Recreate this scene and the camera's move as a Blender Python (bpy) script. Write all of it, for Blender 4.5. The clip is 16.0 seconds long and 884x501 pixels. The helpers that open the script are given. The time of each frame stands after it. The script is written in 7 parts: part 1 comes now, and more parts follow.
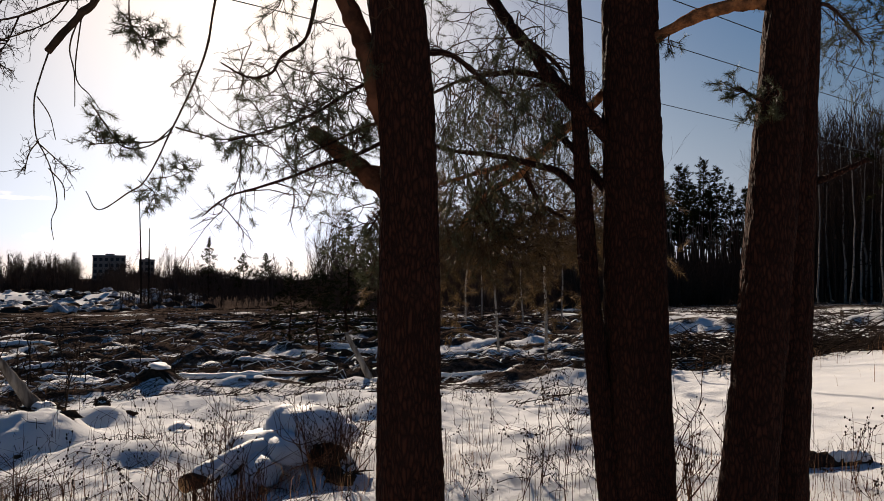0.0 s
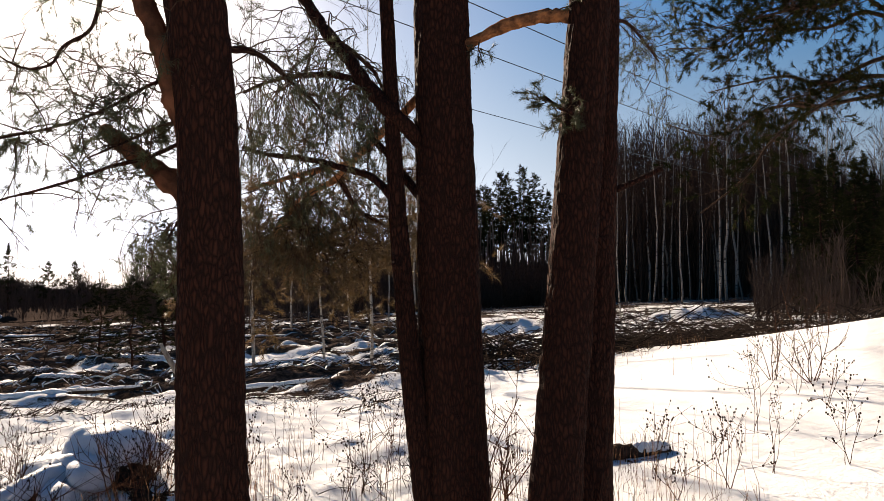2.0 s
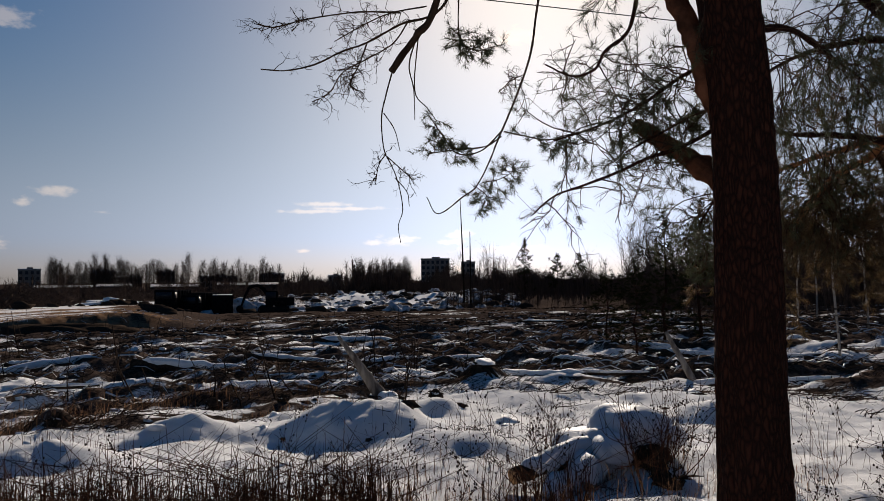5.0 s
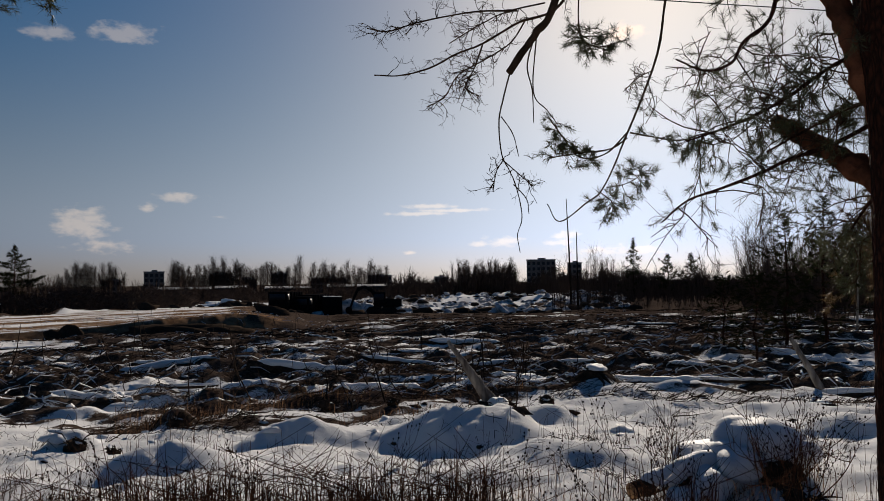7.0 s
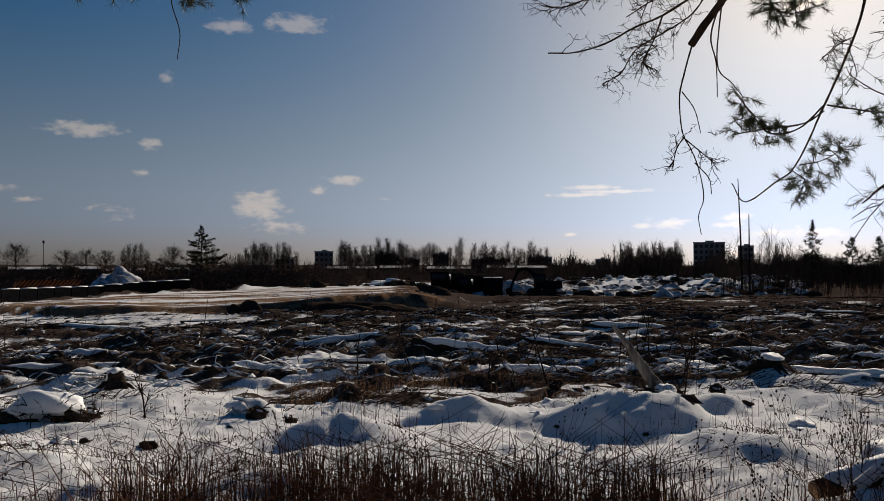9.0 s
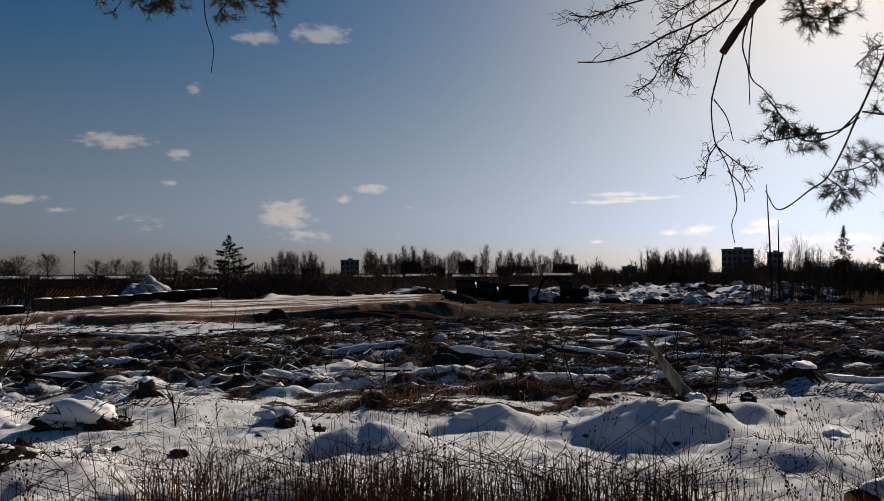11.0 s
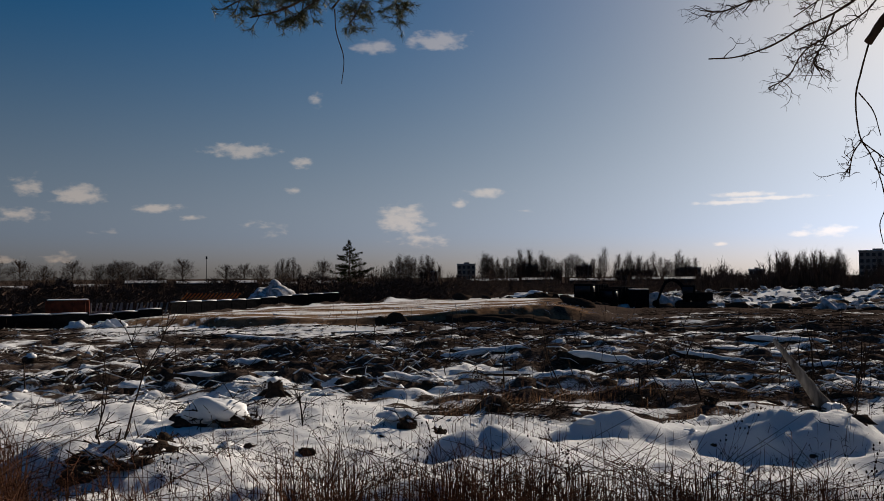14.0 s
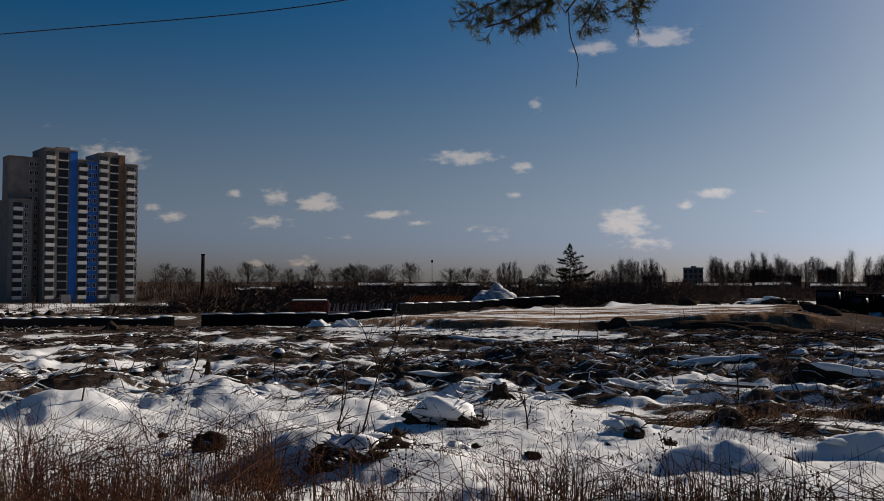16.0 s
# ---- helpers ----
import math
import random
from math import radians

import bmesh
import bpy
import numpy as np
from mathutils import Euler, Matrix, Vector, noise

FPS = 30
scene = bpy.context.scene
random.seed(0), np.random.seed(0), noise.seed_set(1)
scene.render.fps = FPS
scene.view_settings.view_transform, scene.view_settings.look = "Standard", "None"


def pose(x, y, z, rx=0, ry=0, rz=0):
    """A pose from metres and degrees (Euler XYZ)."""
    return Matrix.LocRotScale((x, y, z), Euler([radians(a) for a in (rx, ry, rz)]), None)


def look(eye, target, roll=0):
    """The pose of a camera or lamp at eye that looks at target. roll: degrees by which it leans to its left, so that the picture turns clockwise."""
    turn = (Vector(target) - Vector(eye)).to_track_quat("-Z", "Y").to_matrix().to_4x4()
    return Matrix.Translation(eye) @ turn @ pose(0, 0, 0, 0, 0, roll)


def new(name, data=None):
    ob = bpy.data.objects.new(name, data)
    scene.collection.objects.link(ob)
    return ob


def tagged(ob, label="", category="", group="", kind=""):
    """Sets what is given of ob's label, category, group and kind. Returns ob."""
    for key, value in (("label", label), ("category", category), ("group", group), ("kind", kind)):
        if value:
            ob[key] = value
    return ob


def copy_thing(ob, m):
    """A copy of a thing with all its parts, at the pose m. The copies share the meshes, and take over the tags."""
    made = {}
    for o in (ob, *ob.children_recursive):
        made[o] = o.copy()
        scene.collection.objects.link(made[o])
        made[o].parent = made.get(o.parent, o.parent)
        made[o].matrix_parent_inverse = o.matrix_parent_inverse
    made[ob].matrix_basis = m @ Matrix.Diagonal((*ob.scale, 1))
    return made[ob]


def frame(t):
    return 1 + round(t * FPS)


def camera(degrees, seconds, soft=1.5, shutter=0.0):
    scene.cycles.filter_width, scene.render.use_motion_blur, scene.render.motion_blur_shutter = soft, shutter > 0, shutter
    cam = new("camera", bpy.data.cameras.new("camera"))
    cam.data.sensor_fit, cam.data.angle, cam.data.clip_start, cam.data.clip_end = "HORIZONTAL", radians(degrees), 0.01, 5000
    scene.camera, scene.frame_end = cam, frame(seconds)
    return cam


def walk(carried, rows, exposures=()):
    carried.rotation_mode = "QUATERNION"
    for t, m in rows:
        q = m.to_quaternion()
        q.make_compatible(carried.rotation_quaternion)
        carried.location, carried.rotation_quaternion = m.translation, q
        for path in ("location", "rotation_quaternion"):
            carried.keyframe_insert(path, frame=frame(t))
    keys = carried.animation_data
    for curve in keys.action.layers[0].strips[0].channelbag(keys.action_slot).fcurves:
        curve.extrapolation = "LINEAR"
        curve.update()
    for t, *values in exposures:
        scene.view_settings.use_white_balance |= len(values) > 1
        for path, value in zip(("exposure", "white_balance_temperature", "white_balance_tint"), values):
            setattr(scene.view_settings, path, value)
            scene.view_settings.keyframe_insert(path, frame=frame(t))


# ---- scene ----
cam = camera(56.9, 16.0, soft=0.65)
EYE = 1.65
# seconds, eye offset in metres, yaw, pitch, roll in degrees
ROWS = [
    (0.00, -0.001, 0.000, -0.001, 0.00, 2.00, -0.28),
    (0.50, 0.011, 0.064, 0.010, -5.43, 2.28, -0.08),
    (1.00, 0.051, 0.084, 0.014, -9.13, 2.31, 0.28),
    (1.50, 0.070, 0.087, 0.013, -11.52, 2.42, 0.60),
    (2.00, 0.081, 0.082, 0.011, -11.99, 2.30, 0.63),
    (2.50, 0.075, 0.071, 0.007, -10.44, 2.30, 0.77),
    (3.00, 0.050, 0.044, 0.002, -4.96, 2.45, 0.82),
    (3.50, 0.014, 0.057, 0.003, 2.54, 2.35, 0.80),
    (4.00, -0.016, 0.064, -0.001, 10.20, 2.10, 0.52),
    (4.50, -0.052, 0.037, -0.006, 16.88, 1.98, 0.27),
    (5.00, -0.065, 0.012, -0.010, 21.73, 1.99, 0.50),
    (5.20, -0.071, 0.001, -0.013, 23.26, 2.12, 0.68),
    (5.52, -0.080, 0.005, -0.011, 25.17, 2.19, 0.76),
    (5.94, -0.105, 0.035, -0.001, 26.52, 2.20, 0.78),
    (6.56, -0.154, 0.098, 0.020, 27.66, 2.16, 0.71),
    (6.98, -0.179, 0.129, 0.031, 28.97, 2.15, 0.65),
    (7.30, -0.188, 0.136, 0.035, 30.82, 2.17, 0.62),
    (7.50, -0.192, 0.129, 0.037, 32.32, 2.23, 0.58),
    (8.00, -0.207, 0.124, 0.037, 35.93, 2.00, 0.28),
    (8.50, -0.230, 0.125, 0.035, 38.96, 1.37, 0.15),
    (8.70, -0.233, 0.129, 0.032, 39.61, 1.02, 0.02),
    (9.01, -0.237, 0.128, 0.032, 40.31, 0.91, -0.03),
    (9.44, -0.249, 0.120, 0.035, 40.51, 0.99, -0.01),
    (10.06, -0.268, 0.105, 0.042, 40.30, 1.36, 0.12),
    (10.49, -0.273, 0.099, 0.045, 40.58, 1.56, 0.20),
    (10.80, -0.268, 0.100, 0.044, 41.38, 1.58, 0.22),
    (11.00, -0.249, 0.109, 0.039, 42.10, 1.48, 0.22),
    (11.50, -0.257, 0.105, 0.037, 44.85, 1.46, 0.42),
    (12.00, -0.260, 0.095, 0.037, 47.20, 1.26, 0.44),
    (12.50, -0.267, 0.095, 0.038, 48.09, 1.27, 0.47),
    (13.00, -0.265, 0.085, 0.037, 48.51, 1.40, 0.41),
    (13.50, -0.268, 0.083, 0.037, 49.58, 1.53, 0.45),
    (14.00, -0.268, 0.075, 0.039, 50.25, 1.79, 0.37),
    (14.50, -0.248, 0.055, 0.033, 50.49, 1.90, 0.32),
    (15.00, -0.261, 0.052, 0.041, 53.46, 2.01, 0.42),
    (15.50, -0.290, 0.050, 0.045, 59.74, 2.16, 0.43),
    (16.00, -0.319, 0.045, 0.049, 65.64, 2.09, 0.02),
]
EXPOSURES = [
    (0.0, 0.45, 7200, 14), (0.6, 0.88, 7250, 14), (1.5, 1.25, 7450, 14), (3.0, 1.38, 7400, 14), (3.6, 1.12, 7050, 14), (4.2, 0.68, 6750, 12),
    (5.0, 0.12, 6600, 12), (7.5, -0.08, 6650, 10), (11.0, -0.04, 6700, 10), (14.5, -0.04, 6650, 10), (16.0, 0.08, 6450, 10),
]
walk(cam, [(t, pose(x, y, EYE + z, 90 + pitch, roll, yaw)) for t, x, y, z, yaw, pitch, roll in ROWS], EXPOSURES)

# ---- sky and sun ----
SUN_BEARING, SUN_HEIGHT = 14.5, 22.5
sun_way = Vector((-math.sin(radians(SUN_BEARING)) * math.cos(radians(SUN_HEIGHT)), math.cos(radians(SUN_BEARING)) * math.cos(radians(SUN_HEIGHT)), math.sin(radians(SUN_HEIGHT))))
sun_data = bpy.data.lights.new("sun", "SUN")
sun_data.energy, sun_data.angle, sun_data.color = 6.0, radians(0.55), (1.0, 0.885, 0.745)
sun = new("sun", sun_data)
sun.matrix_world = look(sun_way * 60, (0, 0, 0))

world = bpy.data.worlds.new("sky")
scene.world = world
world.use_nodes = True
wn, wl = world.node_tree.nodes, world.node_tree.links
wn.clear()

sky = wn.new("ShaderNodeTexSky")
sky.sky_type, sky.sun_disc = "NISHITA", False
sky.sun_elevation, sky.sun_rotation = radians(SUN_HEIGHT), radians(-SUN_BEARING)
sky.air_density, sky.dust_density, sky.ozone_density = 1.0, 1.15, 3.5
coord = wn.new("ShaderNodeTexCoord")
puff = wn.new("ShaderNodeTexNoise")
puff.inputs["Scale"].default_value, puff.inputs["Detail"].default_value, puff.inputs["Roughness"].default_value = 60.0, 6.0, 0.55
stretch = wn.new("ShaderNodeVectorMath")
stretch.operation = "MULTIPLY"
stretch.inputs[1].default_value = (1.0, 1.0, 2.2)
wl.new(coord.outputs["Generated"], stretch.inputs[0])
wl.new(stretch.outputs[0], puff.inputs["Vector"])

# small fair-weather clouds: bearing, height, half width, half height in degrees, density
HIGH_CLOUDS = [
    (55.0, 15.8, 2.1, 0.60, 1.00), (50.5, 16.2, 2.6, 0.91, 1.00), (59.1, 12.2, 0.7, 0.91, 0.70), (64.0, 8.6, 2.8, 0.65, 1.00),
    (60.0, 7.9, 1.0, 0.51, 0.90), (60.7, 6.0, 0.9, 0.41, 0.70), (69.5, 4.6, 1.8, 0.48, 0.95), (67.3, 4.0, 1.1, 0.34, 0.80),
    (74.3, 5.4, 1.9, 0.90, 1.00), (62.4, 3.3, 2.6, 0.87, 0.55), (52.9, 4.0, 2.3, 1.33, 1.00), (51.6, 2.5, 2.5, 0.69, 0.80),
    (47.0, 5.8, 1.8, 0.48, 0.95), (48.9, 5.1, 1.0, 0.43, 0.90), (44.6, 4.5, 1.0, 0.21, 0.60), (29.8, 5.25, 2.6, 0.26, 1.0), (28.2, 4.95, 4.2, 0.2, 1.0), (30.6, 4.75, 3.0, 0.22, 1.0),
    (24.6, 2.8, 1.7, 0.42, 0.90), (31.5, 2.0, 0.8, 0.25, 0.80),
]
LOW_CLOUDS = [
    (72.4, 3.0, 1.9, 0.35, 0.50), (75.0, 1.4, 2.3, 0.68, 0.50), (20.4, 3.1, 1.7, 0.49, 0.80), (77.1, 5.8, 1.4, 0.88, 0.75),
    (79.9, 5.9, 0.8, 0.46, 0.70), (77.8, 4.0, 1.9, 0.72, 0.90), (87.6, 8.1, 3.0, 1.09, 0.85), (84.1, 4.3, 1.4, 0.54, 0.80),
    (85.3, 4.8, 1.0, 0.44, 0.75), (78.4, 1.1, 1.4, 0.51, 0.60), (75.0, 1.3, 2.2, 0.63, 0.60), (91.2, 9.7, 1.3, 0.32, 0.40),
    (83.9, 2.3, 0.5, 0.25, 0.40), (24.6, 2.8, 1.6, 0.40, 0.90), (20.9, 2.6, 1.6, 0.34, 0.90), (26.4, 2.6, 1.2, 0.38, 0.80),
    (15.7, 2.0, 2.5, 0.45, 0.80), (16.4, 16.5, 2.4, 1.03, 0.80),
]
OTHER_CLOUDS = [
    (20.9, 0.6, 2.9, 0.63, 0.60), (18.5, 2.0, 3.7, 0.64, 0.70), (25.3, 2.7, 2.6, 0.69, 0.60), (-60.0, 12.0, 6.0, 1.2, 0.6),
    (130.0, 14.0, 7.0, 1.5, 0.7), (-120.0, 16.0, 8.0, 1.6, 0.7), (180.0, 11.0, 8.0, 1.4, 0.7),
]
cover = None
for bearing, height, half_w, half_h, density in HIGH_CLOUDS + LOW_CLOUDS + OTHER_CLOUDS:
    b, h = radians(bearing), radians(height)
    side = Vector((math.cos(b), math.sin(b), 0)) / radians(half_w)
    front = Vector((-math.sin(b) * math.cos(h), math.cos(b) * math.cos(h), math.sin(h)))
    rise = Vector((math.cos(b), math.sin(b), 0)).cross(front) / radians(half_h)
    dots = []
    for axis in (side, rise, front):
        d = wn.new("ShaderNodeVectorMath")
        d.operation = "DOT_PRODUCT"
        d.inputs[1].default_value = axis
        wl.new(coord.outputs["Generated"], d.inputs[0])
        dots.append(d)
    flat = wn.new("ShaderNodeCombineXYZ")
    wl.new(dots[0].outputs["Value"], flat.inputs[0])
    wl.new(dots[1].outputs["Value"], flat.inputs[1])
    away = wn.new("ShaderNodeVectorMath")
    away.operation = "LENGTH"
    wl.new(flat.outputs[0], away.inputs[0])
    fall = wn.new("ShaderNodeMapRange")
    fall.inputs["From Min"].default_value, fall.inputs["From Max"].default_value = 0.2, 1.3
    fall.inputs["To Min"].default_value, fall.inputs["To Max"].default_value = density, 0.0
    wl.new(away.outputs["Value"], fall.inputs["Value"])
    ahead = wn.new("ShaderNodeMath")
    ahead.operation = "GREATER_THAN"
    ahead.inputs[1].default_value = 0.0
    wl.new(dots[2].outputs["Value"], ahead.inputs[0])
    keep = wn.new("ShaderNodeMath")
    keep.operation = "MULTIPLY"
    wl.new(fall.outputs[0], keep.inputs[0])
    wl.new(ahead.outputs[0], keep.inputs[1])
    if cover is None:
        cover = keep
    else:
        most = wn.new("ShaderNodeMath")
        most.operation = "MAXIMUM"
        wl.new(cover.outputs[0], most.inputs[0])
        wl.new(keep.outputs[0], most.inputs[1])
        cover = most
edge = wn.new("ShaderNodeMath")
edge.operation = "ADD"
wl.new(cover.outputs[0], edge.inputs[0])
ragged = wn.new("ShaderNodeMapRange")
ragged.clamp = False
ragged.inputs["To Min"].default_value, ragged.inputs["To Max"].default_value = -0.25, 1.25
wl.new(puff.outputs["Fac"], ragged.inputs["Value"])
wl.new(ragged.outputs[0], edge.inputs[1])
soft_edge = wn.new("ShaderNodeMapRange")
soft_edge.interpolation_type = "SMOOTHSTEP"
soft_edge.inputs["From Min"].default_value, soft_edge.inputs["From Max"].default_value = 0.85, 1.5
wl.new(edge.outputs[0], soft_edge.inputs["Value"])
white = wn.new("ShaderNodeMix")
white.data_type = "RGBA"
wl.new(soft_edge.outputs[0], white.inputs["Factor"])
height_of = wn.new("ShaderNodeSeparateXYZ")
wl.new(coord.outputs["Generated"], height_of.inputs[0])
haze = wn.new("ShaderNodeMapRange")
haze.interpolation_type = "SMOOTHSTEP"
haze.inputs["From Min"].default_value, haze.inputs["From Max"].default_value = 0.0, 0.36
haze.inputs["To Min"].default_value, haze.inputs["To Max"].default_value = 0.9, 0.0
low = wn.new("ShaderNodeMapRange")
low.interpolation_type = "SMOOTHSTEP"
low.inputs["From Min"].default_value, low.inputs["From Max"].default_value = 0.0, 0.055
wl.new(height_of.outputs["Z"], low.inputs["Value"])
haze_tint = wn.new("ShaderNodeMix")
haze_tint.data_type = "RGBA"
haze_tint.inputs[6].default_value, haze_tint.inputs[7].default_value = (1.03, 0.99, 1.0, 1), (0.81, 1.0, 1.36, 1)
wl.new(low.outputs[0], haze_tint.inputs["Factor"])
wl.new(height_of.outputs["Z"], haze.inputs["Value"])
deep_blue = wn.new("ShaderNodeHueSaturation")
deep_blue.inputs["Saturation"].default_value = 1.5
wl.new(sky.outputs[0], deep_blue.inputs["Color"])
grey = wn.new("ShaderNodeRGBToBW")
wl.new(sky.outputs[0], grey.inputs[0])
pale = wn.new("ShaderNodeVectorMath")
pale.operation = "MULTIPLY"
wl.new(haze_tint.outputs[2], pale.inputs[1])
wl.new(grey.outputs[0], pale.inputs[0])
misty = wn.new("ShaderNodeMix")
misty.data_type = "RGBA"
wl.new(haze.outputs[0], misty.inputs["Factor"])
wl.new(deep_blue.outputs[0], misty.inputs[6])
wl.new(pale.outputs[0], misty.inputs[7])
wl.new(misty.outputs[2], white.inputs[6])
lift = wn.new("ShaderNodeVectorMath")
lift.operation = "MULTIPLY_ADD"
lift.inputs[1].default_value, lift.inputs[2].default_value = (1.15, 1.04, 0.92), (5.2, 3.9, 3.0)
wl.new(misty.outputs[2], lift.inputs[0])
wl.new(lift.outputs[0], white.inputs[7])
back = wn.new("ShaderNodeBackground")
back.inputs["Strength"].default_value = 0.04
wl.new(white.outputs[2], back.inputs["Color"])
out = wn.new("ShaderNodeOutputWorld")
wl.new(back.outputs[0], out.inputs["Surface"])


# ---- materials ----
def material(name, base, dark=None, scale=8.0, rough=0.8, bump=0.0, bump_scale=40.0, stretch_by=(1, 1, 1), metal=0.0, mix=(0.35, 0.65), per_piece=0.0, detail=6.0):
    """Two-tone noise in object space with fine relief."""
    m = bpy.data.materials.new(name)
    m.use_nodes = True
    n, l = m.node_tree.nodes, m.node_tree.links
    p = n["Principled BSDF"]
    p.inputs["Roughness"].default_value, p.inputs["Metallic"].default_value = rough, metal
    p.inputs["Specular IOR Level"].default_value = 0.3 if rough < 0.6 else 0.04 if rough < 0.8 else 0.0
    c = n.new("ShaderNodeTexCoord")
    s = n.new("ShaderNodeMapping")
    s.inputs["Scale"].default_value = stretch_by
    l.new(c.outputs["Object"], s.inputs["Vector"])
    a = n.new("ShaderNodeTexNoise")
    a.inputs["Scale"].default_value, a.inputs["Detail"].default_value = scale, detail
    l.new(s.outputs[0], a.inputs["Vector"])
    r = n.new("ShaderNodeValToRGB")
    r.color_ramp.elements[0].position, r.color_ramp.elements[1].position = mix
    r.color_ramp.elements[0].color = (*(dark or [v * 0.6 for v in base]), 1)
    r.color_ramp.elements[1].color = (*base, 1)
    l.new(a.outputs["Fac"], r.inputs["Fac"])
    tone = r.outputs["Color"]
    if per_piece:
        info = n.new("ShaderNodeObjectInfo")
        hsv = n.new("ShaderNodeHueSaturation")
        rng_node = n.new("ShaderNodeMapRange")
        rng_node.inputs["To Min"].default_value, rng_node.inputs["To Max"].default_value = 1 - per_piece, 1 + per_piece
        l.new(info.outputs["Random"], rng_node.inputs["Value"])
        l.new(rng_node.outputs[0], hsv.inputs["Value"])
        l.new(tone, hsv.inputs["Color"])
        tone = hsv.outputs["Color"]
    l.new(tone, p.inputs["Base Color"])
    if bump:
        b, f = n.new("ShaderNodeBump"), n.new("ShaderNodeTexNoise")
        f.inputs["Scale"].default_value, f.inputs["Detail"].default_value = bump_scale, 5.0
        l.new(s.outputs[0], f.inputs["Vector"])
        b.inputs["Strength"].default_value, b.inputs["Distance"].default_value = bump, 0.02
        l.new(f.outputs["Fac"], b.inputs["Height"])
        l.new(b.outputs["Normal"], p.inputs["Normal"])
    return m


def thin_leaf(name, base, dark, glow=0.35):
    """Needles and dry blades: light comes partly through them."""
    m = material(name, base, dark, scale=3.0, rough=0.55)
    n, l = m.node_tree.nodes, m.node_tree.links
    p, o = n["Principled BSDF"], n["Material Output"]
    t, x = n.new("ShaderNodeBsdfTranslucent"), n.new("ShaderNodeMixShader")
    x.inputs["Fac"].default_value = glow
    l.new(p.inputs["Base Color"].links[0].from_socket, t.inputs["Color"])
    l.new(p.outputs[0], x.inputs[1])
    l.new(t.outputs[0], x.inputs[2])
    l.new(x.outputs[0], o.inputs["Surface"])
    return m


def ground_material():
    m = bpy.data.materials.new("snow_ground")
    m.use_nodes = True
    n, l = m.node_tree.nodes, m.node_tree.links
    p = n["Principled BSDF"]
    p.inputs["Roughness"].default_value, p.inputs["Specular IOR Level"].default_value = 0.9, 0.0
    c = n.new("ShaderNodeTexCoord")

    def noise_at(scale, detail=5.0, rough=0.6):
        t = n.new("ShaderNodeTexNoise")
        t.inputs["Scale"].default_value, t.inputs["Detail"].default_value, t.inputs["Roughness"].default_value = scale, detail, rough
        l.new(c.outputs["Object"], t.inputs["Vector"])
        return t

    def attribute(name):
        a = n.new("ShaderNodeAttribute")
        a.attribute_name = name
        return a.outputs["Fac"]

    def math_node(kind, a, b):
        x = n.new("ShaderNodeMath")
        x.operation, x.use_clamp = kind, False
        for i, v in enumerate((a, b)):
            if isinstance(v, (int, float)):
                x.inputs[i].default_value = v
            else:
                l.new(v, x.inputs[i])
        return x.outputs[0]

    def ramp(v, lo, hi):
        x = n.new("ShaderNodeMapRange")
        x.interpolation_type = "SMOOTHSTEP"
        x.inputs["From Min"].default_value, x.inputs["From Max"].default_value = lo, hi
        l.new(v, x.inputs["Value"])
        return x.outputs[0]

    def blend(f, a, b):
        x = n.new("ShaderNodeMix")
        x.data_type = "RGBA"
        l.new(f, x.inputs["Factor"])
        for i, v in ((6, a), (7, b)):
            if isinstance(v, tuple):
                x.inputs[i].default_value = (*v, 1)
            else:
                l.new(v, x.inputs[i])
        return x.outputs[2]

    fine, mid = noise_at(9.0, 6.0, 0.7), noise_at(1.3, 6.0, 0.65)
    snow = blend(ramp(mid.outputs["Fac"], 0.35, 0.7), (0.62, 0.63, 0.65), (0.69, 0.69, 0.69))
    litter_and_shade = blend(ramp(fine.outputs["Fac"], 0.35, 0.65), (0.02, 0.015, 0.013), (0.085, 0.063, 0.052))
    soil = blend(ramp(mid.outputs["Fac"], 0.3, 0.7), (0.07, 0.04, 0.024), (0.21, 0.135, 0.085))
    broken = math_node("ADD", math_node("MULTIPLY", fine.outputs["Fac"], 0.55), math_node("MULTIPLY", mid.outputs["Fac"], 0.45))
    speck = noise_at(22.0, 3.0, 0.7)
    show_litter_and_shade = ramp(math_node("ADD", attribute("litter_and_shade"), math_node("ADD", math_node("MULTIPLY", broken, 0.6), math_node("MULTIPLY", speck.outputs["Fac"], 0.4))), 0.94, 1.08)
    show_soil = ramp(math_node("ADD", attribute("soil"), broken), 0.9, 1.15)
    tone = blend(show_soil, blend(show_litter_and_shade, snow, litter_and_shade), soil)
    l.new(tone, p.inputs["Base Color"])
    grain = noise_at(70.0, 3.0, 0.6)
    h = math_node("ADD", math_node("MULTIPLY", grain.outputs["Fac"], 0.25), fine.outputs["Fac"])
    b = n.new("ShaderNodeBump")
    b.inputs["Strength"].default_value, b.inputs["Distance"].default_value = 0.5, 0.05
    l.new(h, b.inputs["Height"])
    l.new(b.outputs["Normal"], p.inputs["Normal"])
    return m


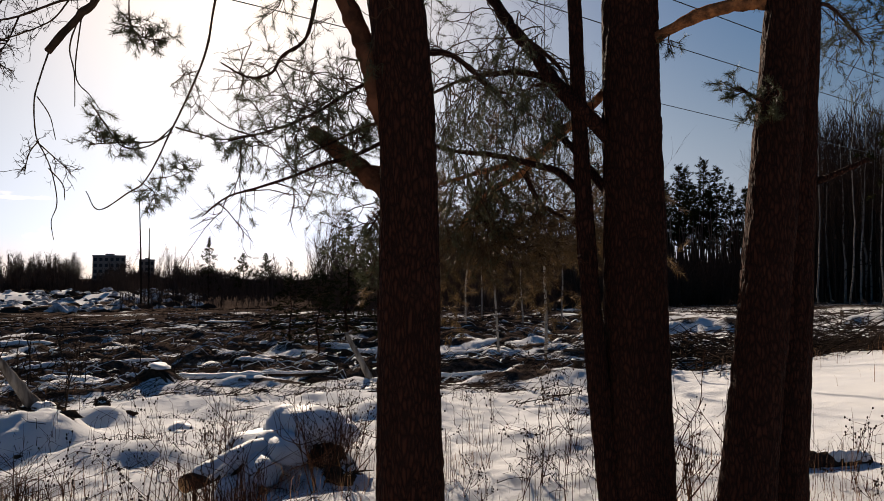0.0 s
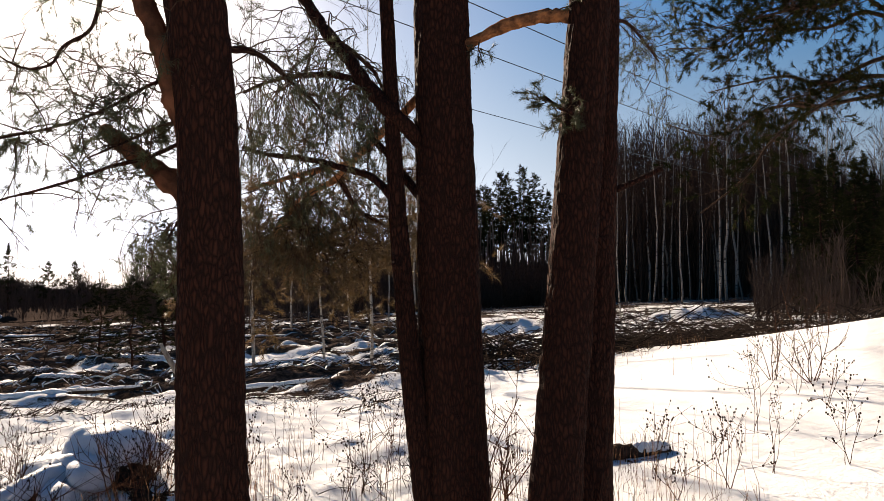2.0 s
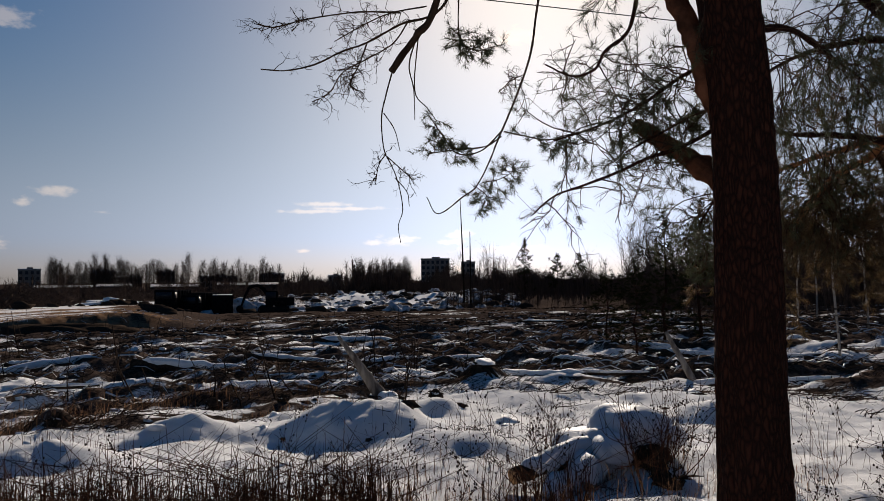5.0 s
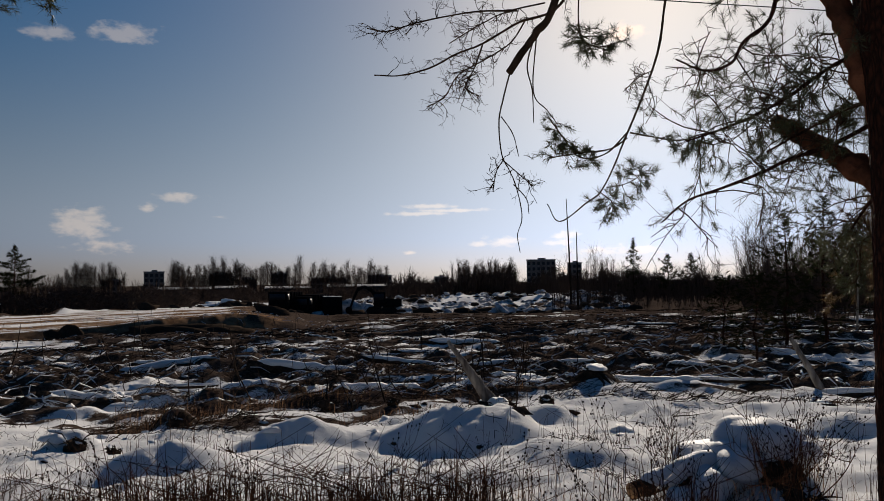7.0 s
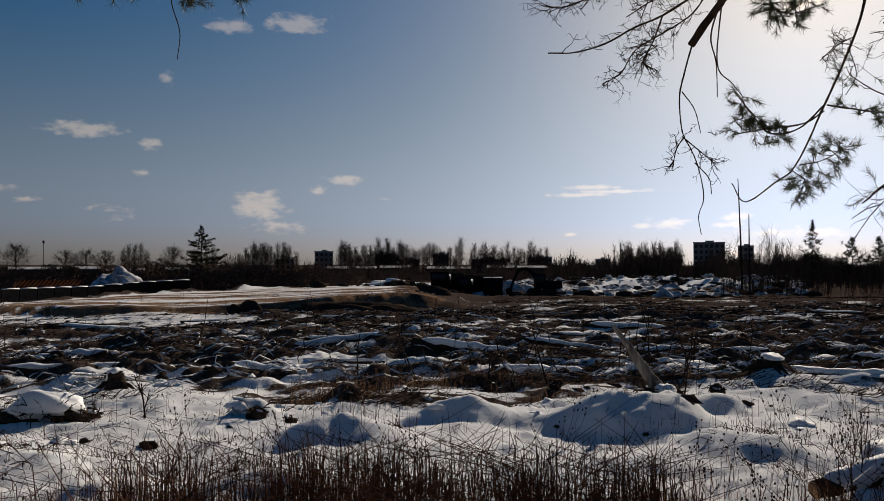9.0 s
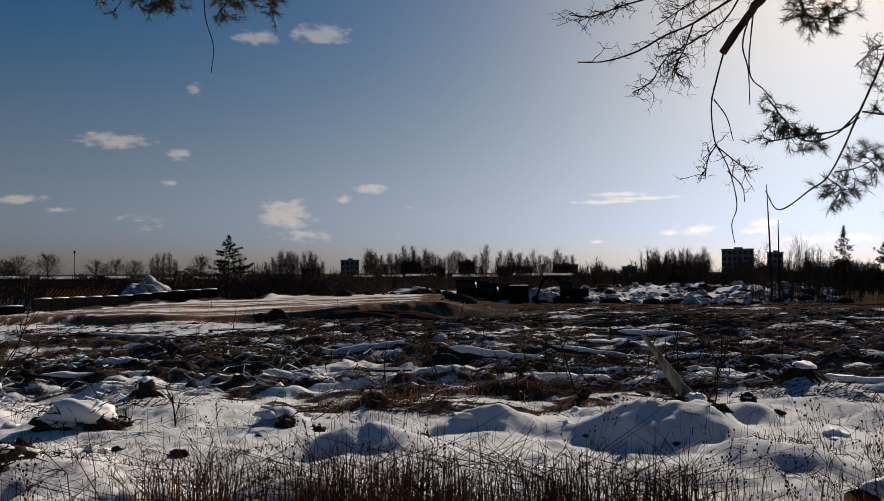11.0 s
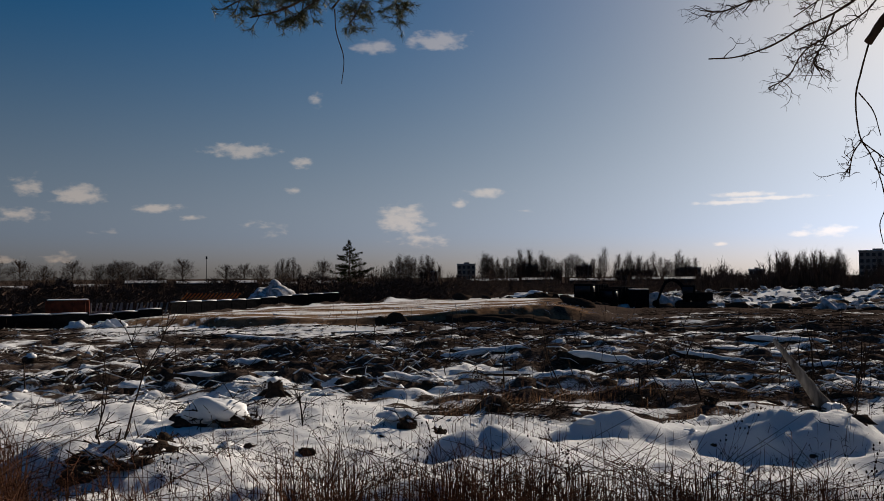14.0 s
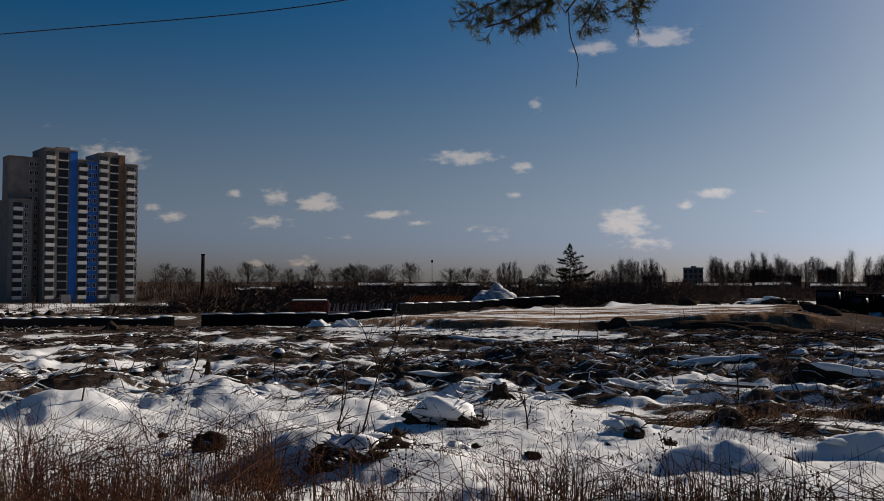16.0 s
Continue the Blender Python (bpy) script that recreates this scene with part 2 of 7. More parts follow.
def bark_material(name, plate, plate_dark, crevice):
    """Plated pine bark: cells stretched up the trunk with dark cracks between."""
    m = bpy.data.materials.new(name)
    m.use_nodes = True
    n, l = m.node_tree.nodes, m.node_tree.links
    p = n["Principled BSDF"]
    p.inputs["Roughness"].default_value, p.inputs["Specular IOR Level"].default_value = 0.9, 0.05
    c, s, warp = n.new("ShaderNodeTexCoord"), n.new("ShaderNodeMapping"), n.new("ShaderNodeTexNoise")
    s.inputs["Scale"].default_value = (1, 1, 0.3)
    l.new(c.outputs["Object"], s.inputs["Vector"])
    warp.inputs["Scale"].default_value, warp.inputs["Detail"].default_value = 9.0, 4.0
    l.new(s.outputs[0], warp.inputs["Vector"])
    push = n.new("ShaderNodeVectorMath")
    push.operation = "MULTIPLY_ADD"
    push.inputs[1].default_value = (0.06, 0.06, 0.06)
    l.new(warp.outputs["Color"], push.inputs[0])
    l.new(s.outputs[0], push.inputs[2])
    cells, tones = n.new("ShaderNodeTexVoronoi"), n.new("ShaderNodeTexVoronoi")
    cells.feature = "DISTANCE_TO_EDGE"
    for v in (cells, tones):
        v.inputs["Scale"].default_value = 62.0
        l.new(push.outputs[0], v.inputs["Vector"])
    crack = n.new("ShaderNodeMapRange")
    crack.inputs["From Min"].default_value, crack.inputs["From Max"].default_value = 0.0, 0.3
    l.new(cells.outputs["Distance"], crack.inputs["Value"])
    fine = n.new("ShaderNodeTexNoise")
    fine.inputs["Scale"].default_value, fine.inputs["Detail"].default_value = 70.0, 5.0
    l.new(s.outputs[0], fine.inputs["Vector"])
    tone = n.new("ShaderNodeMix")
    tone.data_type = "RGBA"
    tone.inputs[6].default_value, tone.inputs[7].default_value = (*plate_dark, 1), (*plate, 1)
    l.new(fine.outputs["Fac"], tone.inputs["Factor"])
    vary = n.new("ShaderNodeHueSaturation")
    grade = n.new("ShaderNodeMapRange")
    grade.inputs["To Min"].default_value, grade.inputs["To Max"].default_value = 0.75, 1.25
    l.new(tones.outputs["Color"], grade.inputs["Value"])
    l.new(grade.outputs[0], vary.inputs["Value"])
    l.new(tone.outputs[2], vary.inputs["Color"])
    both = n.new("ShaderNodeMix")
    both.data_type = "RGBA"
    both.inputs[6].default_value = (*crevice, 1)
    l.new(crack.outputs[0], both.inputs["Factor"])
    l.new(vary.outputs[0], both.inputs[7])
    l.new(both.outputs[2], p.inputs["Base Color"])
    h = n.new("ShaderNodeMath")
    h.operation = "MULTIPLY_ADD"
    h.inputs[1].default_value = 0.3
    l.new(fine.outputs["Fac"], h.inputs[0])
    l.new(crack.outputs[0], h.inputs[2])
    b = n.new("ShaderNodeBump")
    b.inputs["Strength"].default_value, b.inputs["Distance"].default_value = 0.9, 0.006
    l.new(h.outputs[0], b.inputs["Height"])
    l.new(b.outputs["Normal"], p.inputs["Normal"])
    return m


M_SNOW = material("snow", (0.69, 0.69, 0.7), (0.6, 0.62, 0.65), scale=3.0, rough=0.6, bump=0.3, bump_scale=30.0)
# Greyer, mottled snow: shade on the lumps' near sides is put into the colour.
M_SHADED_SNOW = material("shaded_snow", (0.6, 0.61, 0.64), (0.2, 0.19, 0.19), scale=1.6, rough=0.8, bump=0.6, bump_scale=8.0)
M_GROUND = ground_material()
M_BARK = bark_material("pine_bark", (0.06, 0.022, 0.0135), (0.034, 0.013, 0.009), (0.015, 0.0075, 0.006))
# Orange limb bark, brightened: sunlight on these limbs is put into the colour.
M_BARK_ORANGE_SUNLIT = material("sunlit_orange_bark", (0.34, 0.14, 0.06), (0.1, 0.045, 0.025), scale=22.0, rough=0.8, bump=0.9, bump_scale=40.0)
# Darker copy of the same limb bark, for limbs without that sunlight.
M_BARK_RED = material("reddish_pine_bark", (0.16, 0.065, 0.036), (0.06, 0.027, 0.017), scale=14.0, rough=0.8, bump=0.6, bump_scale=40.0)
M_TWIG = material("twig_bark", (0.075, 0.046, 0.031), (0.032, 0.021, 0.015), scale=20.0, rough=0.85, bump=0.3)
M_NEEDLE = thin_leaf("pine_needles", (0.06, 0.062, 0.026), (0.028, 0.033, 0.015), 0.22)
M_NEEDLE_DRY = thin_leaf("browned_needles", (0.12, 0.072, 0.03), (0.05, 0.036, 0.017), 0.4)
M_BIRCH = material("birch_bark", (0.25, 0.225, 0.2), (0.04, 0.034, 0.03), scale=3.5, rough=0.7, bump=0.3, stretch_by=(1, 1, 3.5), mix=(0.36, 0.46))
M_BIRCH_TWIG = material("birch_twigs", (0.07, 0.044, 0.034), (0.03, 0.02, 0.016), scale=5.0, rough=0.85)
M_DEAD = material("dead_branches", (0.042, 0.03, 0.024), (0.01, 0.008, 0.007), scale=1.5, rough=0.9)
M_DRY = thin_leaf("dry_grass", (0.27, 0.15, 0.075), (0.11, 0.055, 0.03), 0.3)
M_WEED = material("dry_weed_stems", (0.098, 0.046, 0.028), (0.034, 0.018, 0.012), scale=12.0, rough=0.85)
M_WOOD = material("weathered_wood", (0.24, 0.22, 0.2), (0.06, 0.05, 0.045), scale=12.0, rough=0.85, bump=0.5, stretch_by=(1, 1, 0.2))
M_CUT = material("cut_wood", (0.5, 0.3, 0.15), (0.28, 0.15, 0.08), scale=16.0, rough=0.8, bump=0.3)
M_STUMP = material("dark_stump_bark", (0.05, 0.036, 0.028), (0.02, 0.016, 0.013), scale=14.0, rough=0.95, bump=0.8)
M_FAR_TWIG = material("distant_twigs", (0.085, 0.06, 0.047), (0.035, 0.025, 0.021), scale=0.3, rough=0.9)
M_CONIFER = material("distant_conifer", (0.030, 0.031, 0.012), (0.013, 0.014, 0.006), scale=0.8, rough=0.9)
M_CABLE = material("black_cable", (0.03, 0.03, 0.032), rough=0.5)


# ---- building helpers ----
def spot(bearing, distance):
    """Plan position from a compass-like bearing (degrees, to the left of ahead) and a distance."""
    b = radians(bearing)
    return -math.sin(b) * distance, math.cos(b) * distance


def hashed(ix, iy, seed):
    h = (ix.astype(np.int64) * 374761393 + iy.astype(np.int64) * 668265263 + seed * 974634721) & 0xFFFFFFFF
    h = ((h ^ (h >> 13)) * 1274126177) & 0xFFFFFFFF
    return ((h ^ (h >> 16)) & 0xFFFF) / 65535.0


def value_noise(x, y, seed=0):
    ix, iy = np.floor(x), np.floor(y)
    u, v = x - ix, y - iy
    u, v = u * u * u * (u * (u * 6 - 15) + 10), v * v * v * (v * (v * 6 - 15) + 10)
    a, b = hashed(ix, iy, seed), hashed(ix + 1, iy, seed)
    c, d = hashed(ix, iy + 1, seed), hashed(ix + 1, iy + 1, seed)
    return (a + (b - a) * u) * (1 - v) + (c + (d - c) * u) * v - 0.5


def fractal(x, y, scale, octaves=4, seed=0):
    total, gain = 0.0, 1.0
    for i in range(octaves):
        total = total + gain * value_noise(x / scale + 17.3 * i, y / scale - 9.1 * i, seed + i)
        scale, gain = scale * 0.5, gain * 0.5
    return total


def smooth(lo, hi, v):
    s = np.clip((v - lo) / (hi - lo), 0, 1)
    return s * s * (3 - 2 * s)


# snow-covered humps: bearing, distance, half length, half depth, height, turn
HUMPS = [
    (10.2, 8.1, 0.6, 0.4, 0.1, 10), (27.8, 10.5, 0.95, 0.7, 0.4, 27), (36.0, 10.5, 1.3, 0.42, 0.15, 33),
    (40.5, 10.5, 0.7, 0.4, 0.15, 30), (48.4, 9.2, 0.8, 0.5, 0.23, 46), (66.6, 12.4, 0.6, 0.36, 0.12, 66), (75.5, 9.2, 0.8, 0.5, 0.28, 75),
    (82.2, 15.2, 1.1, 0.6, 0.3, 80), (90.3, 14.5, 1.0, 0.6, 0.34, 88), (19.2, 14.8, 0.4, 0.3, 0.22, 10), (14.5, 15.2, 1.3, 0.3, 0.12, 5),
    (53.5, 11.6, 0.32, 0.26, 0.24, 50), (47.2, 12.6, 0.32, 0.26, 0.26, 50), (68.3, 8.5, 0.9, 0.5, 0.2, 66), 
    (-6.5, 14.5, 1.3, 0.5, 0.12, 0), (-9.0, 14.0, 0.8, 0.5, 0.12, -10), (-19.0, 30.0, 3.0, 1.2, 0.5, -20), (-29.0, 34.0, 2.5, 1.0, 0.55, -30),
    (23.0, 12.0, 0.8, 0.4, 0.2, 20), (4.0, 11.0, 0.9, 0.5, 0.2, 0), (71.5, 13.5, 0.5, 0.4, 0.24, 70),
    (62.2, 116.5, 5.0, 4.0, 1.1, 62), (52.0, 7.2, 0.7, 0.4, 0.12, 50), (62.0, 7.4, 0.7, 0.4, 0.14, 60), (-4.0, 8.5, 1.2, 0.6, 0.07, 0), (21.0, 8.6, 0.6, 0.4, 0.08, 20),
]


# the raised dirt road: bearing, distance and height of its near and far edges
ROAD = np.array([(36, 62, -0.7, 112, -1.3), (44, 60, -0.55, 112, -1.25), (48, 57, -0.6, 108, -1.3), (52, 57, -0.95, 104, -1.35), (56, 57, -1.1, 98, -1.47), (58, 57, -1.15, 95, -1.5), (61, 57.5, -1.05, 90, -1.56),
                 (65.3, 59, -1.05, 80, -1.55), (69, 62.5, -1.35, 72, -1.46), (72, 66, -1.5, 68.5, -1.57), (75, 67, -1.6, 69.5, -1.7)])


def road_line(b):
    """Near distance, near height, far distance and far height of the road along a bearing."""
    return [np.interp(b, ROAD[:, 0], ROAD[:, k]) for k in (1, 2, 3, 4)]


def height(x, y):
    x, y = np.asarray(x, float), np.asarray(y, float)
    r, b = np.hypot(x, y), np.degrees(np.arctan2(-x, y))
    slope = 0.0285 * x - 0.0133 * y
    z = np.where(slope < 0, 6.8 * np.tanh(slope / 6.8), 1.6 * np.tanh(slope / 1.6))
    bank = smooth(-13, -52, b) * smooth(-130, -70, b) * np.exp(-(((r - 14.5) / 6.0) ** 2))
    z = z + 1.15 * bank
    calm = 1 - 0.85 * np.clip(smooth(-14, -24, b) * smooth(26, 17, r), 0, 1)
    near = smooth(2.0, 5.0, r)
    ripple = 0.10 * fractal(x, y, 2.8, 3, 3) + 0.11 * fractal(x, y, 0.9, 4, 11) * smooth(60, 30, r)
    crust = 0.035 * fractal(x, y, 0.33, 3, 13) * smooth(25, 12, r) + 0.09 * np.clip(fractal(x, y, 0.7, 3, 15) - 0.12, 0, 1) * smooth(30, 14, r)
    swell = 0.09 * fractal(x, y, 1.4, 3, 17) * smooth(6.5, 8.5, r) * smooth(22, 15, r)
    z = z + near * calm * (ripple + crust + swell)
    rough = smooth(13, 17.5, r) * smooth(140, 70, r) * smooth(-22, -12, b)
    z = z + rough * (0.3 * streaks(x, y) + 0.2 * fractal(np.arctan2(-x, y) * 8 * (r / 25) ** 0.5, np.log(r) * 36, 1.0, 3, 33) + 0.2 * fractal(x, y, 0.7, 3, 31) * smooth(55, 30, r))
    z = z + rough * 0.12 * smooth(80, 45, r) * clumps(x, y)
    far = smooth(40, 120, r) * smooth(700, 300, r)
    z = z + far * (0.9 * fractal(x, y, 14, 4, 41) + 0.5 * np.abs(fractal(x, y, 5, 3, 47)))
    heaps = smooth(14, 19, b) * smooth(37, 32, b) * smooth(110, 135, r) * smooth(330, 260, r)
    z = z + heaps * (2.0 * np.abs(fractal(x, y, 16, 3, 53)) + 1.5 * np.abs(fractal(x, y, 5, 3, 55)) + 0.7 * np.abs(fractal(x, y, 2.2, 2, 57)) + 0.3)
    near_r, near_z, far_r, far_z = road_line(b)
    deck = smooth(37, 43, b) * smooth(73.5, 71, b) * smooth(-0.7, 0.7, r - near_r - 0.5 * fractal(x, y, 2.5, 3, 65)) * smooth(far_r + 4, far_r + 1, r)
    across = np.clip((r - near_r) / (far_r - near_r), 0, 1)
    z = z * (1 - deck) + deck * (near_z + (far_z - near_z) * across + 0.13 * fractal(x, y, 3.5, 3, 61) + 0.06 * fractal(r - near_r, b * 0.15, 1.3, 2, 66))
    z = z + smooth(50, 53, b) * smooth(70.5, 67, b) * (0.2 + 0.28 * smooth(68, 62, b)) * np.exp(-(((r - far_r) / 1.3) ** 2)) * (0.7 + 1.5 * fractal(x, y, 2.2, 3, 63))
    for bearing, distance, half_l, half_d, tall, turn in HUMPS:
        hx, hy = spot(bearing, distance)
        a = radians(turn)
        u, v = (x - hx) * math.cos(a) + (y - hy) * math.sin(a), -(x - hx) * math.sin(a) + (y - hy) * math.cos(a)
        u, v = u + 0.3 * half_d * fractal(x, y, 0.8, 3, 91), v + 0.4 * half_d * fractal(x, y, 0.9, 4, 92)
        face = np.where(v < 0, np.clip(1 + v / half_d, 0, 1) ** 0.85, 1 - smooth(0, 2.2, v / half_d))
        rise = face * (1 - smooth(0.15, 1.25, np.abs(u) / half_l))
        z = z + tall * rise * (1 + 0.22 * fractal(x, y, 0.45, 3, 94) + 0.08 * fractal(x, y, 0.14, 2, 96))
    return z


def streaks(x, y):
    """Windrows of felled branches, long across the slope and narrow along it."""
    r, b = np.hypot(x, y), np.arctan2(-x, y)
    return fractal(b * 12 * (r / 25) ** 0.3, np.log(r) * 38, 3.0, 4, 77) + 0.75 * fractal(b * 34 * (r / 25) ** 0.5, np.log(r) * 90, 3.0, 3, 78)


def clumps(x, y):
    """Snow-topped clumps of brush, wider across the slope than along it."""
    r, b = np.hypot(x, y), np.arctan2(-x, y)
    return fractal(b * 105 * (r / 25) ** 0.4, np.log(r + 1e-6) * 230, 3.0, 3, 35)


def ground_at(x, y):
    return float(height(np.array([x]), np.array([y]))[0])


class Geo:
    """Gathers vertices and faces for one mesh."""

    def __init__(self):
        self.v, self.f, self.n = [], [], 0

    def add(self, verts, faces):
        verts = np.asarray(verts, float)
        self.v.append(verts)
        self.f.extend([tuple(int(i) + self.n for i in f) for f in faces])
        self.n += len(verts)
        return self

    def tube(self, points, radii, sides=6, cap=True):
        p = np.asarray(points, float)
        if np.isscalar(radii):
            radii = [radii] * len(p)
        d = np.gradient(p, axis=0)
        d /= np.linalg.norm(d, axis=1)[:, None] + 1e-12
        ref = np.array([0, 0, 1.0]) if abs(d[0][2]) < 0.8 else np.array([1.0, 0, 0])
        a = np.cross(d, ref)
        a /= np.linalg.norm(a, axis=1)[:, None] + 1e-12
        b = np.cross(d, a)
        t = np.arange(sides) * 2 * np.pi / sides
        ring = a[:, None, :] * np.cos(t)[None, :, None] + b[:, None, :] * np.sin(t)[None, :, None]
        v = (p[:, None, :] + ring * np.asarray(radii)[:, None, None]).reshape(-1, 3)
        faces = []
        for i in range(len(p) - 1):
            for j in range(sides):
                k = (j + 1) % sides
                faces.append((i * sides + j, i * sides + k, (i + 1) * sides + k, (i + 1) * sides + j))
        if cap and sides > 2:
            faces.append(tuple(range(sides - 1, -1, -1)))
            faces.append(tuple((len(p) - 1) * sides + j for j in range(sides)))
        return self.add(v, faces)

    def box(self, lo, hi, bevel=0.0):
        x0, y0, z0 = lo
        x1, y1, z1 = hi
        if bevel <= 0:
            v = [(x, y, z) for z in (z0, z1) for x, y in ((x0, y0), (x1, y0), (x1, y1), (x0, y1))]
            return self.add(v, [(3, 2, 1, 0), (4, 5, 6, 7), (0, 1, 5, 4), (1, 2, 6, 5), (2, 3, 7, 6), (3, 0, 4, 7)])
        bm = bmesh.new()
        bmesh.ops.create_cube(bm, size=1.0)
        for q in bm.verts:
            q.co = ((x0 + x1) / 2 + q.co.x * (x1 - x0), (y0 + y1) / 2 + q.co.y * (y1 - y0), (z0 + z1) / 2 + q.co.z * (z1 - z0))
        bmesh.ops.bevel(bm, geom=bm.edges[:], offset=bevel, segments=2, affect="EDGES", profile=0.5)
        bm.verts.index_update()
        self.add([tuple(q.co) for q in bm.verts], [[q.index for q in f.verts] for f in bm.faces])
        bm.free()
        return self

    def lump(self, centre, size, seed=0, rough=0.25, rings=10, sides=14, flat=False):
        """An uneven rounded mass."""
        g = np.random.default_rng(seed)
        off = g.random(3) * 50
        th = np.linspace(0, np.pi / 2 if flat else np.pi, rings)
        ph = np.arange(sides) * 2 * np.pi / sides
        T, P = np.meshgrid(th, ph, indexing="ij")
        n = np.stack([np.sin(T) * np.cos(P), np.sin(T) * np.sin(P), np.cos(T)], -1)
        w = 1 + rough * 2 * fractal(n[..., 0] * 1.5 + off[0] + n[..., 2], n[..., 1] * 1.5 + off[1] - n[..., 2], 1.0, 3, seed)
        v = (n * w[..., None] * np.asarray(size) + np.asarray(centre)).reshape(-1, 3)
        faces = [(i * sides + j, (i + 1) * sides + j, (i + 1) * sides + (j + 1) % sides, i * sides + (j + 1) % sides) for i in range(rings - 1) for j in range(sides)]
        return self.add(v, faces)

    def needles(self, where, ways, count=30, length=0.05, width=0.0022, seed=0, open_angle=0.9):
        """Tufts of needles, each a thin blade, at the places given."""
        g = np.random.default_rng(seed)
        where, ways = np.repeat(np.asarray(where, float), count, 0), np.repeat(np.asarray(ways, float), count, 0)
        if not len(where):
            return self
        ways /= np.linalg.norm(ways, axis=1)[:, None] + 1e-9
        r = g.normal(size=where.shape)
        r /= np.linalg.norm(r, axis=1)[:, None]
        d = ways + open_angle * r
        d /= np.linalg.norm(d, axis=1)[:, None] + 1e-9
        base = where - ways * (g.random(len(where)) * length * 0.9)[:, None]
        side = np.cross(d, g.normal(size=d.shape))
        side /= np.linalg.norm(side, axis=1)[:, None] + 1e-9
        long_ = (length * (0.65 + 0.6 * g.random(len(where))))[:, None]
        a, b, c = base - side * width * 0.5, base + side * width * 0.5, base + d * long_
        v = np.stack([a, b, c], 1).reshape(-1, 3)
        f = np.arange(len(v)).reshape(-1, 3)
        self.v.append(v)
        self.f.extend([tuple(t) for t in (f + self.n).tolist()])
        self.n += len(v)
        return self

    def mesh(self, name, mat, shade=True):
        me = bpy.data.meshes.new(name)
        me.from_pydata(np.concatenate(self.v).tolist() if self.v else [], [], self.f)
        me.materials.append(mat)
        me.polygons.foreach_set("use_smooth", [shade] * len(me.polygons))
        me.update()
        return me


def part(name, geo, mat, parent, label="", shade=True, kind=""):
    ob = new(name, geo.mesh(name, mat, shade))
    ob.parent = parent
    return tagged(ob, label, kind=kind)


def thing(name, label, category, place, group="", kind="", turn=0.0):
    ob = new(name)
    ob.empty_display_size = 0.2
    ob.matrix_world = pose(*place, 0, 0, turn)
    return tagged(ob, label, category, group, kind)


def bent(points, steps=5):
    """A smooth line through control points."""
    p = np.asarray(points, float)
    q = np.vstack([2 * p[0] - p[1], p, 2 * p[-1] - p[-2]])
    o = []
    for i in range(1, len(q) - 2):
        for t in np.arange(steps) / steps:
            o.append(0.5 * (2 * q[i] + (q[i + 1] - q[i - 1]) * t + (2 * q[i - 1] - 5 * q[i] + 4 * q[i + 1] - q[i + 2]) * t * t + (3 * q[i] - q[i - 1] - 3 * q[i + 1] + q[i + 2]) * t ** 3))
    o.append(p[-1])
    return np.array(o)


def sprig(geo, tips, g, start, way, length, radius, depth, droop=0.15, wander=0.35, forks=3, leafy=True, sides=4):
    """A twig that wanders, forks and ends in needle tufts."""
    n = max(4, int(length / 0.05) if length < 0.5 else 9)
    step = length / n
    p, d = np.array(start, float), np.array(way, float)
    d /= np.linalg.norm(d)
    line = [p.copy()]
    for i in range(n):
        d = d + g.normal(size=3) * wander * 0.45 + np.array([0, 0, -droop * 0.4])
        d /= np.linalg.norm(d)
        p = p + d * step
        line.append(p.copy())
    geo.tube(line, np.linspace(radius, radius * 0.45, len(line)), sides, cap=False)
    if leafy and depth <= 1:
        tips.append((line[-1], d))
        if g.random() < 0.5:
            tips.append((line[-2], d))
    if depth > 0:
        for k in range(forks):
            i = int(g.integers(len(line) // 3, len(line)))
            i = min(i, len(line) - 2)
            w = line[i + 1] - line[i]
            w = w / np.linalg.norm(w) + g.normal(size=3) * 0.65
            sprig(geo, tips, g, line[i], w, length * (0.4 + 0.35 * g.random()), radius * 0.6, depth - 1, droop, wander, forks, leafy, sides)


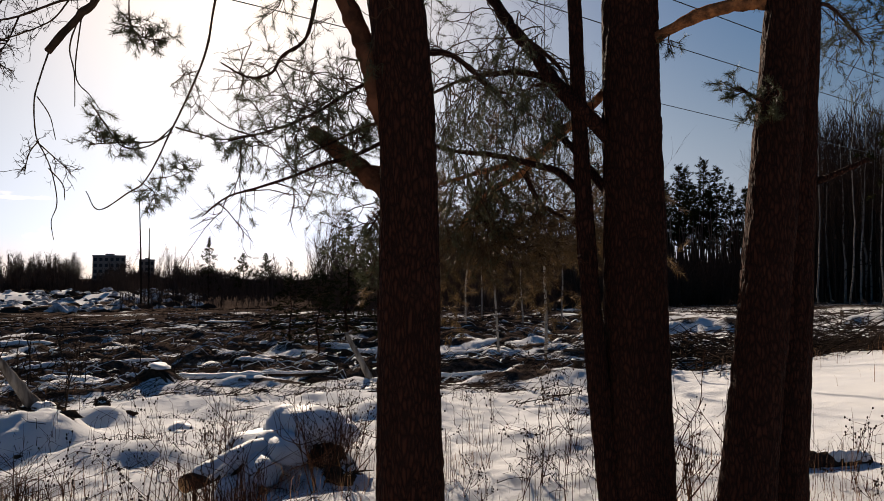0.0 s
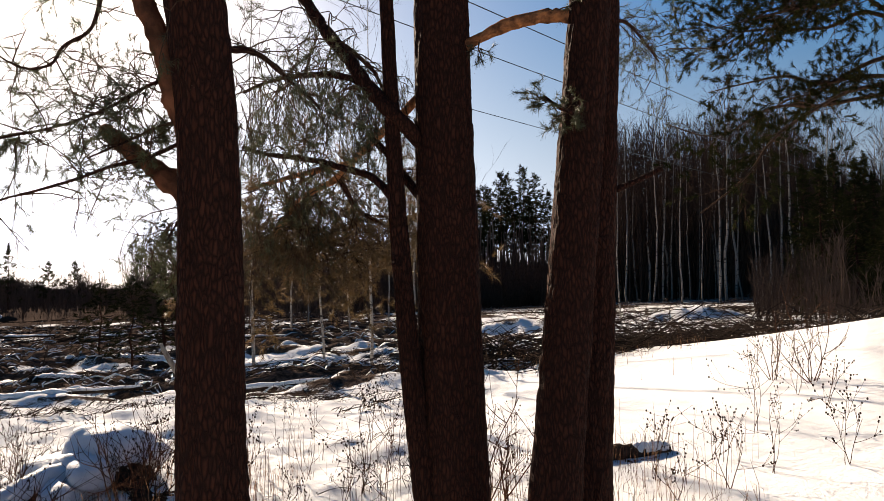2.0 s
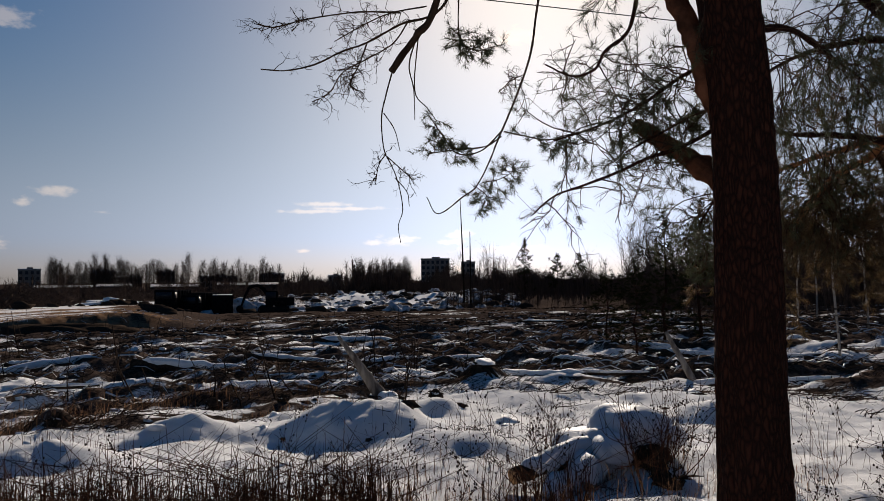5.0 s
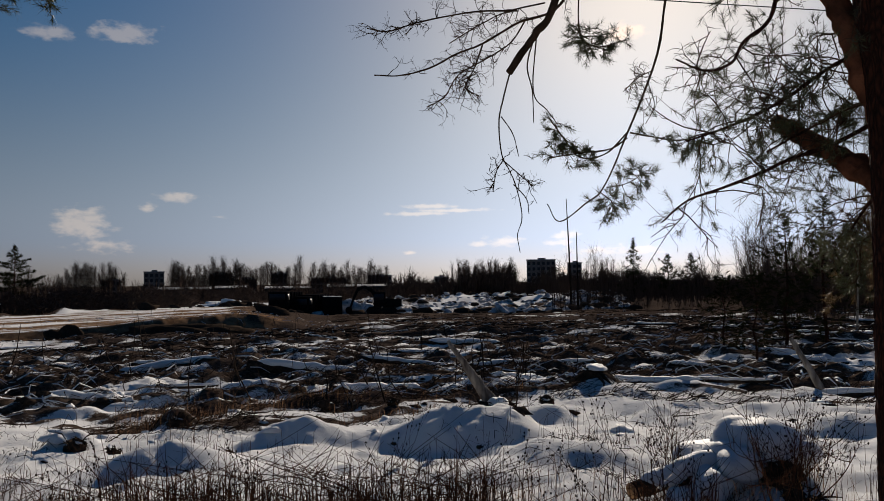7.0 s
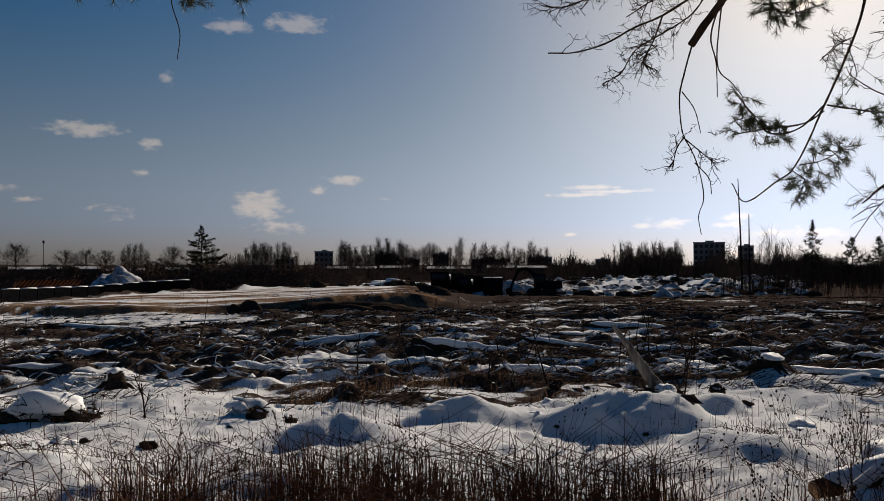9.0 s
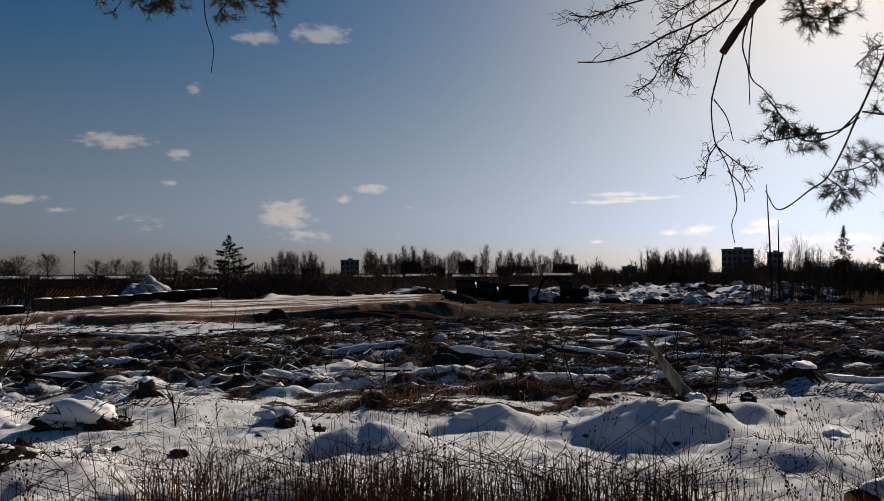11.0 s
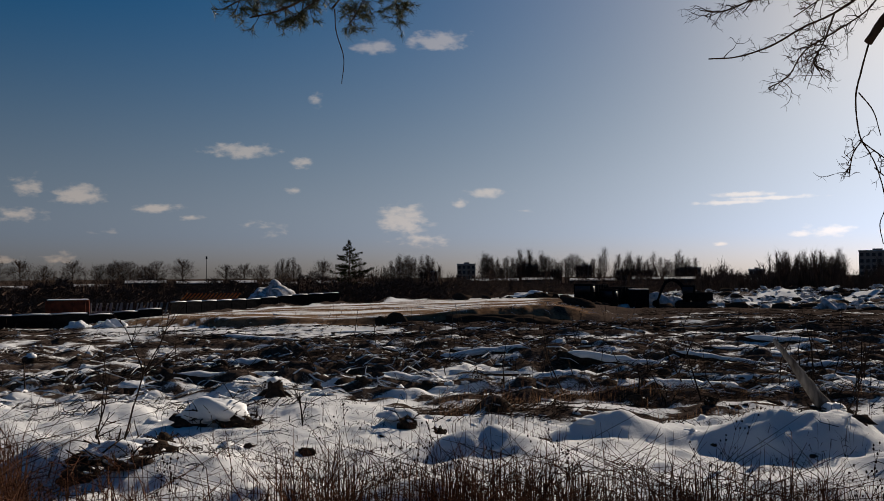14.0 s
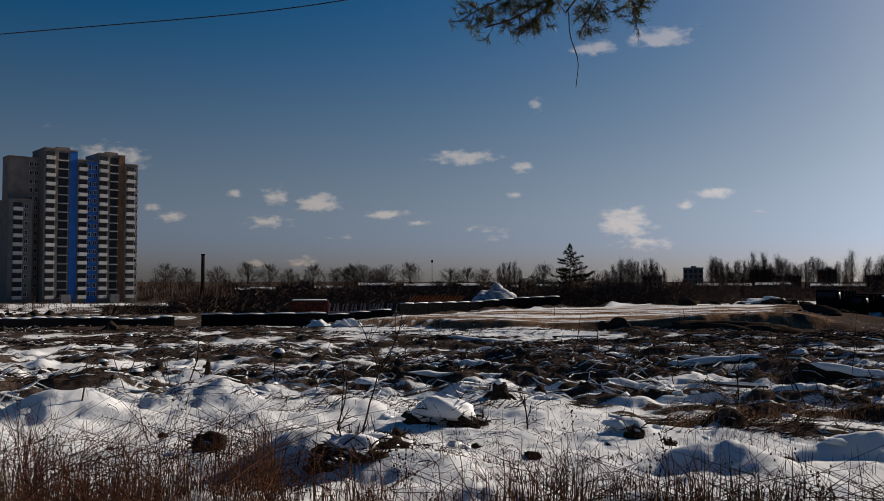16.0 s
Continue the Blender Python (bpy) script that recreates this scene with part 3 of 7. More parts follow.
# ---- ground ----
def build_ground():
    rings = np.concatenate([np.geomspace(0.3, 3, 24, endpoint=False), np.geomspace(3, 60, 400, endpoint=False), np.geomspace(60, 400, 110, endpoint=False), np.geomspace(400, 4500, 26)])
    angles = np.radians(np.concatenate([np.linspace(-46, 99, 640, endpoint=False), np.linspace(99, 314, 60, endpoint=False)]))
    R, B = np.meshgrid(rings, angles, indexing="ij")
    x, y = -np.sin(B) * R, np.cos(B) * R
    z = height(x, y)
    n, m = R.shape
    v = np.stack([x, y, z], -1).reshape(-1, 3)
    i, j = np.meshgrid(np.arange(n - 1), np.arange(m), indexing="ij")
    k = (j + 1) % m
    f = np.stack([i * m + j, i * m + k, (i + 1) * m + k, (i + 1) * m + j], -1).reshape(-1, 4)
    me = bpy.data.meshes.new("ground")
    v = np.vstack([v, [[0, 0, float(z[0].mean())]]])
    fan = [(len(v) - 1, q, (q + 1) % m) for q in range(m)]
    me.from_pydata(v.tolist(), [], [tuple(q[::-1]) for q in f.tolist()] + fan)
    me.polygons.foreach_set("use_smooth", [True] * len(me.polygons))
    b, r = np.degrees(B), R
    b = np.where(b > 180, b - 360, b)
    zone = smooth(12.4, 16, r - 4.5 * smooth(50, 62, b) + 3.0 * smooth(20, 32, b) + 2.5 * fractal(x, y, 5, 3, 71)) * smooth(170, 95, r) * np.maximum(smooth(-24, -10, b), smooth(17, 24, r) * smooth(-46, -38, b) * 0.62) * (1 - 0.12 * smooth(66, 78, b))
    strips = streaks(x, y)
    # More dark cover in hollows between clumps: their shade is painted in with litter.
    litter_and_shade = zone * (0.64 + 0.8 * strips - 0.55 * clumps(x, y)) + 0.08 * zone * smooth(20, 40, r)
    # Dark cover between the far heaps paints in the shade of their near faces.
    litter_and_shade = np.maximum(litter_and_shade, smooth(15, 18, b) * smooth(38, 34, b) * smooth(100, 115, r) * smooth(320, 260, r) * (0.46 + 0.7 * fractal(x, y, 6, 4, 87)))
    woods = smooth(-9, -13, b) * smooth(36, 60, r) * smooth(500, 200, r)
    litter_and_shade = np.maximum(litter_and_shade, 0.55 * woods)
    litter_and_shade = np.maximum(litter_and_shade, smooth(23, 18, b) * smooth(-14, -8, b) * smooth(62, 80, r) * smooth(420, 320, r) * 0.85)
    litter_and_shade = np.maximum(litter_and_shade, smooth(64, 74, b) * smooth(55, 65, r) * smooth(330, 200, r) * (0.3 + 0.9 * strips))
    yard = smooth(47, 52, b) * smooth(101, 110, r)
    litter_and_shade = np.maximum(litter_and_shade, yard * (1 - 0.4 * smooth(78, 84, b) * smooth(320, 260, r)) * (0.86 + 0.55 * fractal(x * 0.4, y, 9, 3, 93)))
    patches = smooth(36, 44, b) * smooth(3.8, 4.4, r) * smooth(7.6, 6.2, r) * np.clip(0.1 + 1.3 * fractal(x, y * 1.6, 1.1, 3, 95), 0, 0.65)
    litter_and_shade = np.maximum(litter_and_shade, patches)
    belt = smooth(300, 340, r)
    litter_and_shade = np.maximum(litter_and_shade, 0.9 * belt)
    near_r, _, far_r, _ = road_line(b)
    edge = r - near_r - 0.5 * fractal(x, y, 2.5, 3, 65)
    lane = smooth(36, 43, b) * smooth(73.5, 71, b)
    deck = lane * smooth(0.3, 1.2, edge) * smooth(far_r, far_r - 4, r)
    ruts = fractal(edge * 0.8, b * 0.2, 1.6, 3, 83)
    litter_and_shade = np.maximum(litter_and_shade, smooth(30, 36, b) * smooth(50, 43, b) * smooth(52, 58, r) * smooth(120, 108, r) * (0.62 + 0.6 * fractal(x, y, 5, 3, 89)))
    litter_and_shade = litter_and_shade * (1 - 0.55 * smooth(52, 58, b) * smooth(76, 72, b) * smooth(42, 48, r) * smooth(0.5, -0.5, edge))
    litter_and_shade = litter_and_shade * (1 - 0.92 * deck * smooth(42, 46, b))
    bank = lane * smooth(-1.3, -0.7, edge) * smooth(1.0, 0.4, edge)
    litter_and_shade = litter_and_shade * (1 - bank * smooth(46, 54, b))
    soil = np.maximum(deck * (0.53 + 0.45 * ruts + 0.2 * smooth(8, 2, edge)), 0.72 * bank)
    for name, value in (("litter_and_shade", litter_and_shade), ("soil", soil)):
        a = me.attributes.new(name, "FLOAT", "POINT")
        a.data.foreach_set("value", np.append(value.reshape(-1), 0.0).astype(np.float32))
    me.materials.append(M_GROUND)
    me.update()
    return tagged(new("ground", me), "snow-covered uneven clearing with brush and bare soil patches", "ground", kind="structure")


build_ground()


# ---- near pines ----
def pine_trunk(path, radii, seed, top=11.0):
    """A trunk with plated bark; the path is in world metres from low to high."""
    p = np.asarray(path, float)
    low = p[0] + (p[0] - p[1]) / (p[0][2] - p[1][2]) * (-0.25 - p[0][2])
    up = p[-1] - p[-2]
    high = p[-1] + up / up[2] * (top - p[-1][2])
    heights = np.concatenate([np.arange(-0.25, 3.6, 0.022), np.linspace(3.65, top, 60)])
    src = np.vstack([low, p, high])
    rad = np.concatenate([[radii[0] * 1.12], radii, [0.03]])
    cx, cy = np.interp(heights, src[:, 2], src[:, 0]), np.interp(heights, src[:, 2], src[:, 1])
    k = np.ones(25) / 25
    n_low = (heights < 3.6).sum()
    cx[12:n_low - 12], cy[12:n_low - 12] = np.convolve(cx[:n_low], k, "valid"), np.convolve(cy[:n_low], k, "valid")
    rr = np.interp(heights, src[:, 2], rad)
    rr = rr * (1 + 0.55 * np.exp(-(heights + 0.25) / 0.22))
    sides = 64
    t = np.arange(sides) * 2 * np.pi / sides
    Z, T = np.meshgrid(heights, t, indexing="ij")
    u, w = T * sides / (2 * np.pi), Z
    cu, su = np.cos(T), np.sin(T)
    wobble = 0.02 * fractal(cu * 1.2 + seed, su * 1.2 + Z * 0.8, 1.0, 3, seed)
    grain = fractal(cu * 3.2 + 0.35 * su + 5 * seed, Z * 5.0 + su * 3.2, 0.55, 4, seed + 5)
    plates = np.clip(np.abs(fractal(cu * 4 + su * 1.5 + seed, Z * 3.0 + su * 4, 0.5, 3, seed + 9)) * 4, 0, 1)
    depth = 0.016 * (plates - 0.6) + 0.016 * grain
    depth = depth * (rr / rr.max())[:, None]
    q = rr[:, None] * (1 + wobble) + depth
    v = np.stack([cx[:, None] + q * cu, cy[:, None] + q * su, Z], -1).reshape(-1, 3)
    n = len(heights)
    f = [(i * sides + j, i * sides + (j + 1) % sides, (i + 1) * sides + (j + 1) % sides, (i + 1) * sides + j) for i in range(n - 1) for j in range(sides)]
    return Geo().add(v, f)


def limb(points, r0, r1, rough=0.09, sides=10, seed=1):
    line = bent(points, 6)
    g = np.random.default_rng(seed)
    r = np.linspace(r0, r1, len(line)) * (1 + rough * g.normal(size=len(line)))
    return Geo().tube(line + g.normal(size=line.shape) * r0 * 0.05, r, sides)


def twigs_along(geo, tips, points, g, count, length, radius, droop=0.2, depth=2, forks=3, start=0.15, spread=0.9, along=0.5, leafy=True, wander=0.4):
    """Side twigs on a limb."""
    line = bent(points, 6)
    for i in range(count):
        k = int((start + (0.98 - start) * g.random()) * (len(line) - 2))
        w = line[k + 1] - line[k]
        w = along * w / (np.linalg.norm(w) + 1e-9) + spread * g.normal(size=3)
        sprig(geo, tips, g, line[k], w, length * (0.6 + 0.7 * g.random()), radius, depth, droop, wander, forks, leafy)


def crown_above(g, centre_line, z0, z1, reach, count):
    """Limbs and needle clumps of the crown, above the open lower trunk."""
    wood, tips = Geo(), []
    for i in range(count):
        z = z0 + (z1 - z0) * (i + g.random()) / count
        a = g.random() * 2 * np.pi
        c = np.array([np.interp(z, centre_line[:, 2], centre_line[:, 0]), np.interp(z, centre_line[:, 2], centre_line[:, 1]), z])
        long_ = reach * (1.1 - 0.7 * (z - z0) / (z1 - z0))
        way = np.array([np.cos(a), np.sin(a), 0.15])
        line = [c, c + way * long_ * 0.5, c + way * long_ + np.array([0, 0, 0.1 * long_])]
        wood.tube(bent(line, 4), np.linspace(0.035, 0.01, 9), 5)
        twigs_along(wood, tips, line, g, 7, 0.55, 0.008, 0.0, 1, 3, 0.3)
    return wood, tips


def near_pine(label, path, radii, seed, limbs, crown=True, tuft=24):
    """limbs: (points, r0, r1, orange, twig count, twig length, droop, leafy)."""
    g = np.random.default_rng(seed)
    x, y = path[0][0], path[0][1]
    tree = thing("pine_tree", label, "tree", (0, 0, 0), "roadside pines")
    part("trunk", pine_trunk(path, radii, seed), M_BARK, tree, "dark reddish-brown plated bark")
    wood, tips = Geo(), []
    for points, r0, r1, orange, count, length, droop, leafy in limbs:
        part("limb", limb(points, r0, r1, seed=seed), {0: M_BARK, 1: M_BARK_ORANGE_SUNLIT, 2: M_BARK_RED}[int(orange)], tree, "flaky orange bark" if orange else "")
        twigs_along(wood, tips, points, g, count, length, min(0.0045, max(0.003, r1 * 0.45)), droop, leafy=leafy, wander=0.65)
    if wood.n:
        part("twig_spray", wood, M_TWIG, tree, "fine drooping dark twigs", kind="stuff")
    if tips:
        part("needles", Geo().needles([t[0] for t in tips], [t[1] for t in tips], tuft, 0.036, 0.0018, seed), M_NEEDLE, tree, "sparse green needle tufts", shade=False, kind="stuff")
    if crown:
        p = np.asarray(path, float)
        up = (p[-1] - p[-2]) / (p[-1][2] - p[-2][2])
        line = np.vstack([p, p[-1] + up * (11 - p[-1][2])])
        cw, ct = crown_above(g, line, 6.0, 10.8, 2.0, 16)
        part("crown_spray", cw, M_TWIG, tree, kind="stuff")
        part("crown_needles", Geo().needles([t[0] for t in ct], [t[1] for t in ct], 22, 0.08, 0.006, seed + 1), M_NEEDLE, tree, shade=False, kind="stuff")
    return tree


BIG_LIMB = [(0.86, 4.06, 2.34), (0.68, 4.03, 2.50), (0.57, 4.10, 2.64), (0.48, 4.16, 2.79), (0.39, 4.26, 2.94), (0.29, 4.37, 3.13), (0.14, 4.52, 3.41)]
ORANGE_LIMB = [(0.93, 4.20, 2.72), (0.80, 4.50, 2.59), (0.66, 4.61, 2.47), (0.56, 4.73, 2.37), (0.46, 4.83, 2.27), (0.29, 4.94, 2.18), (0.16, 5.14, 2.04), (0.11, 5.23, 1.94)]
near_pine(
    "mature pine with reddish plated bark and a broken stub",
    [(-0.12, 3.21, 0.79), (-0.13, 3.21, 1.42), (-0.13, 3.21, 1.87), (-0.14, 3.21, 2.31), (-0.19, 3.20, 2.76)], [0.129, 0.120, 0.113, 0.109, 0.112], 3,
    [
        ([(-0.15, 3.22, 1.90), (-0.24, 3.33, 2.02), (-0.35, 3.46, 2.12), (-0.46, 3.58, 2.21), (-0.59, 3.71, 2.32)], 0.05, 0.032, 2, 0, 0.1, 0, False),
        ([(-0.17, 3.23, 2.11), (-0.23, 3.24, 2.27), (-0.28, 3.24, 2.45), (-0.33, 3.28, 2.62), (-0.42, 3.31, 2.82), (-0.58, 3.37, 3.14)], 0.048, 0.036, 2, 5, 0.35, 0.3, True),
        ([(-0.19, 3.29, 2.23), (-0.37, 3.33, 2.15), (-0.50, 3.31, 2.11), (-0.61, 3.29, 2.06), (-0.75, 3.27, 2.01), (-0.86, 3.24, 1.97), (-0.95, 3.21, 1.89)], 0.009, 0.003, False, 12, 0.22, 0.2, False),
        ([(-0.51, 3.25, 2.79), (-0.55, 3.23, 2.61), (-0.64, 3.21, 2.53), (-0.68, 3.20, 2.46), (-0.77, 3.19, 2.44), (-0.87, 3.16, 2.49)], 0.009, 0.003, False, 10, 0.24, 0.1, False),
        ([(-0.23, 3.33, 2.49), (-0.38, 3.40, 2.44), (-0.53, 3.38, 2.34), (-0.69, 3.33, 2.26), (-0.85, 3.21, 2.19)], 0.009, 0.0035, False, 34, 0.3, 0.05, True),
        ([(-0.19, 3.33, 2.30), (-0.31, 3.44, 2.30), (-0.46, 3.44, 2.23), (-0.59, 3.37, 2.15)], 0.008, 0.0035, False, 10, 0.24, 0.0, True),
        ([(-0.17, 3.29, 2.07), (-0.23, 3.48, 1.99), (-0.29, 3.60, 1.92), (-0.34, 3.64, 1.84)], 0.008, 0.0035, False, 18, 0.24, 0.3, True),
        ([(-0.08, 3.29, 2.57), (0.04, 3.44, 2.60), (0.19, 3.64, 2.53), (0.31, 3.75, 2.45)], 0.016, 0.006, False, 20, 0.36, 0.4, True),
    ],
)
near_pine(
    "tall pine with reddish bark forked from its neighbour",
    [(0.99, 4.07, 0.56), (0.97, 4.07, 1.36), (0.95, 4.07, 2.20), (0.94, 4.08, 3.06)], [0.164, 0.155, 0.145, 0.135], 7,
    [
        (BIG_LIMB, 0.042, 0.03, False, 12, 0.42, 0.35, True),
        (ORANGE_LIMB, 0.028, 0.015, True, 8, 0.3, 0.3, True),
        ([(0.87, 4.10, 2.06), (0.78, 4.21, 2.19), (0.70, 4.32, 2.34), (0.61, 4.43, 2.46)], 0.03, 0.016, False, 3, 0.2, 0.2, False),
        ([(0.58, 4.15, 2.65), (0.46, 4.25, 2.73), (0.29, 4.37, 2.76), (0.11, 4.47, 2.75), (-0.05, 4.56, 2.70)], 0.02, 0.008, False, 26, 0.42, 0.9, True),
        ([(0.56, 4.73, 2.35), (0.39, 4.83, 2.33), (0.19, 4.95, 2.29), (-0.03, 5.04, 2.23)], 0.022, 0.01, True, 20, 0.36, 0.8, True),
        ([(0.43, 4.20, 2.89), (0.52, 4.47, 2.93), (0.67, 4.71, 2.89), (0.76, 4.85, 2.79)], 0.018, 0.008, False, 24, 0.42, 1.0, True),
    ],
    tuft=16,
)
near_pine(
    "slender leaning pine growing from a shared base",
    [(0.84, 4.03, 0.56), (0.78, 4.04, 1.08), (0.75, 4.05, 1.36), (0.71, 4.05, 1.92), (0.68, 4.06, 2.49), (0.66, 4.07, 3.07)], [0.059, 0.055, 0.049, 0.041, 0.036, 0.033], 11,
    [
        ([(0.69, 4.07, 2.08), (0.60, 4.19, 2.20), (0.47, 4.30, 2.26), (0.29, 4.41, 2.32), (0.08, 4.52, 2.36), (-0.05, 4.61, 2.41)], 0.022, 0.011, False, 9, 0.28, 0.35, True),
        ([(0.68, 4.09, 2.57), (0.59, 4.28, 2.67), (0.48, 4.47, 2.72)], 0.014, 0.006, False, 9, 0.3, 0.4, True),
        ([(0.74, 4.05, 1.72), (0.70, 4.01, 1.74), (0.67, 3.98, 1.76)], 0.02, 0.013, False, 0, 0.1, 0.1, False),
    ],
    crown=False,
)
near_pine(
    "dark pine with rough bark and an arching orange limb",
    [(1.35, 3.69, 0.50), (1.43, 3.68, 1.35), (1.51, 3.68, 2.20), (1.58, 3.68, 3.00)], [0.124, 0.112, 0.104, 0.097], 15,
    [
        ([(1.57, 3.70, 2.90), (1.45, 3.72, 2.93), (1.33, 3.78, 2.93), (1.18, 3.88, 2.90), (1.02, 4.04, 2.83), (0.92, 4.16, 2.77)], 0.034, 0.026, True, 3, 0.12, 0.3, True),
        ([(1.45, 3.56, 2.42), (1.35, 3.55, 2.46), (1.31, 3.57, 2.50)], 0.012, 0.005, False, 7, 0.1, 0.0, True),
    ],
)
near_pine(
    "dark pine standing close behind another trunk",
    [(1.73, 4.17, 0.50), (1.77, 4.17, 1.35), (1.81, 4.17, 2.20), (1.85, 4.17, 3.10)], [0.114, 0.105, 0.097, 0.09], 19,
    [
        ([(1.90, 4.14, 2.15), (2.01, 4.10, 2.20), (2.13, 4.06, 2.26)], 0.018, 0.012, False, 0, 0.1, 0.1, False),
        ([(1.90, 4.22, 3.08), (2.16, 4.54, 3.20), (2.43, 4.86, 3.20), (2.64, 5.07, 3.13)], 0.014, 0.006, False, 20, 0.36, 0.2, True),
    ],
)


# the browned lower bough beyond the pines
g_low = np.random.default_rng(29)
low_bough = thing("pine_bough", "low browned pine bough behind the trunks", "branch", (0, 0, 0), "hanging boughs")
wood_l, tips_l = Geo(), []
for line in ([(0.16, 5.14, 2.06), (0.10, 5.33, 1.94), (-0.05, 5.61, 1.89), (-0.19, 5.80, 1.87)], [(0.19, 5.12, 2.08), (0.38, 5.42, 1.96), (0.67, 5.61, 1.91), (0.95, 5.71, 1.89)], [(0.48, 4.81, 2.29), (0.62, 5.14, 2.13), (0.81, 5.42, 2.06), (1.00, 5.61, 2.00)], [(0.29, 4.95, 2.17), (0.29, 5.42, 2.10), (0.33, 5.90, 2.03)]):
    part("stem", limb(line, 0.018, 0.008, seed=30), M_BARK, low_bough)
    twigs_along(wood_l, tips_l, line, g_low, 44, 0.4, 0.0035, 0.05, 2, 3, 0.05, 0.9, 0.6)
part("twig_spray", wood_l, M_TWIG, low_bough, kind="stuff")
part("needles", Geo().needles([t[0] for t in tips_l], [t[1] for t in tips_l], 26, 0.05, 0.003, 31), M_NEEDLE_DRY, low_bough, "browned needle tufts", shade=False, kind="stuff")


# boughs that hang into view from the crowns overhead
def bough(label, lines, seed, tuft_lines=(), bare_lines=(), count=3):
    """lines: (points, r0, r1). Needles along tuft_lines, bare side twigs along bare_lines."""
    g = np.random.default_rng(seed)
    ob = thing("pine_bough", label, "branch", (0, 0, 0), "hanging boughs")
    for points, r0, r1 in lines:
        part("stem", limb(points, r0 * (0.75 if r0 > 0.02 else 0.6), r1 * 0.7, sides=7, seed=seed), M_TWIG, ob)
    wood, tips = Geo(), []
    for k in tuft_lines:
        twigs_along(wood, tips, lines[k][0], g, count * 3, 0.07, 0.0017, 0.0, 1, 2, 0.25, wander=0.6)
    for k in bare_lines:
        twigs_along(wood, [], lines[k][0], g, count * 3, 0.085, 0.0018, 0.12, 2, 2, 0.2, leafy=False, wander=0.85)
    if wood.n:
        part("twig_spray", wood, M_TWIG, ob, kind="stuff")
    if tips:
        part("needles", Geo().needles([t[0] for t in tips], [t[1] for t in tips], 20, 0.034, 0.0018, seed), M_NEEDLE, ob, shade=False, kind="stuff")
    return ob


bough(
    "broken pine bough with a long bare dangling twig",
    [
        ([(-0.22, 3.67, 4.57), (-0.70, 3.51, 4.13), (-1.14, 3.29, 3.61), (-1.27, 3.18, 3.09), (-1.34, 3.14, 2.76), (-1.41, 3.11, 2.65), (-1.50, 3.06, 2.50)], 0.03, 0.02),
        ([(-1.50, 3.07, 2.50), (-1.52, 3.05, 2.40), (-1.54, 3.05, 2.31), (-1.53, 3.05, 2.18), (-1.50, 3.06, 2.11), (-1.48, 3.08, 2.04), (-1.46, 3.08, 1.93), (-1.48, 3.08, 1.86), (-1.47, 3.08, 1.79)], 0.0055, 0.0022),
        ([(-1.53, 3.05, 2.33), (-1.49, 3.07, 2.26), (-1.47, 3.08, 2.17)], 0.004, 0.002),
        ([(-1.53, 3.05, 2.16), (-1.47, 3.08, 2.10), (-1.42, 3.10, 2.05)], 0.0045, 0.002),
        ([(-1.52, 3.05, 2.16), (-1.55, 3.04, 2.11), (-1.56, 3.03, 2.03)], 0.0045, 0.002),
        ([(-1.49, 3.07, 2.06), (-1.44, 3.08, 2.00), (-1.43, 3.08, 1.94)], 0.004, 0.002),
        ([(-1.43, 3.19, 2.70), (-1.47, 3.18, 2.56), (-1.45, 3.18, 2.45), (-1.45, 3.19, 2.32)], 0.006, 0.0025),
        ([(-1.43, 3.19, 2.69), (-1.45, 3.19, 2.45), (-1.40, 3.21, 2.37), (-1.36, 3.22, 2.31)], 0.005, 0.002),
    ],
    31, bare_lines=(3, 4),
)
bough(
    "slender drooping pine bough with needle tufts",
    [
        ([(-0.22, 3.67, 4.31), (-0.53, 3.55, 4.05), (-0.79, 3.42, 3.61), (-0.88, 3.32, 3.09), (-0.93, 3.28, 2.77), (-0.96, 3.28, 2.58), (-1.01, 3.26, 2.42), (-1.05, 3.25, 2.32), (-1.09, 3.23, 2.22), (-1.13, 3.22, 2.12), (-1.18, 3.20, 2.02), (-1.23, 3.18, 1.98), (-1.33, 3.15, 1.91), (-1.37, 3.12, 1.98)], 0.0105, 0.003),
        ([(-1.08, 3.24, 2.25), (-1.16, 3.21, 2.17), (-1.25, 3.17, 2.16), (-1.31, 3.15, 2.24), (-1.36, 3.13, 2.32)], 0.006, 0.003),
        ([(-1.08, 3.24, 2.23), (-1.14, 3.22, 2.19), (-1.22, 3.19, 2.18), (-1.30, 3.15, 2.17), (-1.36, 3.13, 2.16)], 0.006, 0.003),
        ([(-1.07, 3.24, 2.25), (-0.99, 3.27, 2.23), (-0.89, 3.29, 2.21), (-0.81, 3.31, 2.23), (-0.69, 3.34, 2.25)], 0.006, 0.003),
        ([(-1.18, 3.20, 2.02), (-1.14, 3.22, 1.98), (-1.16, 3.21, 1.93)], 0.004, 0.002),
        ([(-1.16, 3.22, 2.04), (-1.09, 3.23, 2.05), (-1.04, 3.25, 2.08), (-1.03, 3.25, 2.12)], 0.004, 0.002),
        ([(-0.98, 3.27, 2.49), (-1.04, 3.25, 2.46), (-1.09, 3.23, 2.41)], 0.004, 0.002),
        ([(-1.00, 3.26, 2.44), (-0.98, 3.27, 2.35), (-1.01, 3.25, 2.28)], 0.003, 0.002),
    ],
    37, tuft_lines=(1, 2, 3, 4, 5), bare_lines=(6,), count=5,
)
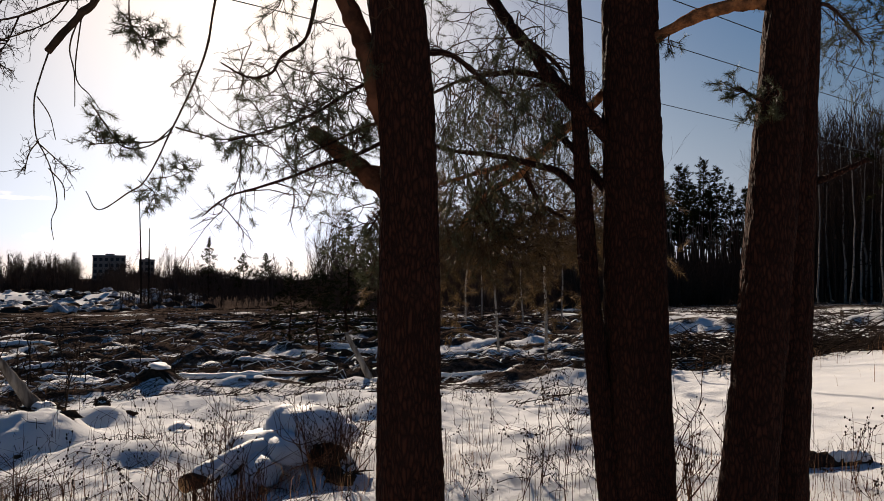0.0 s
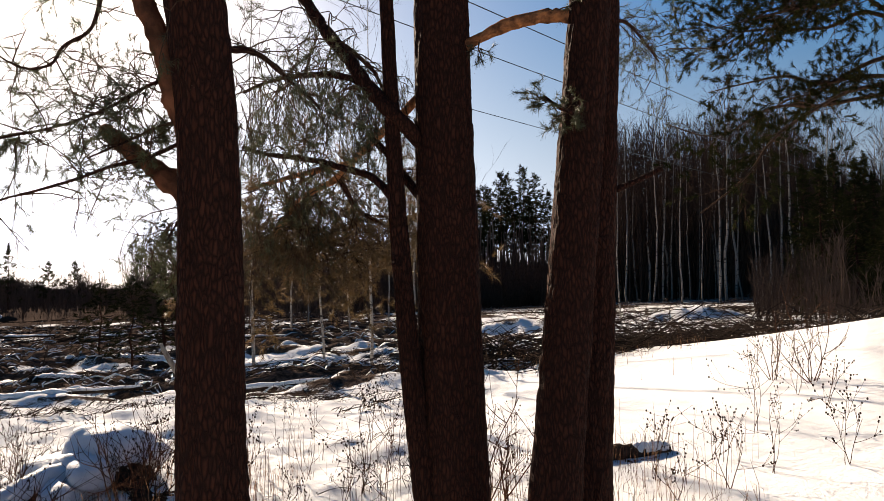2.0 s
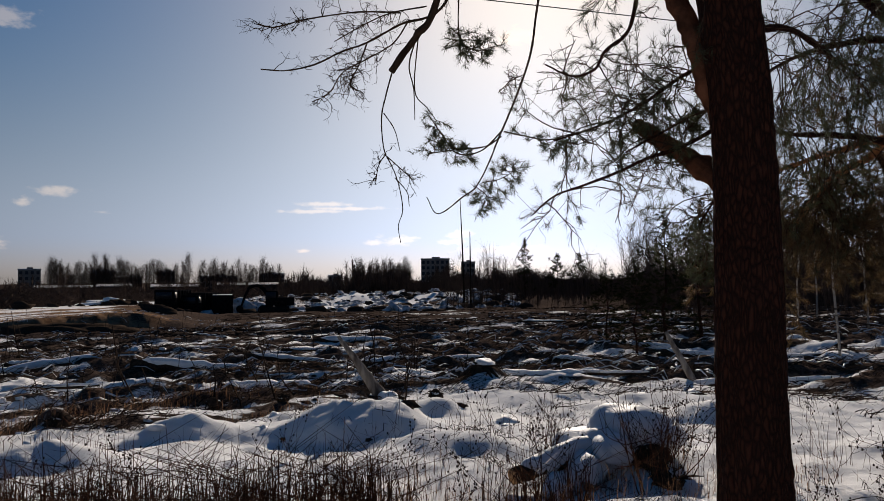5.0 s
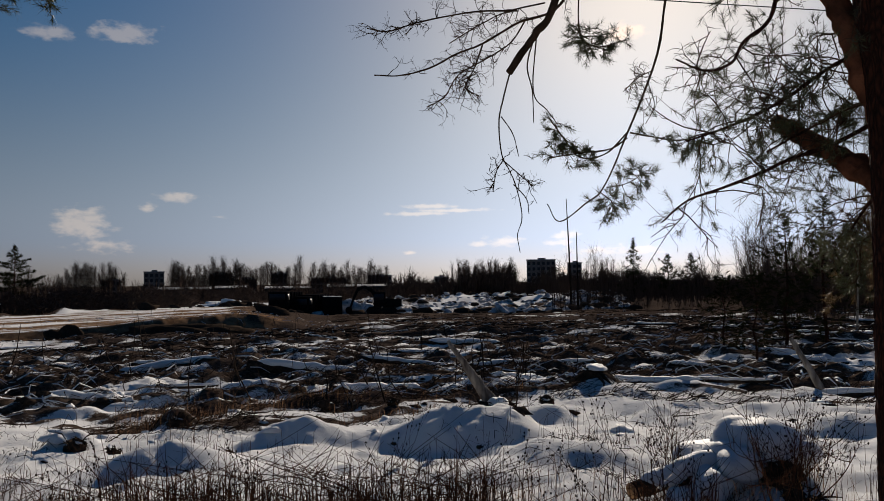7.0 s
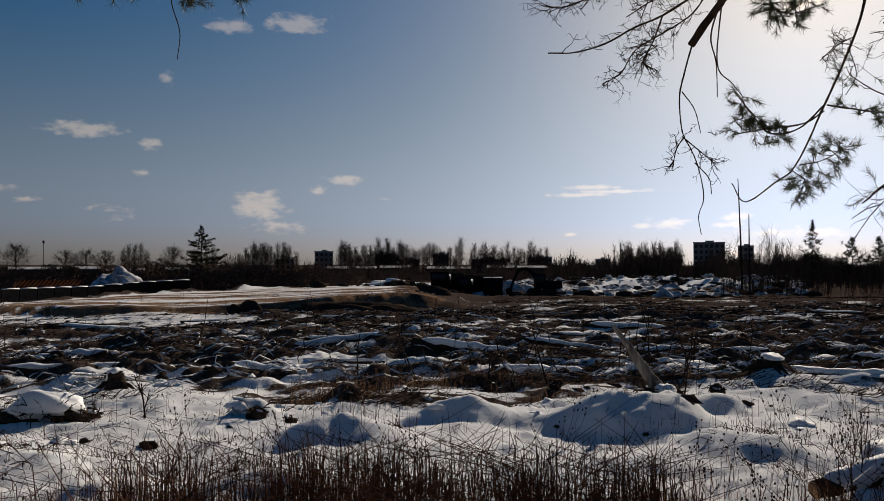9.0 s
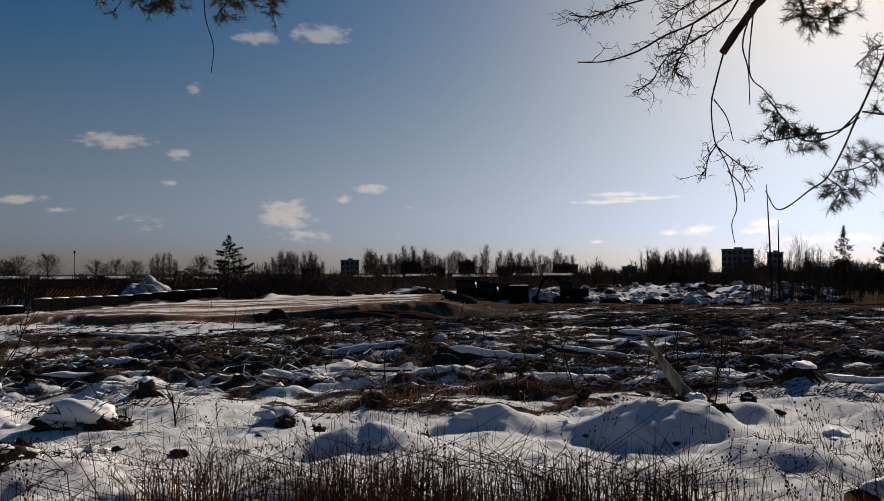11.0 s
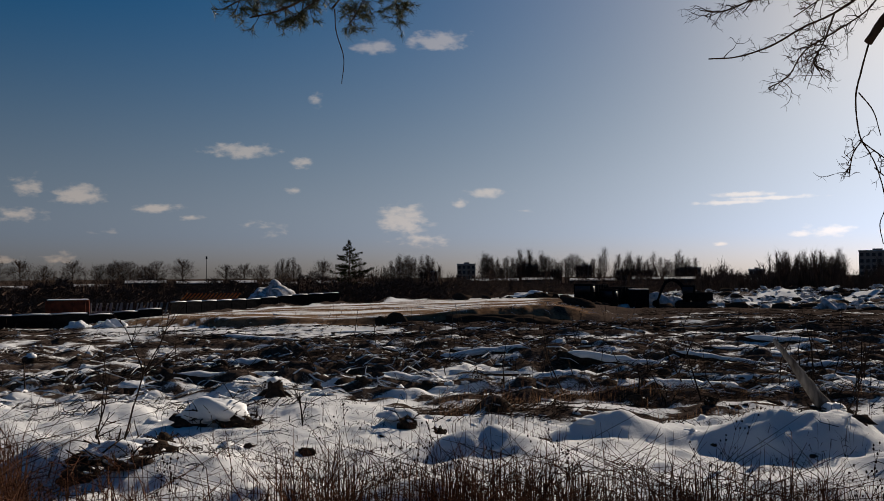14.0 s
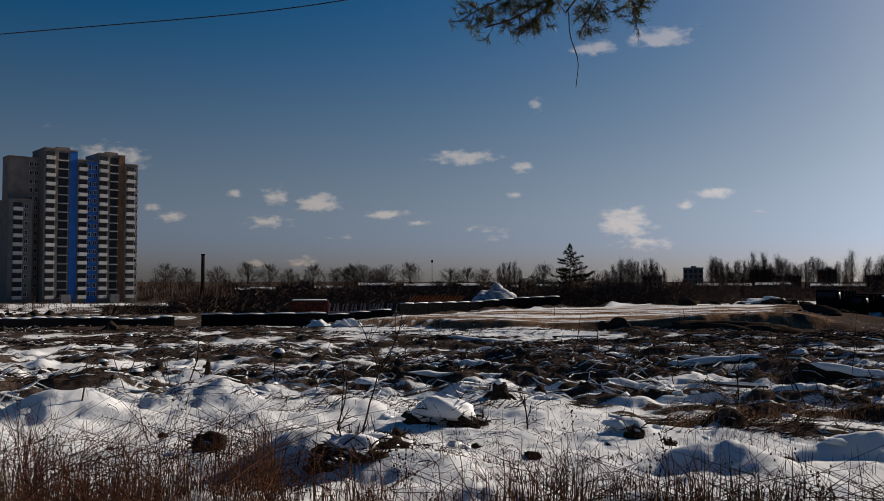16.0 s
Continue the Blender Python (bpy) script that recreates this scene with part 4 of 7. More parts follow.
bough(
    "wide tangled pine bough with bare curling twigs",
    [
        ([(-0.22, 3.68, 4.48), (-0.70, 3.55, 4.05), (-1.05, 3.42, 3.61), (-1.22, 3.29, 3.09), (-1.34, 3.23, 2.80), (-1.50, 3.16, 2.73), (-1.63, 3.10, 2.65), (-1.72, 3.05, 2.61), (-1.82, 2.99, 2.55), (-1.92, 2.93, 2.52), (-2.01, 2.87, 2.52)], 0.012, 0.004),
        ([(-1.47, 3.18, 2.75), (-1.53, 3.15, 2.65), (-1.63, 3.10, 2.58), (-1.72, 3.05, 2.52), (-1.77, 3.02, 2.43), (-1.83, 2.98, 2.39)], 0.006, 0.0025),
        ([(-1.63, 3.10, 2.65), (-1.66, 3.08, 2.55), (-1.69, 3.06, 2.48), (-1.68, 3.07, 2.44)], 0.006, 0.003),
        ([(-1.50, 3.16, 2.78), (-1.66, 3.08, 2.78), (-1.85, 2.97, 2.74), (-1.96, 2.90, 2.70), (-2.03, 2.85, 2.71)], 0.007, 0.003),
        ([(-1.31, 3.38, 3.00), (-1.33, 3.42, 2.74), (-1.27, 3.45, 2.67), (-1.18, 3.48, 2.68)], 0.006, 0.0025),
        ([(-1.40, 3.21, 2.81), (-1.53, 3.12, 2.77), (-1.64, 3.08, 2.72), (-1.75, 3.03, 2.65)], 0.006, 0.003),
    ],
    41, tuft_lines=(4,), bare_lines=(0, 1, 2, 3, 5), count=12,
)
bough(
    "needle-covered bough tip with a thin dangling twig",
    [
        ([(-0.28, 3.28, 4.78), (-1.23, 2.71, 4.15), (-2.10, 2.08, 3.44), (-2.50, 1.92, 3.04), (-2.73, 1.76, 2.82), (-2.87, 1.71, 2.70)], 0.014, 0.006),
        ([(-2.87, 1.72, 2.70), (-2.89, 1.74, 2.62), (-2.87, 1.76, 2.52), (-2.87, 1.75, 2.42)], 0.004, 0.002),
        ([(-2.69, 1.84, 2.87), (-2.73, 1.90, 2.74), (-2.75, 1.95, 2.68)], 0.006, 0.004),
        ([(-2.73, 1.76, 2.82), (-2.92, 1.62, 2.73), (-3.00, 1.55, 2.69), (-3.05, 1.46, 2.66)], 0.007, 0.004),
        ([(-2.81, 1.72, 2.77), (-2.94, 1.63, 2.70), (-2.97, 1.60, 2.65)], 0.005, 0.003),
        ([(-2.73, 1.80, 2.80), (-2.83, 1.80, 2.70), (-2.87, 1.78, 2.65)], 0.005, 0.003),
        ([(-2.89, 1.60, 2.79), (-3.05, 1.46, 2.74), (-3.10, 1.38, 2.69)], 0.005, 0.003),
    ],
    43, tuft_lines=(2, 3, 4, 5, 6), count=7,
)


# ---- many small pieces at once ----
def rods(base, mid, tip, radius):
    """Thin three-sided bent sticks, one mesh for many."""
    base, mid, tip = (np.asarray(q, float) for q in (base, mid, tip))
    radius = np.broadcast_to(np.asarray(radius, float), (len(base),))
    d = tip - base
    d /= np.linalg.norm(d, axis=1)[:, None] + 1e-9
    ref = np.where(np.abs(d[:, 2:3]) < 0.8, [[0, 0, 1.0]], [[1.0, 0, 0]])
    a = np.cross(d, ref)
    a /= np.linalg.norm(a, axis=1)[:, None] + 1e-9
    b = np.cross(d, a)
    v = []
    for p, w in ((base, 1.0), (mid, 0.8), (tip, 0.35)):
        for t in (0.0, 2.0944, 4.18879):
            v.append(p + (a * math.cos(t) + b * math.sin(t)) * (radius * w)[:, None])
    v = np.stack(v, 1).reshape(-1, 3)
    one = np.array([[0, 1, 4, 3], [1, 2, 5, 4], [2, 0, 3, 5], [3, 4, 7, 6], [4, 5, 8, 7], [5, 3, 6, 8]])
    f = (np.arange(len(base))[:, None, None] * 9 + one[None]).reshape(-1, 4)
    g = Geo()
    g.v, g.f, g.n = [v], [tuple(q) for q in f.tolist()], len(v)
    return g


def blades(base, mid, tip, width, g):
    """Thin flat bent blades."""
    base, mid, tip = (np.asarray(q, float) for q in (base, mid, tip))
    width = np.broadcast_to(np.asarray(width, float), (len(base),))[:, None]
    s = g.normal(size=base.shape) * [1, 1, 0.1]
    s /= np.linalg.norm(s, axis=1)[:, None]
    v = np.stack([base - s * width / 2, base + s * width / 2, mid + s * width * 0.4, mid - s * width * 0.4, tip], 1).reshape(-1, 3)
    n = len(base)
    k = np.arange(n) * 5
    o = Geo()
    o.v, o.n = [v], len(v)
    o.f = [(int(i), int(i) + 1, int(i) + 2, int(i) + 3) for i in k] + [(int(i) + 3, int(i) + 2, int(i) + 4) for i in k]
    return o


def slivers(base, tip, width):
    """Single thin blades turned to the clearing, for the finest far twigs."""
    base, tip = np.asarray(base, float), np.asarray(tip, float)
    width = np.broadcast_to(np.asarray(width, float), (len(base),))[:, None]
    s = np.cross(tip - base, base * [1, 1, 0.2])
    s /= np.linalg.norm(s, axis=1)[:, None] + 1e-9
    v = np.stack([base - s * width, base + s * width, tip], 1).reshape(-1, 3)
    o = Geo()
    o.v, o.n = [v], len(v)
    o.f = [tuple(q) for q in np.arange(len(v)).reshape(-1, 3).tolist()]
    return o


def join(a, b):
    o = Geo()
    o.v, o.n = a.v + b.v, a.n + b.n
    o.f = a.f + [tuple(i + a.n for i in q) for q in b.f]
    return o


def scatter(g, n, b0, b1, r0, r1, even=False):
    b = np.radians(b0 + (b1 - b0) * g.random(n))
    r = np.sqrt(r0 ** 2 + (r1 ** 2 - r0 ** 2) * g.random(n)) if even else np.exp(np.log(r0) + np.log(r1 / r0) * g.random(n))
    return -np.sin(b) * r, np.cos(b) * r


def stuff(name, geo, mat, label, category, shade=True):
    return tagged(new(name, geo.mesh(name, mat, shade)), label, category, kind="stuff")


def lying(g, x, y, long_, radius, rise, lift=0.02, flat=False, across=False):
    n = len(x)
    a = np.arctan2(-x, y) + 0.75 * g.normal(size=n) if across else g.random(n) * 2 * np.pi
    l = long_[0] + (long_[1] - long_[0]) * g.random(n) ** 2
    dx, dy = np.cos(a) * l, np.sin(a) * l
    z0, z1 = height(x, y), height(x + dx, y + dy)
    p0 = np.stack([x, y, z0 + lift], 1)
    p2 = np.stack([x + dx, y + dy, np.maximum(z1, z0) * 0.5 + z1 * 0.5 + lift + rise * g.random(n) ** 2], 1)
    if flat:
        return slivers(p0, p2, radius[0] + (radius[1] - radius[0]) * g.random(n))
    p1 = (p0 + p2) / 2 + g.normal(size=(n, 3)) * l[:, None] * 0.12 + np.array([0, 0, 0.04])
    return rods(p0, p1, p2, radius[0] + (radius[1] - radius[0]) * g.random(n))


def brush():
    """Felled branches over the clearing."""
    g = np.random.default_rng(101)
    x, y = scatter(g, 64000, -14, 98, 11.5, 95)
    keep = streaks(x, y) > -0.06 + 0.14 * (np.degrees(np.arctan2(-x, y)) > 70) + 0.35 * smooth(50, 58, np.degrees(np.arctan2(-x, y))) * (np.hypot(x, y) < 19) + 0.3 * (np.hypot(x, y) < 16 - 3 * smooth(20, 32, np.degrees(np.arctan2(-x, y))))
    b = np.degrees(np.arctan2(-x, y))
    keep &= ~((b > 37) & (b < 86) & (np.hypot(x, y) > road_line(b)[0] - 2))
    x, y = x[keep], y[keep]
    r = np.hypot(x, y)
    for name, lo, hi, long_, thick, rise in (("near", 0, 17, (0.08, 0.6), (0.003, 0.009), 0.12), ("middle", 17, 34, (0.15, 0.9), (0.004, 0.012), 0.14)):
        k = (r >= lo) & (r < hi)
        stuff("brushwood", lying(g, x[k], y[k], long_, thick, rise, across=True), M_DEAD, "dark felled branches lying tangled in the snow", "brushwood")
    k = r >= 34
    stuff("brushwood", lying(g, x[k], y[k], (0.4, 1.6), (0.01, 0.024), 0.2, flat=True, across=True), M_DEAD, "dark felled branches lying tangled in the snow", "brushwood", shade=False)
    # snow lying along the felled branches
    x, y = scatter(g, 11000, -14, 98, 15, 75)
    keep = streaks(x, y) > 0.05
    x, y = x[keep], y[keep]
    stuff("branch_snow", lying(g, x, y, (0.15, 0.7), (0.012, 0.032), 0.0, 0.015, across=True), M_SNOW, "snow lying in strips on felled branches", "snow", shade=False)
    x, y = scatter(g, 15000, -12, 104, 4.4, 17)
    keep = fractal(x, y, 1.4, 3, 83) + 0.2 * smooth(34, 60, np.degrees(np.arctan2(-x, y))) > 0.04
    stuff("twig_litter", lying(g, x[keep], y[keep], (0.03, 0.3), (0.0015, 0.005), 0.05, 0.006), M_DEAD, "small dark twigs strewn over the snow", "twigs", shade=False)
    x, y = scatter(g, 9000, -44, -12, 16, 55)
    keep = fractal(x, y * 1.5, 4.0, 3, 81) > -0.02
    stuff("brushwood", lying(g, x[keep], y[keep], (0.3, 2.5), (0.006, 0.02), 0.4), M_DEAD, "scattered dark branches at the forest edge", "brushwood")
    # uprooted saplings that stand out of the brush
    x, y = scatter(g, 900, -8, 90, 14, 100)
    keep = fractal(x, y, 9.0, 3, 85) > 0.05
    x, y = x[keep], y[keep]
    z = height(x, y)
    h = 0.3 + 1.3 * g.random(len(x)) ** 2
    p0 = np.stack([x, y, z - 0.05], 1)
    p2 = p0 + np.stack([g.normal(size=len(x)) * 0.3 * h, g.normal(size=len(x)) * 0.3 * h, h], 1)
    stuff("saplings", rods(p0, (p0 + p2) / 2 + g.normal(size=p0.shape) * 0.05, p2, 0.008 + 0.012 * g.random(len(x))), M_DEAD, "thin bare saplings standing among felled branches", "saplings")


def stalks(name, n, b0, b1, r0, r1, tall, width, label, seed, mat, cut=0.0, patch=1.5, lean=0.25, curl=0.5):
    g = np.random.default_rng(seed)
    x, y = scatter(g, n, b0, b1, r0, r1, True)
    keep = fractal(x, y, patch, 3, seed) + 0.15 * g.normal(size=n) > cut
    x, y = x[keep], y[keep]
    z = height(x, y)
    h = tall[0] + (tall[1] - tall[0]) * g.random(len(x)) ** 2.0
    width = width * (0.4 + 0.8 * g.random(len(x)))
    a = g.random(len(x)) * 2 * np.pi
    off = np.stack([np.cos(a), np.sin(a), np.zeros(len(x))], 1) * (h * lean * np.abs(g.normal(size=len(x))))[:, None]
    p0 = np.stack([x, y, z - 0.02], 1)
    p1 = p0 + off * 0.3 + np.stack([0 * h, 0 * h, h * 0.6], 1)
    p2 = p0 + off * (1 + curl) + np.stack([0 * h, 0 * h, h * (1 - 0.25 * g.random(len(x)))], 1)
    return stuff(name, blades(p0, p1, p2, width, g) if mat is M_DRY else rods(p0, p1, p2, width / 2), mat, label, "dry grass", shade=False)


brush()
stalks("dry_stalks", 9500, 12, 104, 4.3, 7.0, (0.14, 0.66), 0.0095, "dense dark brown dry weed stalks in snow", 201, M_WEED, -0.03, 0.8, 0.28, 0.7)
stalks("dry_stalks", 3200, 14, 100, 7.0, 9.8, (0.08, 0.34), 0.0065, "low brown stalks thinning out over the snow", 219, M_WEED, 0.06, 0.9, 0.3, 0.6)
stalks("dry_stalks", 5600, 26, 70, 4.4, 6.7, (0.12, 0.8), 0.0095, "thick curved dark brown stalks in snow", 223, M_WEED, -0.08, 0.7, 0.4, 0.9)
stalks("dry_stalks", 1500, 70, 108, 3.8, 7.5, (0.2, 0.9), 0.0095, "thick tangle of reddish-brown dry stalks", 203, M_WEED, -0.05, 1.2, 0.5, 0.8)
stalks("dry_stalks", 4200, 77, 103, 4.5, 8.6, (0.25, 1.05), 0.009, "loose dark brown dry stalks in snow", 204, M_WEED, -0.3, 1.2, 0.45, 0.8)
stalks("dry_grass", 3600, -34, 30, 4.3, 8.0, (0.12, 0.5), 0.004, "sparse straw-coloured grass poking through snow", 205, M_DRY, 0.06, 1.0, 0.3, 0.6)
stalks("dry_grass", 2200, 10, 104, 4.2, 7.5, (0.12, 0.45), 0.004, "sparse straw-coloured grass poking through snow", 207, M_DRY, 0.05, 1.0, 0.3, 0.6)
stalks("dry_grass", 4200, 24, 51, 12.2, 15.2, (0.1, 0.35), 0.007, "strip of rusty brown dry grass", 209, M_DRY, 0.0, 2.0, 0.3, 0.4)
stalks("dry_stalks", 2000, -12, 100, 7.5, 16, (0.1, 0.45), 0.006, "scattered thin dry stalks in snow", 211, M_WEED, 0.1, 1.5, 0.25, 0.4)
stalks("dry_grass", 420, 5.5, 11.0, 7.5, 8.4, (0.12, 0.42), 0.005, "tuft of dry grass round a snow-capped stump", 215, M_DRY, -0.4, 1.0, 0.5, 0.6)
stalks("dry_stalks", 1500, -34, 14, 4.6, 8.5, (0.1, 0.55), 0.005, "thin dry weed stems before the pines", 217, M_WEED, 0.0, 0.8, 0.3, 0.6)
stalks("dry_grass", 900, -30, -14, 12, 24, (0.15, 0.4), 0.007, "thin dry grass by the forest edge", 213, M_DRY, 0.05, 2.0, 0.3, 0.4)


# ---- weeds and shrubs ----
def weed_model(seed, tall, heads=True, bushy=2):
    g = np.random.default_rng(seed)
    ob = thing("dry_weed", "dry brown weed with small seed heads in snow", "weed", (0, 0, -50), "dry weeds")
    stem, tips = Geo(), []
    for k in range(bushy + int(g.integers(0, 2))):
        way = np.array([g.normal() * 0.25, g.normal() * 0.25, 1.0])
        sprig(stem, tips, g, (g.normal() * 0.02, g.normal() * 0.02, -0.03), way, tall * (0.6 + 0.4 * g.random()), 0.0038, 2, -0.25, 0.16, 3, True, 4)
    part("stalk", stem, M_WEED, ob)
    if heads:
        seeds = Geo()
        for p, d in tips:
            seeds.lump(p, (0.007, 0.007, 0.009), int(g.integers(1e6)), 0.2, 4, 5)
        part("seed_spray", seeds, M_STUMP, ob, kind="stuff")
    return ob


def plant_all(models, places, seed, scale=(0.8, 1.2)):
    g = np.random.default_rng(seed)
    for i, (bearing, distance) in enumerate(places):
        x, y = spot(bearing, distance)
        m = pose(x, y, ground_at(x, y), 0, 0, g.random() * 360) @ Matrix.Scale(scale[0] + (scale[1] - scale[0]) * g.random(), 4)
        src = models[i % len(models)]
        if i < len(models):
            src.matrix_basis = m
        else:
            copy = copy_thing(src, m)
            copy.scale = m.to_scale()


weeds = [weed_model(301 + i, 0.4 + 0.08 * i) for i in range(5)]
plant_all(weeds, [(-28, 6.4), (-31.5, 6.6), (-26.5, 7.2), (-34, 7.0), (-18, 6.2), (-16.5, 6.8), (-13.5, 6.4), (-5.2, 6.3), (-7, 6.9), (-3, 7.4), (-1.4, 6.6), (0.5, 7.6), (13, 6.6), (16, 6.2), (19, 6.6), (22, 6.0), (25, 6.4), (28, 6.2),
                  (6.5, 7.2), (7.6, 7.0), (5.6, 7.6), (-35.5, 9.6), (-37, 9.0), (-33, 8.4), (33, 6.2), (38, 6.0), (43, 6.4), (47, 6.0), (52, 6.2), (58, 6.4), (63, 6.1), (69, 6.4), (73, 7.2), (79, 6.8), (84, 7.6), (88, 7.2), (91, 8.2), (93, 6.6),
                  (-9, 8.2), (-11, 9.5), (-30, 7.6), (-38.5, 7.2), (11, 8.2), (15, 8.0), (-8.6, 6.2), (-2.2, 6.1), (81, 5.8), (76, 6.0)], 311)


def shrub_model(seed, tall, stems):
    g = np.random.default_rng(seed)
    ob = thing("bare_shrub", "leafless shrub with thin reddish-brown stems", "shrub", (0, 0, -50), "bare shrubs")
    wood = Geo()
    for k in range(stems):
        way = np.array([g.normal() * 0.35, g.normal() * 0.35, 1.0])
        sprig(wood, [], g, (g.normal() * 0.04, g.normal() * 0.04, -0.03), way, tall * (0.5 + 0.5 * g.random()), 0.006, 2, -0.2, 0.18, 3, False, 4)
    part("stem_tuft", wood, M_WEED, ob, kind="stuff")
    return ob


shrubs = [shrub_model(331, 0.7, 5), shrub_model(332, 0.9, 6), shrub_model(333, 0.6, 7)]
plant_all(shrubs, [(-17.2, 6.0), (-15.6, 6.3), (7.2, 7.3), (8.6, 7.0), (14.5, 7.6), (92, 8.8), (88, 6.2), (85, 5.6), (80, 5.4), (-34, 10.6), (-36.2, 10.2), (78, 6.4), (95, 5.8)], 337)


# ---- stumps and logs ----
def fallen_log(label, a, b, r0, r1, mat, snow=True, seed=1, cut=True, cover=1.0):
    ax, ay = a[:2]
    ob = thing("fallen_log", label, "log", (0, 0, 0), "logs in the clearing")
    g = np.random.default_rng(seed)
    p = np.linspace(np.asarray(a, float), np.asarray(b, float), 14)
    p[1:-1] += g.normal(size=(12, 3)) * r0 * 0.04
    radii = np.linspace(r0, r1, 14) * (1 + 0.07 * g.normal(size=14))
    part("log_body", Geo().tube(p, radii, 14), mat, ob)
    if cut:
        d = (p[0] - p[1]) / np.linalg.norm(p[0] - p[1])
        part("cut_end", Geo().tube([p[0] - d * 0.01, p[0] + d * 0.012], radii[0] * 0.93, 18), M_CUT, ob, "orange-brown sawn face")
    if snow:
        cap = p[1:].copy()
        cap[:, 2] += radii[1:] * (0.45 if cover == 1.0 else 0.2) + 0.03 * g.random(13)
        part("snow_cap", Geo().tube(bent(cap, 3), np.interp(np.linspace(0, 1, 37), np.linspace(0, 1, 13), radii[1:] * cover * (1.0 + 0.06 * g.normal(size=13)) * np.concatenate([[0.35, 0.8], np.ones(9), [0.8, 0.3]])), 12), M_SNOW, ob, "rounded layer of snow")
    return ob


def on_ground(bearing, distance, lift):
    x, y = spot(bearing, distance)
    return (x, y, ground_at(x, y) + lift)


fallen_log("snow-topped log with an orange sawn end", (-2.17, 6.95, -0.1), (-1.58, 7.72, 0.06), 0.078, 0.1, M_STUMP, True, 401, True, 1.15)
lx, ly = spot(26.1, 11.2)
lz = ground_at(lx, ly)
fallen_log("pale broken trunk leaning out of a snow mound", (-4.93, 10.07, -0.02), (-5.39, 9.63, 0.89), 0.1, 0.022, M_WOOD, False, 403, False)
tagged(new("snow_lump", Geo().lump((-4.84, 10.0, 0.06), (0.13, 0.12, 0.09), 404, 0.3, 12, 18).mesh("snow_lump", M_SNOW)), "clump of snow at the foot of a leaning trunk", "snow")
lx, ly = spot(5.2, 15.5)
lz = ground_at(lx, ly)
fallen_log("pale thin trunk sticking up from the snow", (-1.35, 15.52, -0.25), (-1.82, 15.48, 0.63), 0.075, 0.035, M_WOOD, False, 405, False)
mound = thing("snow_mound", "snow-capped stump with a dark hollow and dry grass below", "mound", (-1.34, 7.96, 0.02))
part("snow_dome", Geo().lump((0.0, 0.08, 0.12), (0.46, 0.36, 0.27), 407, 0.1, 26, 40), M_SNOW, mound)
part("snow_lip", Geo().lump((0.3, 0.0, 0.13), (0.22, 0.24, 0.13), 411, 0.25, 14, 24), M_SNOW, mound)
part("snow_shoulder", Geo().lump((-0.22, -0.12, -0.02), (0.42, 0.36, 0.24), 408, 0.22, 22, 34), M_SNOW, mound)
for centre, size, seed in (((-0.1, -0.3, 0.02), (0.21, 0.3, 0.17), 414), ((-0.27, -0.6, -0.09), (0.19, 0.3, 0.14), 415), ((-0.42, -0.9, -0.19), (0.16, 0.28, 0.1), 416)):
    part("snow_ridge", Geo().lump(centre, size, seed, 0.2, 18, 28), M_SNOW, mound, "ridge of wind-packed snow")
# Dark lump stands in for the shaded cavity below the snow dome.
part("dark_base", Geo().lump((0.22, -0.14, -0.02), (0.24, 0.17, 0.13), 409, 0.6, 16, 24), M_STUMP, mound, "dark lump filling the hollow")
g_m = np.random.default_rng(413)
hollow = Geo()
for k in range(46):
    sprig(hollow, [], g_m, (0.05 + 0.4 * g_m.random(), -0.25 + 0.1 * g_m.normal(), -0.05), (g_m.normal() * 0.4 + 0.2, g_m.normal() * 0.5 - 0.3, 0.9), 0.18 + 0.24 * g_m.random(), 0.004, 1, 0.0, 0.3, 2, False, 4)
part("root_tangle", hollow, M_WEED, mound, kind="stuff")
g_logs = np.random.default_rng(409)
for bearing, distance, long_, r in [(16, 15.5, 3.4, 0.09), (12, 15.8, 2.2, 0.08), (24, 17, 2.6, 0.08), (34, 16.5, 3.0, 0.13), (52, 17.5, 3.4, 0.13), (66, 21, 4.0, 0.14), (39, 21, 4.5, 0.15), (48, 23, 4.2, 0.14),
                                    (8, 25, 3.0, 0.12), (1, 33, 4.5, 0.15), (56, 27, 5.0, 0.15), (28, 32, 5.0, 0.16), (63, 36, 6.0, 0.17)]:
    turn = radians(bearing) + g_logs.normal() * 0.3
    x, y = spot(bearing, distance)
    dx, dy = math.cos(turn) * long_ * 0.32, math.sin(turn) * long_ * 0.32
    fallen_log("felled trunk half buried under a snow layer", (x - dx, y - dy, ground_at(x - dx, y - dy) + r * 0.15), (x + dx, y + dy, ground_at(x + dx, y + dy) + r * 0.1), r, r * 0.75, M_STUMP, True, int(bearing * 10 + 5000), False)


